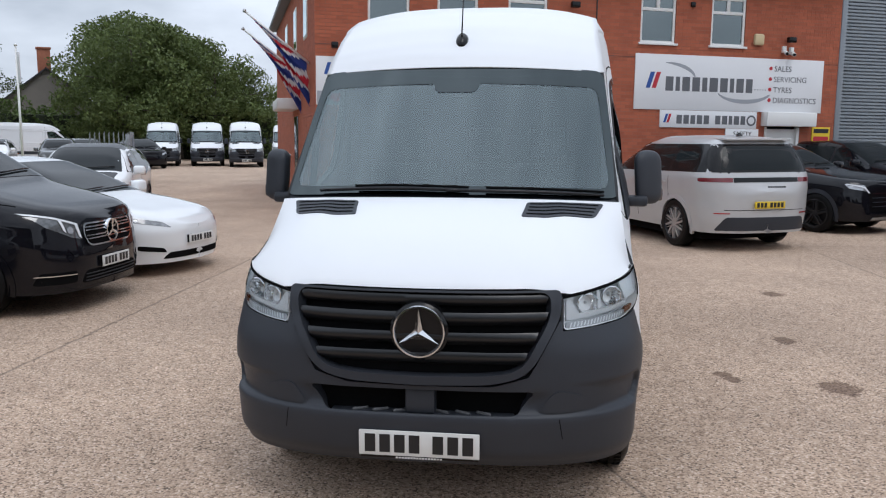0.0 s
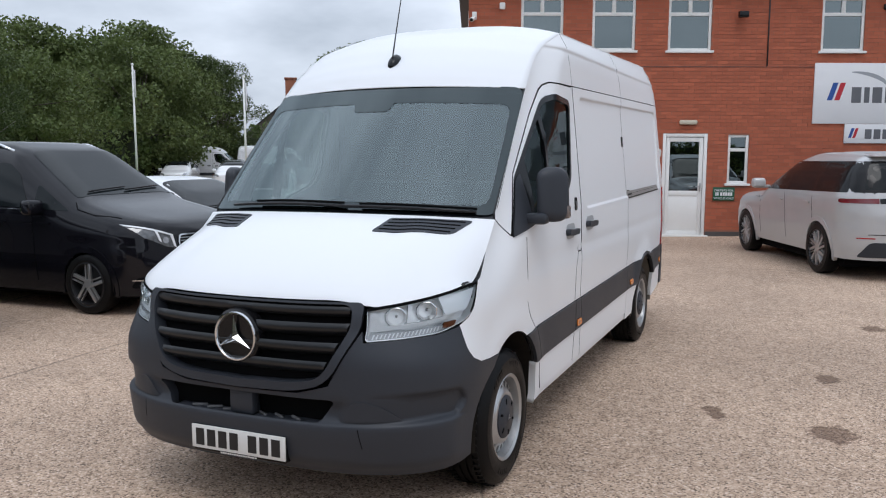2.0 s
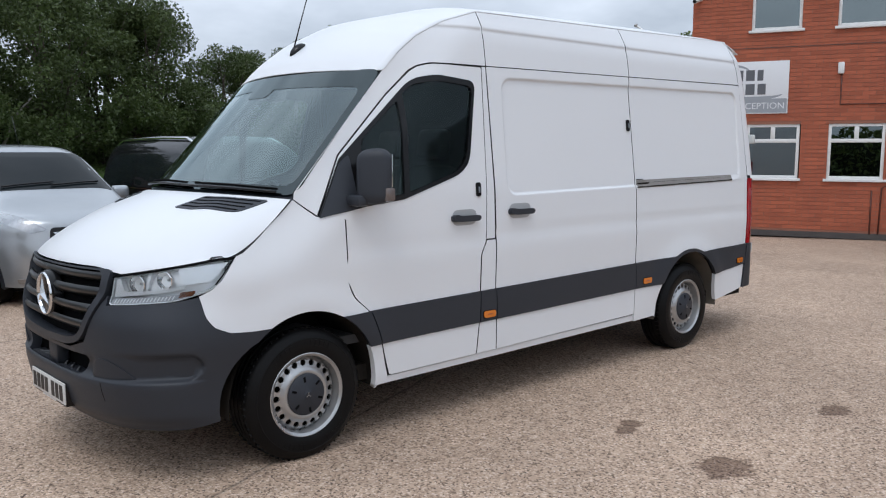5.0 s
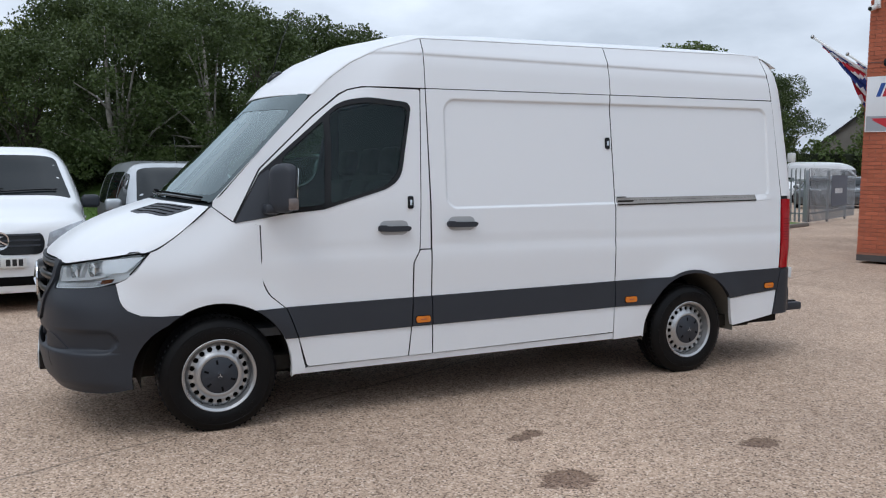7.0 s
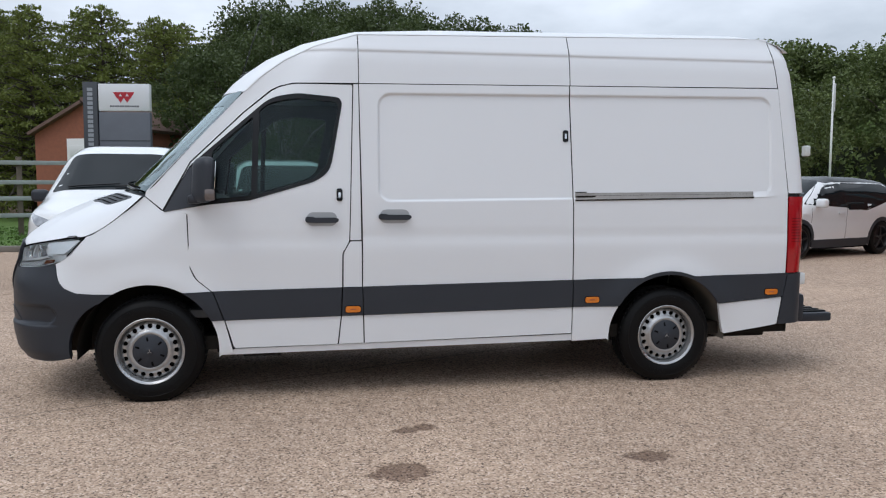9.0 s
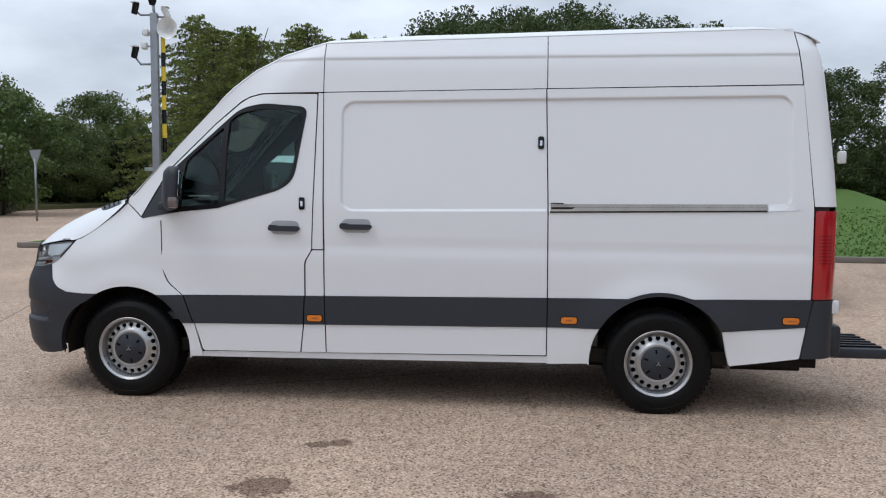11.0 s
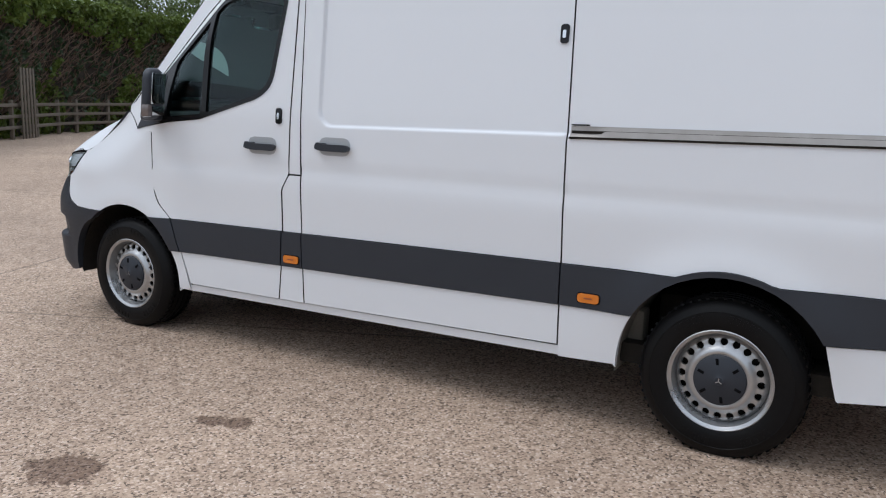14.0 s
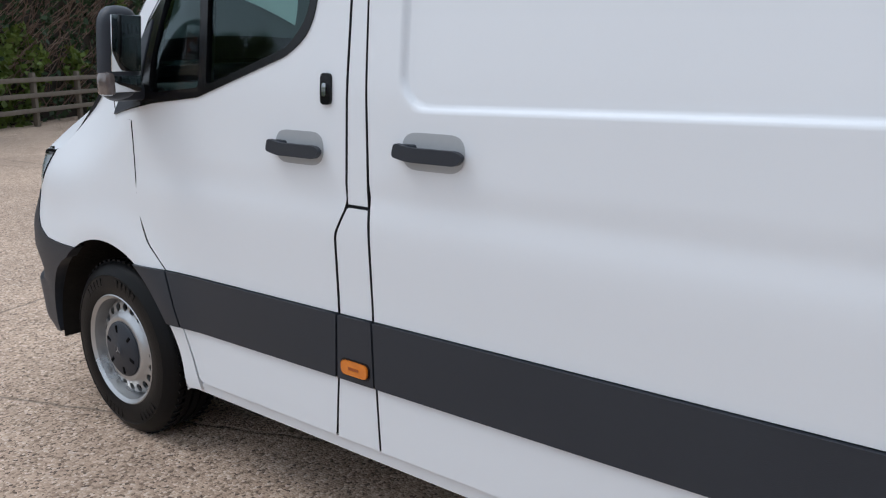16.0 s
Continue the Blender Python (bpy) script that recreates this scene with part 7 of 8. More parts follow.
def estate_extras(car, f):
    c = (0, 1.5, 0.8)
    for s in (1, -1):
        panel("dark_pillar", rpoly([(0.70, 1.19, 0.03), (3.70, 1.235, 0.04), (3.50, 1.665, 0.04), (1.48, 1.66, 0.10)]), f.side, GLOSSBLACK, car, h=0.08, off=0.003, thick=0.006, sign=s, centre=c)
    panel("black_band", rpoly([(-0.55, 1.085, 0.01), (0.55, 1.085, 0.01), (0.55, 1.155, 0.01), (-0.55, 1.155, 0.01)]), f.rear, GLOSSBLACK, car, h=0.1, off=0.006, thick=0.012, centre=c)
    panel("window_surround", rpoly([(-0.84, 1.235, 0.03), (0.84, 1.235, 0.03), (0.70, 1.665, 0.04), (-0.70, 1.665, 0.04)]), f.rear, GLOSSBLACK, car, h=0.06, off=0.002, thick=0.004, centre=c)
    panel("rear_diffuser", rpoly([(-0.78, 0.34, 0.04), (0.78, 0.34, 0.04), (0.66, 0.55, 0.06), (-0.66, 0.55, 0.06)]), f.rear, PLASTIC, car, h=0.1, off=0.006, thick=0.03, centre=c)
    panel("boot_joint", [(-0.68, 0.655), (0.68, 0.655), (0.68, 0.663), (-0.68, 0.663)], f.rear, SEAM, car, h=0.1, off=0.003, thick=0.003, centre=c)
    panel("plate_recess", rpoly([(-0.40, 0.67, 0.02), (0.40, 0.67, 0.02), (0.38, 0.82, 0.02), (-0.38, 0.82, 0.02)]), f.rear, PAINT["pale"], car, h=0.1, off=-0.008, thick=0.004, centre=c)
    bm = bmesh.new()
    bars_into(bm, -0.30, 0.0, 1.00, 1.025, [1] * 8, 0.004, f.rear(0, 1.01).y + 0.006, 0.5)
    tagged(part("badge_bars", bm, GLOSSBLACK, car, smooth=False), kind="stuff")
    box("spoiler", (-0.56, 3.40, 1.725), (0.56, 3.70, 1.755), PAINT["pale"], car, 0.012)
    lathe("roof_fin", [(0.001, 0.06), (0.03, 0.04), (0.05, 0.0)], GLOSSBLACK, car, 10, "z", Matrix.Translation((0, 3.2, 1.79)))
    for s in (1, -1):
        panel("rear_reflector", rpoly([(0.60, 0.60), (0.80, 0.60), (0.80, 0.615), (0.60, 0.615)]), f.rear, REDLENS, car, h=0.1, off=0.006, thick=0.006, sign=s, centre=c)


GRR = [[(0.72, 1.20, 0.03), (1.72, 1.22, 0.03), (1.72, 1.64, 0.05), (1.42, 1.60, 0.08)], [(1.80, 1.22, 0.03), (2.72, 1.23, 0.03), (2.72, 1.65, 0.05), (1.80, 1.65, 0.05)], [(2.80, 1.24, 0.03), (3.50, 1.27, 0.05), (3.35, 1.61, 0.06), (2.80, 1.65, 0.05)]]
make_car("estate_suv", "pale grey luxury off-roader seen with dark glass and yellow rear plate", fr2, PAINT["pale"], 0.385, GRR, ((0.80, 0.70), (0.64, 1.55)), [(-0.72, 1.275, 0.05), (0.72, 1.275, 0.05), (0.60, 1.63, 0.06), (-0.60, 1.63, 0.06)], heading(2.155, 12.176, 113) @ Matrix.Diagonal((1.0, 1.0, 0.965, 1)),
         [([(0.50, 0.86, 0.02), (0.86, 0.88, 0.02), (0.86, 0.96, 0.02), (0.52, 0.95, 0.02)], LAMP, "headlight")], None, ALLOY, 10, True, None, plate_front=None, plate_rear="y", extras=estate_extras, mirror=(0.85, 1.22), dark=lambda q: q.y > 3.30 and 1.265 < q.z < 1.640,
         tail=[([(0.56, 1.085, 0.01), (0.95, 1.09, 0.02), (0.95, 1.15, 0.02), (0.56, 1.155, 0.01)], surface("dark_tail_lens", (0.16, 0.01, 0.016), rough=0.12, coat=0.8), "tail_lamp")])

KTOP = [(-0.88, 0.84), (-0.84, 0.95), (-0.4, 1.03), (0.2, 1.10), (0.5, 1.15), (1.0, 1.43), (1.4, 1.60), (1.9, 1.655), (2.7, 1.64), (3.2, 1.56), (3.45, 1.2), (3.52, 0.9)]
fk = Form(0.88, 2.68, 0.90, 0.93, KTOP, 1.06, zs=0.24, tum=0.24, cf=0.6, cr=0.4)
fk.plate_rear_z = 0.62


def suv_front(car, f):
    c = (0, 2, 0.7)
    for s in (1, -1):
        panel("light_strip", rpoly([(0.52, 0.74), (0.60, 0.85), (0.82, 0.90), (0.82, 0.885), (0.62, 0.83), (0.55, 0.74)]), f.front, surface("drl_white", (0.7, 0.72, 0.75), rough=0.2), car, h=0.05, off=0.010, thick=0.004, sign=s, centre=c)
    for k in range(4):
        z = 0.50 + k * 0.075
        panel("grille_bar", rpoly([(-0.48, z), (0.48, z), (0.48, z + 0.012), (-0.48, z + 0.012)]), f.front, CHROME if k == 3 else PLASTIC, car, h=0.1, off=0.012, thick=0.01, centre=c)
    panel("skid_plate", rpoly([(-0.5, 0.26), (0.5, 0.26), (0.45, 0.31), (-0.45, 0.31)]), f.front, ALU, car, h=0.1, off=0.012, thick=0.01, centre=c)


GK = [[(0.60, 1.10, 0.03), (1.45, 1.12, 0.03), (1.45, 1.50, 0.05), (1.15, 1.45, 0.08)], [(1.53, 1.12, 0.03), (2.38, 1.14, 0.03), (2.38, 1.51, 0.05), (1.53, 1.51, 0.05)], [(2.45, 1.15, 0.03), (3.0, 1.20, 0.05), (2.9, 1.45, 0.06), (2.45, 1.50, 0.05)]]
make_car("compact_suv", "black compact off-roader with a wide dark grille", fk, PAINT["black"], 0.355, GK, ((0.76, 0.54), (0.62, 1.40)), None, nose_at(6.50, 11.35, -48, 0.88),
         [([(0.54, 0.76, 0.02), (0.82, 0.82, 0.02), (0.84, 0.90, 0.02), (0.60, 0.88, 0.02)], LAMP, "headlight")], [([(-0.52, 0.42, 0.06), (0.52, 0.42, 0.06), (0.56, 0.78, 0.05), (-0.56, 0.78, 0.05)], GLOSSBLACK, 0.005)],
         DARKALLOY, 5, True, PLASTIC, extras=suv_front, mirror=(0.7, 1.1), plate_front=None)
TL = [([(0.45, 0.92, 0.03), (0.86, 0.90, 0.03), (0.86, 1.06, 0.03), (0.50, 1.04, 0.03)], REDLENS, "tail_lamp")]
make_car("family_suv", "dark red off-roader with red tail lamps", fk, PAINT["red"], 0.355, GK, ((0.76, 0.54), (0.62, 1.40)), [(-0.6, 1.12, 0.05), (0.6, 1.12, 0.05), (0.52, 1.45, 0.08), (-0.52, 1.45, 0.08)], heading(9.15, 12.4, 70), (), None,
         ALLOY, 5, True, PLASTIC, plate_front=None, plate_rear="y", mirror=(0.7, 1.1), tail=TL)
make_car("hatchback_car", "black hatchback parked by the workshop", fk, PAINT["black"], 0.345, GK, ((0.76, 0.54), (0.62, 1.40)), None, nose_at(8.7, 13.9, -60, 0.88), [([(0.54, 0.76, 0.02), (0.82, 0.82, 0.02), (0.84, 0.90, 0.02), (0.60, 0.88, 0.02)], LAMP, "headlight")], None, ALLOY, 5, False, None, mirror=(0.7, 1.1), plate_front=None)

# cars and vans further off
far = []
for col, lab in (("white", "white"), ("grey", "grey"), ("black", "black")):
    far.append(make_car("parked_car", lab + " hatchback in the far car park row", fi if col == "white" else fk, PAINT[col], 0.33, GK, ((0.72, 0.5), (0.58, 1.3)), None, heading(-40 - len(far) * 3, 45, -60), [([(0.50, 0.72, 0.02), (0.80, 0.80, 0.02), (0.80, 0.90, 0.02), (0.55, 0.85, 0.02)], LAMP, "headlight")], None, ALLOY, 5, False, None, plate_front=None, group="cars in the far car park"))

for k, (x, y, d) in enumerate(((-32.3, 34.7, -60), (-29.6, 36.6, -55), (-35.0, 36.2, -60), (-26.5, 32.5, -62), (-24.0, 34.2, -60), (-37.5, 31.0, -40), (-33.8, 27.5, -40), (-35.6, 29.2, -40), (-21.4, 38.4, -48), (-31.9, 40.4, -60), (-23.6, 36.6, -48))):
    copy_thing(far[k % 3], heading(x, y, d))

# more white panel vans at the far end of the yard
for x, y, d in ((-22.6, 42.5, -66), (-20.0, 43.0, -67), (-17.1, 41.7, -68), (-17.6, 50.5, -72), (-32.2, 48.3, 33), (-34.9, 43.6, 33)):
    o = copy_thing(van, heading(x, y, d))
    o["label"] = "white high-roof panel van parked in the far row"
    tagged(o, group="vans in the far row")

# ---- surroundings ----
GRASS = surface("mown_grass", (0.060, 0.125, 0.016), (0.095, 0.165, 0.028), 1.2, 0.9, bump=0.6, bscale=70)
KERB = surface("concrete_kerb", (0.24, 0.22, 0.19), (0.17, 0.155, 0.14), 3, 0.9, bump=0.3, bscale=60)
BARK = surface("bark", (0.085, 0.07, 0.055), (0.05, 0.042, 0.034), 5, 0.95, bump=0.6, bscale=40)
TIMBER = surface("weathered_timber", (0.16, 0.13, 0.10), (0.11, 0.09, 0.07), 6, 0.9, bump=0.3, bscale=60)
GALV = surface("galvanised_steel", (0.30, 0.32, 0.34), (0.24, 0.25, 0.27), 6, 0.5, metal=0.5)
TWIG = surface("dead_twigs", (0.26, 0.175, 0.13), (0.13, 0.085, 0.064), 6, 0.95)


def leaf_material(name, c1, c2):
    m = surface(name, c1, c2, 0.9, 0.55, rand=0.22, spec=0.3)
    n, l = m.node_tree.nodes, m.node_tree.links
    b = n["Principled BSDF"]
    tr, mx = n.new("ShaderNodeBsdfTranslucent"), n.new("ShaderNodeMixShader")
    mx.inputs[0].default_value = 0.25
    l.new(b.inputs["Base Color"].links[0].from_socket, tr.inputs["Color"])
    l.new(b.outputs[0], mx.inputs[1])
    l.new(tr.outputs[0], mx.inputs[2])
    l.new(mx.outputs[0], n["Material Output"].inputs["Surface"])
    return m


LEAF = leaf_material("tree_leaves", (0.072, 0.104, 0.032), (0.130, 0.165, 0.052))
# Darker copy of tree_leaves, with the shade put into its colour.
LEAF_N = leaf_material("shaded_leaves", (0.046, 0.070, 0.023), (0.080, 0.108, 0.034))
LEAF_B = leaf_material("bright_leaves", (0.084, 0.130, 0.038), (0.12, 0.17, 0.052))
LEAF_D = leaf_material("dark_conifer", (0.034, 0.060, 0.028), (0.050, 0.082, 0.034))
LEAF_Y = leaf_material("yellow_green_conifer", (0.085, 0.125, 0.022), (0.13, 0.17, 0.035))
LEAF_O = leaf_material("olive_conifer", (0.115, 0.145, 0.030), (0.17, 0.20, 0.048))
rng = np.random.default_rng(5)


def leaf_mesh(name, c, size, material, droop=0.0):
    """Small pointed leaves at the places c."""
    n = len(c)
    d = rng.normal(size=(n, 3))
    d[:, 2] -= droop
    d /= np.linalg.norm(d, axis=1)[:, None]
    e = np.cross(d, rng.normal(size=(n, 3)))
    e /= np.linalg.norm(e, axis=1)[:, None] + 1e-9
    s = size * rng.uniform(0.6, 1.35, (n, 1))
    v = np.stack([c - d * s, c + e * s * 0.55, c + d * s, c - e * s * 0.55], 1).reshape(-1, 3)
    me = bpy.data.meshes.new(name)
    me.vertices.add(4 * n)
    me.vertices.foreach_set("co", v.astype(np.float32).ravel())
    me.loops.add(4 * n)
    me.loops.foreach_set("vertex_index", np.arange(4 * n, dtype=np.int32))
    me.polygons.add(n)
    me.polygons.foreach_set("loop_start", np.arange(0, 4 * n, 4, dtype=np.int32))
    me.update(calc_edges=True)
    me.materials.append(material)
    return me


def make_tree(label, h, w, n, leaf, size, base=0.25, seed=1, bark=BARK, clumps=46):
    """Tapered trunk, forked limbs, and a crown of leaf clumps with gaps."""
    r = np.random.default_rng(seed)
    t = thing("tree", label, "tree")
    bm = bmesh.new()
    tube_into(bm, [(0, 0, 0), (0.05, 0.02, h * 0.2), (r.normal() * 0.15, r.normal() * 0.15, h * 0.5), (r.normal() * 0.3, r.normal() * 0.3, h * 0.85)], 0.022 * h + 0.04, 9, 0.03)
    cs = []
    for k in range(clumps):
        u = r.uniform(0, 1)
        size_k = r.uniform(0.075, 0.145) * w
        z = h * base + (h * 0.98 - size_k * 0.85 - h * base) * u
        rad = w * 0.5 * math.sin(math.pi * min(0.97, 0.16 + 0.78 * u)) ** 0.75 * r.uniform(0.35, 1.05)
        a = r.uniform(0, math.tau)
        cs.append((rad * math.cos(a), rad * math.sin(a), z, size_k))
    for x, y, z, s in cs[:18]:
        st = h * r.uniform(0.15, 0.5)
        tube_into(bm, [(0.03, 0.02, st), (x * 0.45, y * 0.45, st + (z - st) * 0.6), (x, y, z)], 0.012 * h * 0.6, 6, 0.012)
    part("trunk", bm, bark, t)
    pts = []
    for x, y, z, s in cs:
        k = n // clumps
        q = r.normal(size=(k, 3))
        q /= np.linalg.norm(q, axis=1)[:, None]
        q *= (r.uniform(0.12, 1.0, (k, 1)) ** 0.4) * s * r.uniform(0.8, 1.12, (k, 1))
        q[:, 2] *= 0.75
        pts.append(q + (x, y, z))
    ob = tagged(new("crown", leaf_mesh("crown", np.concatenate(pts), size, leaf)), kind="stuff")
    ob.parent = t
    return t


def make_conifer(label, h, w, n, leaf, seed):
    """A pointed leader, tiers of limbs that droop, and sprays of needles along them."""
    r = np.random.default_rng(seed)
    t = thing("tree", label, "tree")
    bm = bmesh.new()
    tube_into(bm, [(0, 0, 0), (0.04, 0.03, h * 0.45), (-0.03, 0.05, h * 0.99)], 0.018 * h, 9, 0.015)
    sprays, limbs = [], 190
    for k in range(limbs):
        u = (k + r.uniform(0, 1)) / limbs
        z = h * (0.06 + 0.92 * u)
        ln = w * 0.5 * (1 - u) ** 0.5 * r.uniform(0.5, 1.15) + 0.12
        a = k * 2.39996 + r.normal() * 0.25
        tip = Vector((math.cos(a) * ln, math.sin(a) * ln, z + ln * r.uniform(-0.20, 0.18)))
        mid = Vector((math.cos(a) * ln * 0.5, math.sin(a) * ln * 0.5, z + ln * 0.12))
        tube_into(bm, [(0, 0, z), mid, tip], 0.010 + 0.012 * ln, 5, 0.005, False)
        m = max(12, int(n * (ln + 0.25) / (limbs * w * 0.33)))
        f = r.uniform(0.10, 1.06, (m, 1)) ** 0.8
        c = np.array(mid) * (2 * f * (1 - f)) * 2 * 0.5 + np.array(tip) * f * f + np.array((0, 0, z)) * (1 - f) ** 2
        wide = (0.10 + 0.22 * ln * (1.1 - f)) * r.normal(size=(m, 1)) * 0.55
        c = c + wide * np.array((-math.sin(a), math.cos(a), 0)) + r.normal(size=(m, 3)) * (0.06, 0.06, 0.05)
        c[:, 2] -= np.abs(wide[:, 0]) * 0.35
        sprays.append(c)
    part("trunk", bm, BARK, t)
    ob = tagged(new("crown", leaf_mesh("crown", np.concatenate(sprays), 0.085, leaf, 0.3)), kind="stuff")
    ob.parent = t
    return t


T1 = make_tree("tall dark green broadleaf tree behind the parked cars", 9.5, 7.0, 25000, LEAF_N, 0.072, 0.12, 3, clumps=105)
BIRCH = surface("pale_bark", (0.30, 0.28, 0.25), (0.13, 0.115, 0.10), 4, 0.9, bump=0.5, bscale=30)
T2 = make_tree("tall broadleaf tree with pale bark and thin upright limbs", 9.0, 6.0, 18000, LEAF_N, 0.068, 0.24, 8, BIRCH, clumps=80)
T3 = make_tree("spreading mature green tree", 10.5, 10.0, 22000, LEAF, 0.120, 0.16, 12, clumps=120)
T4 = make_tree("rounded bright green tree", 6.0, 6.0, 12000, LEAF_B, 0.10, 0.10, 20, clumps=80)
T5 = make_conifer("olive green conifer tree with drooping sprays", 11.5, 9.6, 26000, LEAF_O, 27)
first = {}


def plant(tr, x, y, s=1.0, rot=0.0, sz=None):
    m = pose(x, y, 0, 0, 0, rot) @ Matrix.Diagonal((s, s, sz or s, 1))
    if tr not in first:
        first[tr] = 1
        tr.matrix_world = m
        return
    o = copy_thing(tr, pose(x, y, 0, 0, 0, rot))
    o.scale = (s, s, sz or s)


# kinds of tree, row by row: place and size
GROVES = {}
GROVES['T1'] = [(30.0, -12.0, 0.64), (-20.8, 8.3, 0.72), (-19.8, -1.4, 0.61), (-19.7, 1.7, 0.72), (-19.2, 5.1, 0.72), (-20.8, 6.9, 0.75), (-22.2, 9.3, 0.72), (-23.5, -0.0, 0.85), (-23.6, 2.3, 0.86), (-23.6, 4.7, 0.87), (-22.1, 11.9, 0.60)]
GROVES['T2'] = [(-38.0, 46.2, 1.05), (-39.5, 45.0, 1.10), (-40.9, 46.1, 1.06), (-40.9, 47.6, 1.11), (-23.7, 13.5, 0.65), (-24.5, 15.9, 0.70), (-17.8, 0.8, 0.72), (-17.5, 3.2, 0.72)]
GROVES['T3'] = [(20.0, -24.0, 0.60), (-31.2, 53.4, 0.72), (-30.2, 54.1, 1.06), (-28.4, 57.2, 1.01), (-26.0, 58.3, 0.90), (-24.6, 61.0, 0.70), (-41.6, 37.2, 0.99), (-41.4, 40.3, 1.13), (-40.0, 44.6, 0.85), (-33.6, 66.0, 1.10), (-35.8, 64.3, 1.22), (-34.4, 26.6, 0.72), (-38.4, 39.1, 0.92), (-43.8, 32.7, 1.08), (-36.3, 36.0, 0.93), (-33.4, 23.7, 0.78), (-42.3, -31.9, 0.88), (-45.3, -31.1, 0.59), (-46.4, -25.5, 0.74), (-32.2, -28.5, 0.88), (-35.2, -28.0, 0.81), (-36.7, -22.1, 0.51), (-24.7, -29.1, 0.71), (-31.1, -26.8, 0.80)]
GROVES['T4'] = [(-26.7, -19.3, 0.94)]
GROVES['T5'] = [(-23.4, -3.2, 0.60), (-23.9, -7.6, 0.64), (-24.6, -5.4, 0.66), (-25.4, -9.4, 0.66), (-27.0, -1.6, 0.62), (-26.0, -3.9, 0.65), (-35.2, -14.0, 0.88), (-36.2, -11.5, 0.82), (-31.0, -10.8, 0.74), (-28.0, -6.8, 0.70), (-28.4, -3.2, 0.67)]
for kind, tr in (("T1", T1), ("T2", T2), ("T3", T3), ("T4", T4), ("T5", T5)):
    for i, (x, y, s) in enumerate(GROVES[kind]):
        plant(tr, x, y, s, i * 67 + len(kind))


def leaf_bank(name, label, cat, line, height, depth, n, leaf, size, inner=None, seed=4, lumps=0.35):
    """A bank of leaves along a line on the ground."""
    r = np.random.default_rng(seed)
    pts = np.array(line, float)
    seg = np.hypot(*np.diff(pts, axis=0).T)
    cum = np.concatenate([[0], np.cumsum(seg)])
    u = r.uniform(0, cum[-1], n)
    px, py = np.interp(u, cum, pts[:, 0]), np.interp(u, cum, pts[:, 1])
    i = np.clip(np.searchsorted(cum, u) - 1, 0, len(seg) - 1)
    nx, ny = -np.diff(pts[:, 1])[i] / seg[i], np.diff(pts[:, 0])[i] / seg[i]
    top = height * (1 + lumps * 0.3 * np.sin(u * 1.7 + 1) + lumps * 0.25 * np.sin(u * 3.9) + lumps * 0.2 * np.sin(u * 0.6))
    z = top * r.uniform(0.0, 1.0, n) ** 0.75
    surf = depth * 0.5 * np.sqrt(np.clip(1 - (z / top) ** 4, 0.02, 1)) * (1 + 0.18 * np.sin(u * 5 + z * 4))
    o = np.where(r.uniform(size=n) < 0.8, np.sign(r.normal(size=n)) * surf * r.uniform(0.82, 1.05, n), surf * r.uniform(-1, 1, n))
    c = np.stack([px + nx * o, py + ny * o, z + 0.02], 1)
    t = thing(name, label, cat)
    ob = tagged(new("foliage", leaf_mesh("foliage", c, size, leaf)), kind="stuff")
    ob.parent = t
    # Added near-black boxes stand for the shade deep inside the leaves.
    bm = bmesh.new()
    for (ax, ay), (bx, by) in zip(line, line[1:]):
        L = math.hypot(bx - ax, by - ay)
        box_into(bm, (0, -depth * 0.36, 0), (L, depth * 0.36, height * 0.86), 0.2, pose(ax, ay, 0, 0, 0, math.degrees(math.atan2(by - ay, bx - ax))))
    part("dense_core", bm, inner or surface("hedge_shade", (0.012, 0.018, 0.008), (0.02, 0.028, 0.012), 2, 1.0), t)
    return t


leaf_bank("hedge", "broad overgrown green hedge bank along the car park", "hedge", [(-39, 22), (-36.5, 27), (-35, 33), (-38, 38), (-42, 44), (-37, 56), (-22, 61)], 3.9, 2.6, 26000, LEAF_B, 0.15)
leaf_bank("hedge", "tall green hedge along the far side of the yard", "hedge", [(6.5, -14.5), (16.0, -15.5), (24.5, -9.0), (29.5, 4.0), (29.0, 14.0)], 2.6, 2.0, 16000, LEAF, 0.14)
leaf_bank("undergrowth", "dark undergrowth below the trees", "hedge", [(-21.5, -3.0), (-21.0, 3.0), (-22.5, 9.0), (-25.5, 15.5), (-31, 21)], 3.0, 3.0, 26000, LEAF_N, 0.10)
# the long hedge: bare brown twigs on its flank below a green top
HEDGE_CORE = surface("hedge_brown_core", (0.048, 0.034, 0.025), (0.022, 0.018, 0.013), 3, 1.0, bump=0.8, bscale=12)


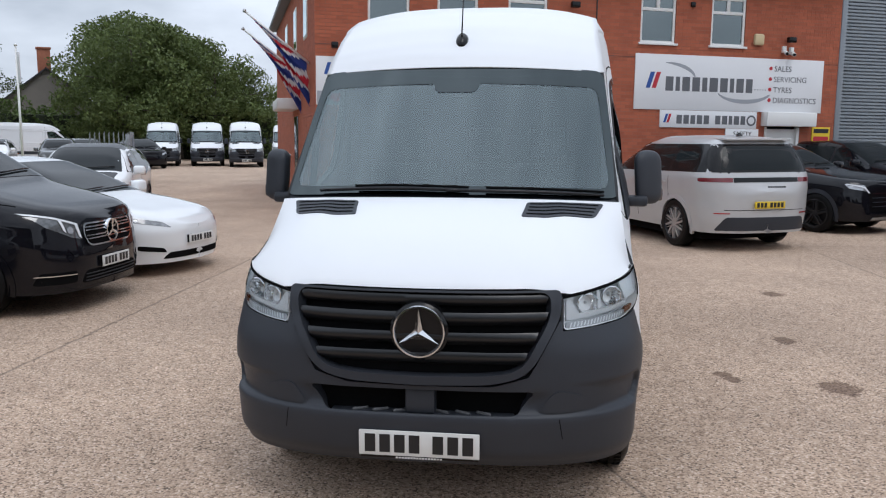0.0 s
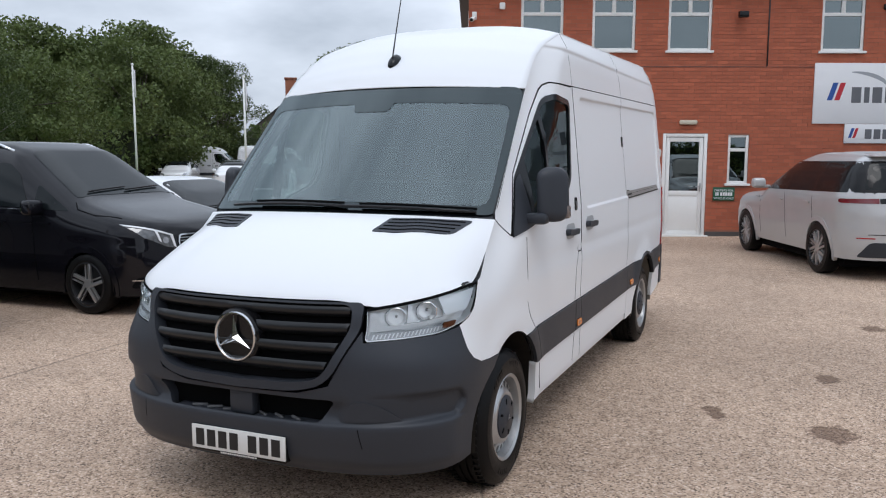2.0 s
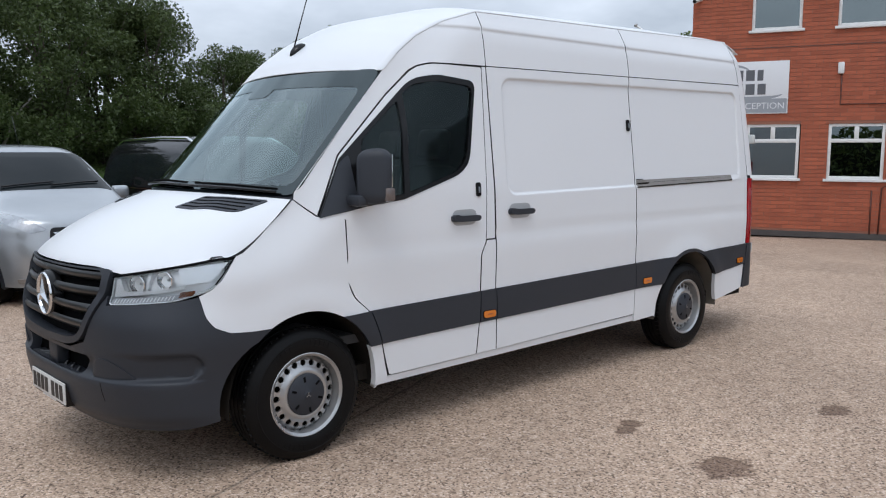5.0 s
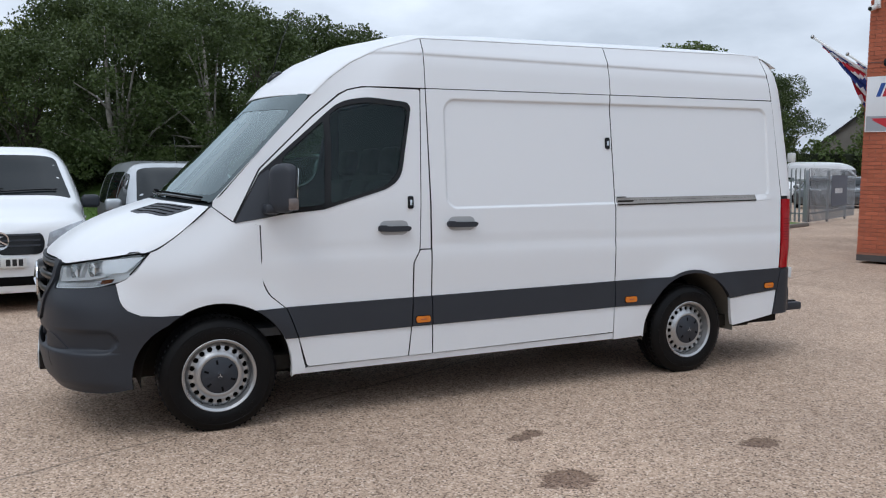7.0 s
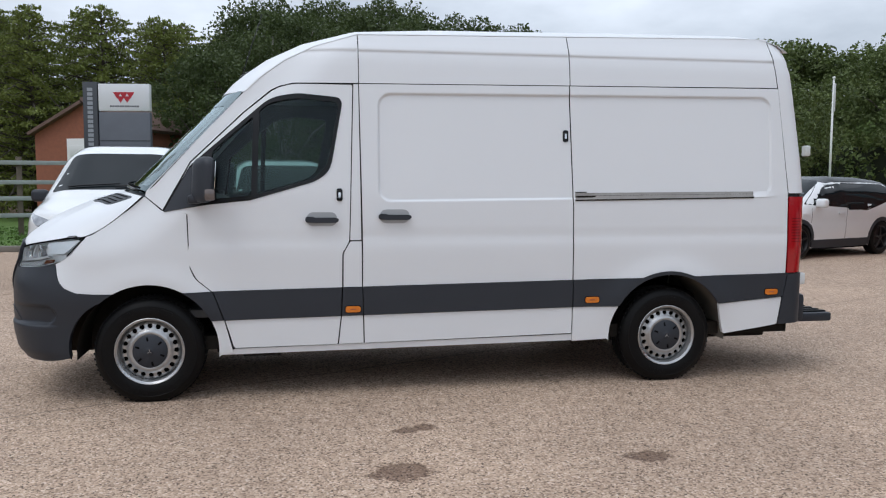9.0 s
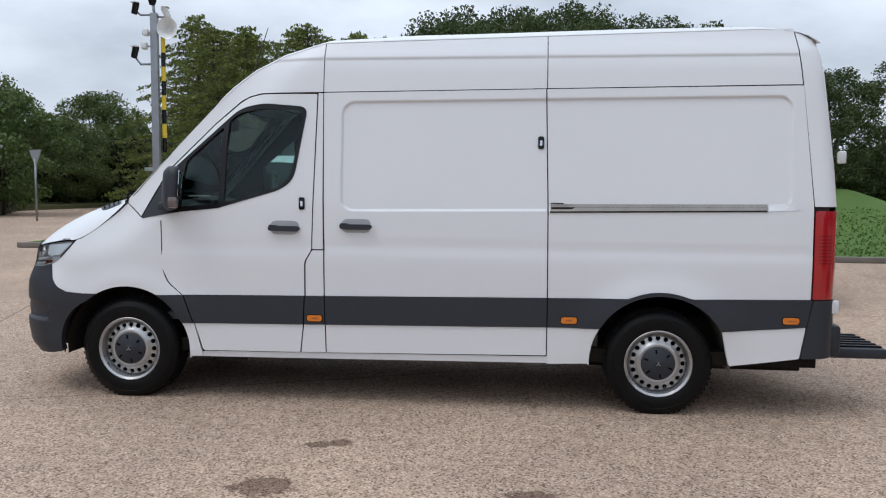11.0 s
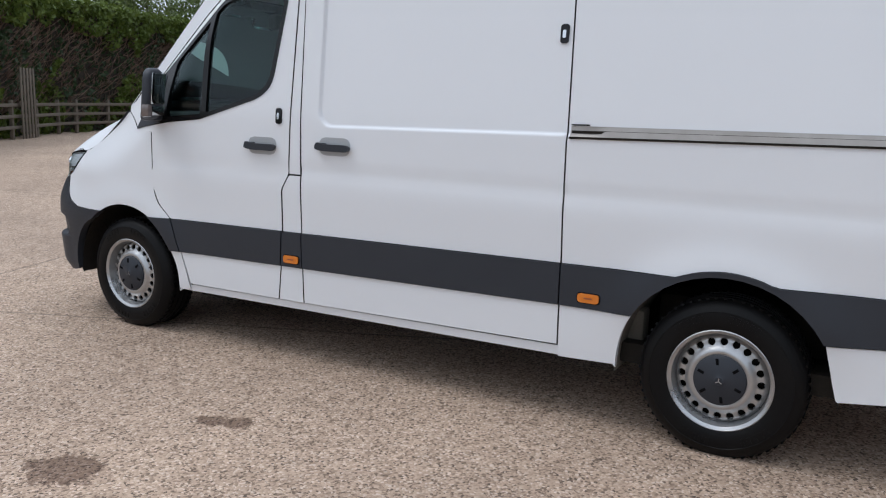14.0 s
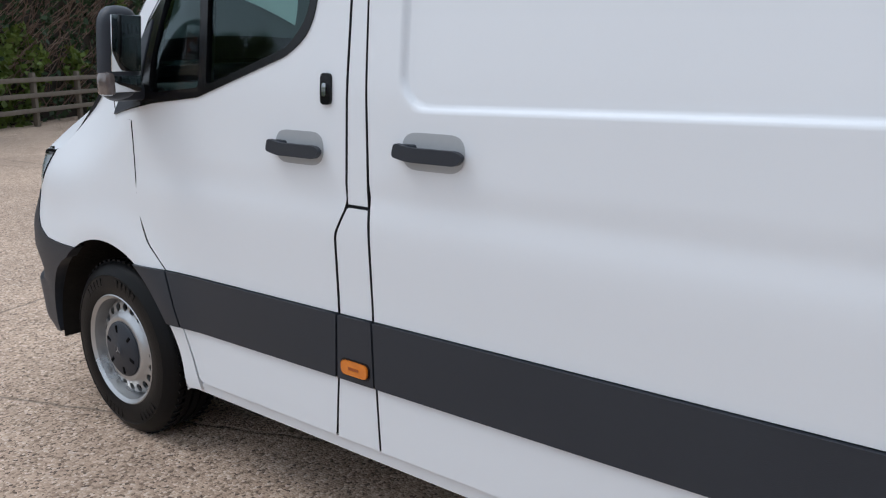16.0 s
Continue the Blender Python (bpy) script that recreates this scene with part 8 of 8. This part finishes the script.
def conifer_hedge(x0, y0, x1, y1, h, seed, with_fence=True):
    L = math.hypot(x1 - x0, y1 - y0)
    m4 = pose(x0, y0, 0, 0, 0, math.degrees(math.atan2(y1 - y0, x1 - x0)))
    hg = thing("conifer_hedge", "tall clipped conifer hedge with bare brown twigs on its flank", "hedge", m4)
    r = np.random.default_rng(seed)
    n = int(L * 1500)
    u, z = r.uniform(0, L, n), h * r.uniform(0.0, 1.0, n)
    patch = np.sin(u * 1.1 + seed) + 0.7 * np.sin(u * 2.7 + z * 1.3) + 0.6 * np.sin(z * 2.4 + u * 0.6)
    crown = h * 0.80 + 0.25 * np.sin(u * 2)
    green = (z > crown) | ((patch > 1.15) & (r.uniform(size=n) < 0.8)) | ((z < 1.7 + 0.5 * np.sin(u * 0.9)) & (patch > -0.3) & (r.uniform(size=n) < 0.6))
    front = 0.9 + 0.16 * np.sin(u * 4.1 + z * 3) + r.normal(size=n) * 0.09 + np.where(z > crown, 0.12, 0.0)
    c = np.stack([u, front, z], 1)[green]
    topn = int(L * 450)
    ct = np.stack([r.uniform(0, L, topn), r.uniform(-1.1, 1.15, topn), h - 0.1 + r.normal(size=topn) * 0.12], 1)
    ob = tagged(new("foliage", leaf_mesh("foliage", np.concatenate([c, ct]), 0.10, LEAF_Y)), kind="stuff")
    ob.parent = hg
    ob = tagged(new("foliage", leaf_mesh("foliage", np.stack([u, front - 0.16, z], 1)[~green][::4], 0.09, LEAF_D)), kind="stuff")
    ob.parent = hg
    bm = bmesh.new()
    for k in range(int(L * 75)):
        x, zz = r.uniform(0, L), r.uniform(0.2, h * 0.78)
        a, ln = r.normal() * 0.8, r.uniform(0.3, 1.1)
        p0 = Vector((x, 0.60, zz))
        p1 = p0 + Vector((math.sin(a) * ln * 0.5, 0.25, ln * 0.38 * math.cos(a)))
        p2 = p1 + Vector((math.sin(a + r.normal() * 0.6) * ln * 0.5, 0.16, ln * 0.35))
        tube_into(bm, [p0, p1, p2], 0.018, 4, 0.005, False)
    tagged(part("twig_tangle", bm, TWIG, hg, smooth=False), kind="stuff")
    # Added dark brown box gives the shade behind the twigs.
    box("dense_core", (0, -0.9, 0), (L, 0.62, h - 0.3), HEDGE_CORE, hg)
    if with_fence:
        rail = thing("post_and_rail_fence", "weathered timber post and rail fence before the hedge", "fence", m4)
        k = 0.0
        while k < L:
            box("post", (k, 1.32, 0), (k + 0.12, 1.42, 1.15), TIMBER, rail, 0.01)
            k += 1.9
        for zz in (0.30, 0.62, 0.95):
            box("rail", (0, 1.42, zz), (L, 1.46, zz + 0.10), TIMBER, rail, 0.008)
    return m4


hm4 = conifer_hedge(-13.0, -22.1, 3.2, -10.7, 4.5, 9)
conifer_hedge(-27.0, -26.8, -13.3, -22.3, 4.6, 4)
conifer_hedge(-36.0, -30.6, -27.3, -26.9, 5.0, 6, False)
leaf_bank("undergrowth", "dark undergrowth below the far trees", "hedge", [(-37, -31), (-40, -25), (-42, -15), (-38, -5)], 4.6, 3.0, 12000, LEAF, 0.2)
pal = thing("pallet", "grey timber pallets stood on end against the hedge", "pallet", hm4)
for q in range(5):
    box("slat", (2.5 + q * 0.24, 1.55, 0), (2.63 + q * 0.24, 1.58, 2.1), TIMBER, pal, 0.004)
for zz in (0.2, 1.0, 1.8):
    box("bearer", (2.5, 1.50, zz), (3.59, 1.55, zz + 0.09), TIMBER, pal, 0.004)

# grass verge with kerb
def slab(name, label, poly, h, material, kind="structure", cat="grass"):
    bm = bmesh.new()
    f = bm.faces.new([bm.verts.new((x, y, 0)) for x, y in poly])
    if f.normal.z < 0:
        f.normal_flip()
    f.normal_update()
    ex = bmesh.ops.extrude_face_region(bm, geom=[f])
    for v in ex["geom"]:
        if isinstance(v, bmesh.types.BMVert):
            v.co.z = h
    bmesh.ops.recalc_face_normals(bm, faces=bm.faces[:])
    return tagged(part(name, bm, material, smooth=False), label, cat, kind=kind)


slab("grass_verge", "mown green grass verge below the trees", [(-11.2, -8.5), (-10.9, 15.5), (-13.2, 21.0), (-31, 26), (-60, 20), (-60, -10)], 0.10, GRASS)
slab("grass_bank", "rough grass beyond the low wall", [(-14.0, -13.5), (-30.6, -21.5), (-60, -16), (-60, -34), (-34, -28.5), (-20, -18.5)], 0.22, surface("dry_grass", (0.085, 0.098, 0.034), (0.125, 0.125, 0.055), 1.5, 0.95, bump=0.6, bscale=70))
bm = bmesh.new()
grid_into(bm, lambda u, v: Vector((-12.6 - 12.0 * u, -1.6 + 17.0 * v, 0.104 + 1.35 * smooth01(u / 0.72) * smooth01(v / 0.12) * smooth01((1 - v) / 0.15) + 0.03 * math.sin(v * 40) * u * (1 - u))), 24, 34, True)
tagged(part("grass_slope", bm, GRASS), "mown green grass bank rising to the trees", "grass", kind="structure")
for a, b in (((-11.08, -8.5), (-10.78, 15.55)), ((-10.78, 15.55), (-13.1, 21.1))):
    L = math.hypot(b[0] - a[0], b[1] - a[1])
    o = box("kerb", (0, -0.12, 0), (L, 0.0, 0.12), KERB, None, 0.015)
    o.matrix_world = pose(a[0], a[1], 0, 0, 0, math.degrees(math.atan2(b[1] - a[1], b[0] - a[0])))
    tagged(o, "concrete kerb along the grass", "kerb", kind="structure")
gx, gy = rng.uniform(-17.5, -11.0, 18000), rng.uniform(-8.3, 15.3, 18000)


def ramp01(t):
    t = np.clip(t, 0, 1)
    return t * t * (3 - 2 * t)


rise = np.where((gy > -1.6) & (gx < -12.6), 1.35 * ramp01((-12.6 - gx) / 8.64) * ramp01((gy + 1.6) / 2.04) * ramp01((15.4 - gy) / 2.55), 0.0)
gr = np.stack([gx, gy, rise + rng.uniform(0.10, 0.15, 18000)], 1)
tagged(new("grass_blades", leaf_mesh("grass_blades", gr, 0.035, surface("grass_blade", (0.07, 0.14, 0.022), (0.10, 0.18, 0.035), 2, 0.8, rand=0.3))), "short mown grass blades", "grass", kind="stuff")


# palisade fence
def palisade(a, b, h=1.8):
    L = math.hypot(b[0] - a[0], b[1] - a[1])
    t = thing("palisade_fence", "grey steel palisade fence round the car park", "fence", pose(a[0], a[1], 0, 0, 0, math.degrees(math.atan2(b[1] - a[1], b[0] - a[0]))))
    bm = bmesh.new()
    box_into(bm, (0, 0, 0.1), (0.07, 0.012, h))
    bmesh.ops.translate(bm, verts=[v for v in bm.verts if v.co.z > 1 and v.co.x < 0.03], vec=(0.03, 0, 0.08))
    me = bpy.data.meshes.new("pale")
    bm.to_mesh(me)
    bm.free()
    me.materials.append(GALV)
    x = 0.0
    while x < L:
        o = new("pale", me)
        o.parent = t
        o.location = (x, -0.02, 0)
        x += 0.15
    for z in (0.35, 1.45):
        box("rail", (0, 0.0, z), (L, 0.05, z + 0.05), GALV, t)
    for k in range(int(L / 2.75) + 1):
        box("post", (k * 2.75, 0.05, 0), (k * 2.75 + 0.1, 0.12, h), GALV, t, 0.005)
    return t


palisade((-13.4, 21.6), (-16.4, 27.5))
palisade((-13.4, 21.6), (-14.6, 21.25))
bn = thing("fence_banner", "dark blue-grey banner with pale lettering bars on the fence", "banner", pose(-14.7, 24.1, 0, 0, 0, math.degrees(math.atan2(5.9, -3.0))))
box("banner", (0, -0.06, 0.55), (2.4, -0.045, 1.65), surface("banner_blue_grey", (0.09, 0.10, 0.13), rough=0.6), bn)
letters(bn, 0.5, 1.6, 1.0, 1.18, [1] * 7, SIGNW, -0.062)
cone = thing("traffic_cone", "orange and white traffic cone on the grass", "cone", pose(-12.6, 18.8, 0.1))
lathe("cone", [(0.14, 0.03), (0.10, 0.28), (0.06, 0.50), (0.025, 0.72), (0.001, 0.73)], surface("cone_orange", (0.62, 0.12, 0.05), rough=0.5), cone, 16, "z")
lathe("white_band", [(0.104, 0.28), (0.064, 0.48)], SIGNW, cone, 16, "z", pose(0, 0, 0.002))
box("foot", (-0.2, -0.2, 0), (0.2, 0.2, 0.03), GLOSSBLACK, cone, 0.01)

# flagpoles
for x, y, h in ((-23.1, 22.2, 5.5), (-18.5, 23.4, 4.9)):
    fpole = thing("flagpole", "tall white flagpole with its flag down", "flagpole", pose(x, y, 0))
    tube("pole", [(0, 0, 0), (0, 0, h)], 0.05, UPVC, fpole, 10, 0.035)
    lathe("finial", [(0.001, 0.05), (0.06, 0.02), (0.06, -0.03), (0.001, -0.05)], UPVC, fpole, 10, "z", pose(0, 0, h + 0.04))
    box("furled_flag", (0.04, -0.03, h - 1.3), (0.12, 0.03, h - 0.2), FLAGM[0], fpole, 0.02)

# tractor dealer's totem sign and brick kiosk
tm = pose(-14.9, -3.0, 0.16, 0, 0, 80)
tot = thing("totem_sign", "dark grey totem sign with white panel and red emblem", "sign", tm)
DKG = surface("totem_grey", (0.055, 0.06, 0.07), (0.045, 0.05, 0.058), 2, 0.45)
MDG = surface("totem_panel", (0.12, 0.13, 0.155), rough=0.45)
box("pillar", (-0.95, -0.10, -0.07), (-0.60, 0.10, 3.62), DKG, tot, 0.01)
box("panel", (-0.58, -0.08, -0.07), (0.66, 0.08, 2.90), MDG, tot, 0.01)
box("panel", (-0.58, -0.08, 2.93), (0.66, 0.08, 3.58), SIGNW, tot, 0.01)
box("panel_joint", (-0.58, -0.085, 2.20), (0.66, -0.078, 2.22), DKG, tot)
for dx, dz in ((-0.16, 3.28), (0.0, 3.28), (0.16, 3.28), (-0.08, 3.18), (0.08, 3.18)):
    bm = bmesh.new()
    bm.faces.new([bm.verts.new((dx + a + 0.04, -0.086, dz + b)) for a, b in ((-0.10, 0.10), (0.10, 0.10), (0, -0.06))])
    part("red_triangle", bm, RED, tot, smooth=False)
letters(tot, -0.30, 0.40, 3.02, 3.06, [1] * 12, SIGNG, -0.081)
bm = bmesh.new()
for q in range(16):
    box_into(bm, (-0.84, -0.104, 1.75 + q * 0.11), (-0.71, -0.1005, 1.83 + q * 0.11))
tagged(part("writing", bm, SIGNL, tot, smooth=False), kind="stuff")
kio = thing("brick_kiosk", "small red brick kiosk with tiled gable roof and white door", "building", pose(-19.3, -4.9, 0.1, 0, 0, 66))
KB = surface("kiosk_brick", (0.34, 0.125, 0.072), (0.25, 0.095, 0.06), 9, 0.9, bump=0.5, bscale=30)
box("wall", (-1.7, 0, 0), (1.7, 3.0, 2.7), KB, kio)
bm = bmesh.new()
for y0 in (0.0,):
    vs = [bm.verts.new(v) for v in ((-1.7, 0.0, 2.7), (1.7, 0.0, 2.7), (0, 0.0, 3.55))]
    bm.faces.new(vs)
part("gable", bm, KB, kio, smooth=False)
for s in (-1, 1):
    bm = bmesh.new()
    box_into(bm, (0, -0.2, 0), (2.05, 3.2, 0.10), 0.01, Matrix.Translation((0, 0, 3.60)) @ pose(0, 0, 0, 0, 26.6 if s > 0 else 180 - 26.6, 0))
    part("roof", bm, surface("kiosk_tile", (0.16, 0.10, 0.08), rough=0.9), kio, smooth=False)
box("white_door", (-0.6, -0.03, 0), (1.0, 0.0, 2.5), UPVC, kio, 0.01)
for q in range(5):
    box("door_slat", (-0.5, -0.045, 0.3 + q * 0.42), (0.9, -0.03, 0.62 + q * 0.42), UPVC, kio, 0.008)
wr = thing("rail_fence", "pale weathered paddock rail fence by the kiosk", "fence", pose(-14.3, -6.1, 0.1, 0, 0, 100))
RAILM = surface("pale_rail", (0.34, 0.38, 0.37), (0.26, 0.29, 0.28), 4, 0.7, bump=0.2, bscale=60)
for zz in (0.42, 0.82, 1.20, 1.66):
    box("rail", (-0.9, -0.03, zz), (2.5, 0.03, zz + 0.10), RAILM, wr, 0.006)
for q in range(3):
    box("post", (-0.8 + q * 1.55, 0.03, 0), (-0.68 + q * 1.55, 0.13, 1.85), TIMBER, wr, 0.008)

# camera mast
mast = thing("camera_mast", "grey steel mast with security cameras and a horn speaker", "mast", pose(-9.57, -4.57, -0.12, 0, 0, 9.6) @ Matrix.Diagonal((1.08, 1.08, 1.08, 1)))
box("post", (-0.065, -0.065, 0), (0.065, 0.065, 4.58), GALV, mast, 0.01)
lathe("camera_dome", [(0.001, -0.09), (0.05, -0.07), (0.075, 0.0), (0.075, 0.09), (0.001, 0.11)], GLOSSBLACK, mast, 16, "z", pose(0, -0.03, 4.80))
tube("dome_stem", [(0, 0, 4.55), (0, -0.01, 4.72)], 0.025, GALV, mast, 8)
for s, z, d, up in ((-1, 4.55, 0.32, 0.10), (-1, 3.66, 0.34, 0.20), (1, 4.52, 0.22, 0.06)):
    tube("arm", [(0, 0, z), (0, s * d * 0.75, z - 0.01), (0, s * d, z + up * 0.5)], 0.020, GALV, mast, 8)
    cam_body = lathe("security_camera", [(0.001, -0.13), (0.055, -0.12), (0.062, 0.06), (0.05, 0.10), (0.001, 0.11)], GLOSSBLACK if s < 0 else UPVC, mast, 14, "z", Matrix.Translation((0.05, s * d, z + up + 0.02)) @ pose(0, 0, 0, 18 * s, 25, 0))
    box("sun_shield", (-0.02, s * d - 0.06, z + up + 0.09), (0.16, s * d + 0.06, z + up + 0.105), UPVC, cam_body, 0.004)
horn = lathe("horn_speaker", [(0.001, 0.10), (0.045, 0.09), (0.06, 0.0), (0.10, -0.10), (0.19, -0.17), (0.195, -0.18), (0.17, -0.165), (0.05, -0.02), (0.001, -0.01)], UPVC, mast, 20, "x", Matrix.Translation((-0.02, 0.29, 4.29)) @ pose(0, 0, 0, 0, 0, 172), "white horn loudspeaker")
for y, z in ((-0.14, 4.22), (-0.17, 3.98)):
    box("small_camera", (-0.02, y - 0.05, z - 0.06), (0.14, y + 0.05, z + 0.06), UPVC, mast, 0.02)
    tube("arm", [(0, 0, z), (0, y, z)], 0.015, GALV, mast, 6)
STRIPE = surface("mast_yellow", (0.7, 0.5, 0.03))
for q in range(9):
    z = 2.05 + q * 0.26
    lathe("striped_tube", [(0.040, z), (0.040, z + 0.26)], STRIPE if q % 2 else GLOSSBLACK, mast, 10, "z", pose(0.0, 0.15, 0))

# low wall, cabinet, yellow post and gate beside the drive
lw = box("low_wall", (0, 0, 0), (22, 0.25, 0.60), surface("brown_render", (0.115, 0.09, 0.072), (0.08, 0.064, 0.052), 2, 0.9, bump=0.3, bscale=50), None, 0.02)
lw.matrix_world = pose(-10.8, -11.65, 0, 0, 0, 205.5)
tagged(lw, "low brown rendered wall beside the drive", "wall")
cab = thing("steel_cabinet", "tall grey steel gate cabinet at the end of the wall", "cabinet", pose(-12.26, -12.12, 0, 0, 0, 60))
box("body", (-0.22, -0.2, 0), (0.12, 0.2, 1.85), GALV, cab, 0.01)
box("side_post", (0.15, -0.1, 0), (0.36, 0.1, 1.82), GREY, cab, 0.01)
box("reader", (0.18, -0.13, 1.45), (0.34, -0.10, 1.7), GLOSSBLACK, cab, 0.01)
yp = thing("height_post", "yellow painted steel post by the drive", "post", pose(-16.0, -13.92, 0, 0, 0, 60))
box("post", (-0.075, -0.09, 0), (0.075, 0.09, 2.25), surface("post_yellow", (0.62, 0.38, 0.02), (0.5, 0.3, 0.02), 3, 0.6), yp, 0.02)
gt = thing("field_gate", "galvanised field gate beside the yellow post", "gate", pose(-16.4, -13.85, 0, 0, 0, 205))
for q in range(6):
    tube("bar", [(0, 0, 0.60 + q * 0.19), (3.2, 0, 0.60 + q * 0.19)], 0.022, GALV, gt, 6)
for q in (0.0, 1.6, 3.2):
    tube("upright", [(q, 0, 0.1), (q, 0, 1.62)], 0.03, GALV, gt, 6)
for x, y in ((-14.0, -13.9), (-14.8, -14.7)):
    o = box("gate_post", (-0.07, -0.07, 0), (0.07, 0.07, 1.3), TIMBER, None, 0.01)
    o.matrix_world = pose(x, y, 0)
    tagged(o, "weathered timber gate post", "post")
sl = thing("street_lamp", "grey street lamp by the road", "lamp", pose(-19.8, -15.2, 0))
tube("column", [(0, 0, 0), (0, 0, 2.35), (0.0, 0.10, 2.52), (0.0, 0.32, 2.60)], 0.06, GALV, sl, 8, 0.04)
box("lamp_head", (-0.08, 0.28, 2.55), (0.08, 0.58, 2.66), GREY, sl, 0.03)
rs = thing("road_sign", "back of a triangular road sign on a grey post", "sign", pose(-22.3, -15.0, 0, 0, 0, 60))
tube("post", [(0, 0, 0), (0, 0, 2.3)], 0.04, GALV, rs, 8)
bm = bmesh.new()
vs = [bm.verts.new(v) for v in ((-0.42, 0, 2.60), (0.42, 0, 2.60), (0, 0, 1.98), (-0.42, 0.03, 2.60), (0.42, 0.03, 2.60), (0, 0.03, 1.98))]
for q in ((0, 1, 2), (5, 4, 3), (0, 3, 4, 1), (1, 4, 5, 2), (2, 5, 3, 0)):
    bm.faces.new([vs[i] for i in q])
part("plate", bm, GREY, rs, smooth=False)

# house beyond the car park
hs = thing("distant_house", "grey rendered house gable with a brick chimney", "house", pose(-41.5, 60.5, 0, 0, 0, 35))
RND = surface("grey_render", (0.20, 0.185, 0.165), (0.16, 0.15, 0.135), 1, 0.9)
box("wall", (-4, 0, 0), (4, 8, 4.1), RND, hs)
bm = bmesh.new()
bm.faces.new([bm.verts.new(v) for v in ((-4, 0, 4.1), (4, 0, 4.1), (0, 0, 7.3))])
part("gable", bm, RND, hs, smooth=False)
for s in (-1, 1):
    bm = bmesh.new()
    box_into(bm, (0, -0.3, 0), (5.3, 8.3, 0.12), 0, Matrix.Translation((0, 0, 7.35)) @ pose(0, 0, 0, 0, 38.7 if s > 0 else 180 - 38.7, 0))
    part("roof", bm, SLATE, hs, smooth=False)
box("chimney", (-0.5, 0.4, 6.3), (0.5, 1.3, 8.95), KB, hs, 0.02)
box("chimney_cap", (-0.58, 0.32, 8.95), (0.58, 1.38, 9.1), KB, hs, 0.02)


# ---- bricks of the office building ----
BL, BH, JT = 0.215, 0.065, 0.010
bm = bmesh.new()
box_into(bm, (0, -0.006, 0), (BL, 0.02, BH))
bmesh.ops.delete(bm, geom=[f for f in bm.faces if f.normal.y > 0.5], context="FACES")
brick_mesh = bpy.data.meshes.new("brick")
bm.to_mesh(brick_mesh)
bm.free()
brick_mesh.materials.append(BRICK)
count = 0
rv, rfc = [], []


def rest_brick(a, b, z):
    i = len(rv)
    for y in (-0.006, 0.004):
        rv.extend([(a, y, z), (b, y, z), (b, y, z + BH), (a, y, z + BH)])
    rfc.extend([(i, i + 1, i + 2, i + 3), (i + 1, i, i + 4, i + 5), (i + 3, i + 2, i + 6, i + 7), (i, i + 3, i + 7, i + 4), (i + 2, i + 1, i + 5, i + 6)])


for row in range(int(TOP / (BH + JT))):
    z = row * (BH + JT) + 0.005
    if z < 0.11:
        continue
    spans = [(S0, S1)]
    for o in OPEN:
        if o[2] - 0.05 < z + BH and z < o[3] + 0.005:
            spans = [q for a, b in spans for q in ((a, min(b, o[0] - 0.003)), (max(a, o[1] + 0.003), b)) if q[1] - q[0] > 0.01]
    for a, b in spans:
        s = math.floor((a - S0) / (BL + JT)) * (BL + JT) + S0 - (0.1125 if row % 2 else 0)
        while s < b:
            u, v = max(s, a), min(s + BL, b)
            if v - u > 0.02:
                if v - u > BL - 1e-4 and count < 300 and -0.75 < s < 3.0 and 1.9 < z < 3.5:
                    ob = new("brick", brick_mesh)
                    ob.parent = wall
                    ob.location = (s, 0, z)
                    count += 1
                else:
                    rest_brick(u, v, z)
            s += BL + JT
me = bpy.data.meshes.new("brick_course")
me.from_pydata(rv, [], rfc)
me.materials.append(BRICK)
tagged(new("brick_course", me), kind="stuff").parent = wall
rv, rfc = [], []
for row in range(int(TOP / (BH + JT))):
    z = row * (BH + JT) + 0.005
    s = -(0.1125 if row % 2 else 0)
    while s < DEEP:
        u, v = max(s, 0.0), min(s + BL, DEEP)
        if v - u > 0.02:
            rest_brick(u, v, z)
        s += BL + JT
rv = [(S0 + 0.002 + (y + 0.006), x, z) for x, y, z in rv]
me = bpy.data.meshes.new("brick_course")
me.from_pydata(rv, [], [f[::-1] for f in rfc])
me.materials.append(BRICK)
tagged(new("brick_course", me), kind="stuff").parent = swall
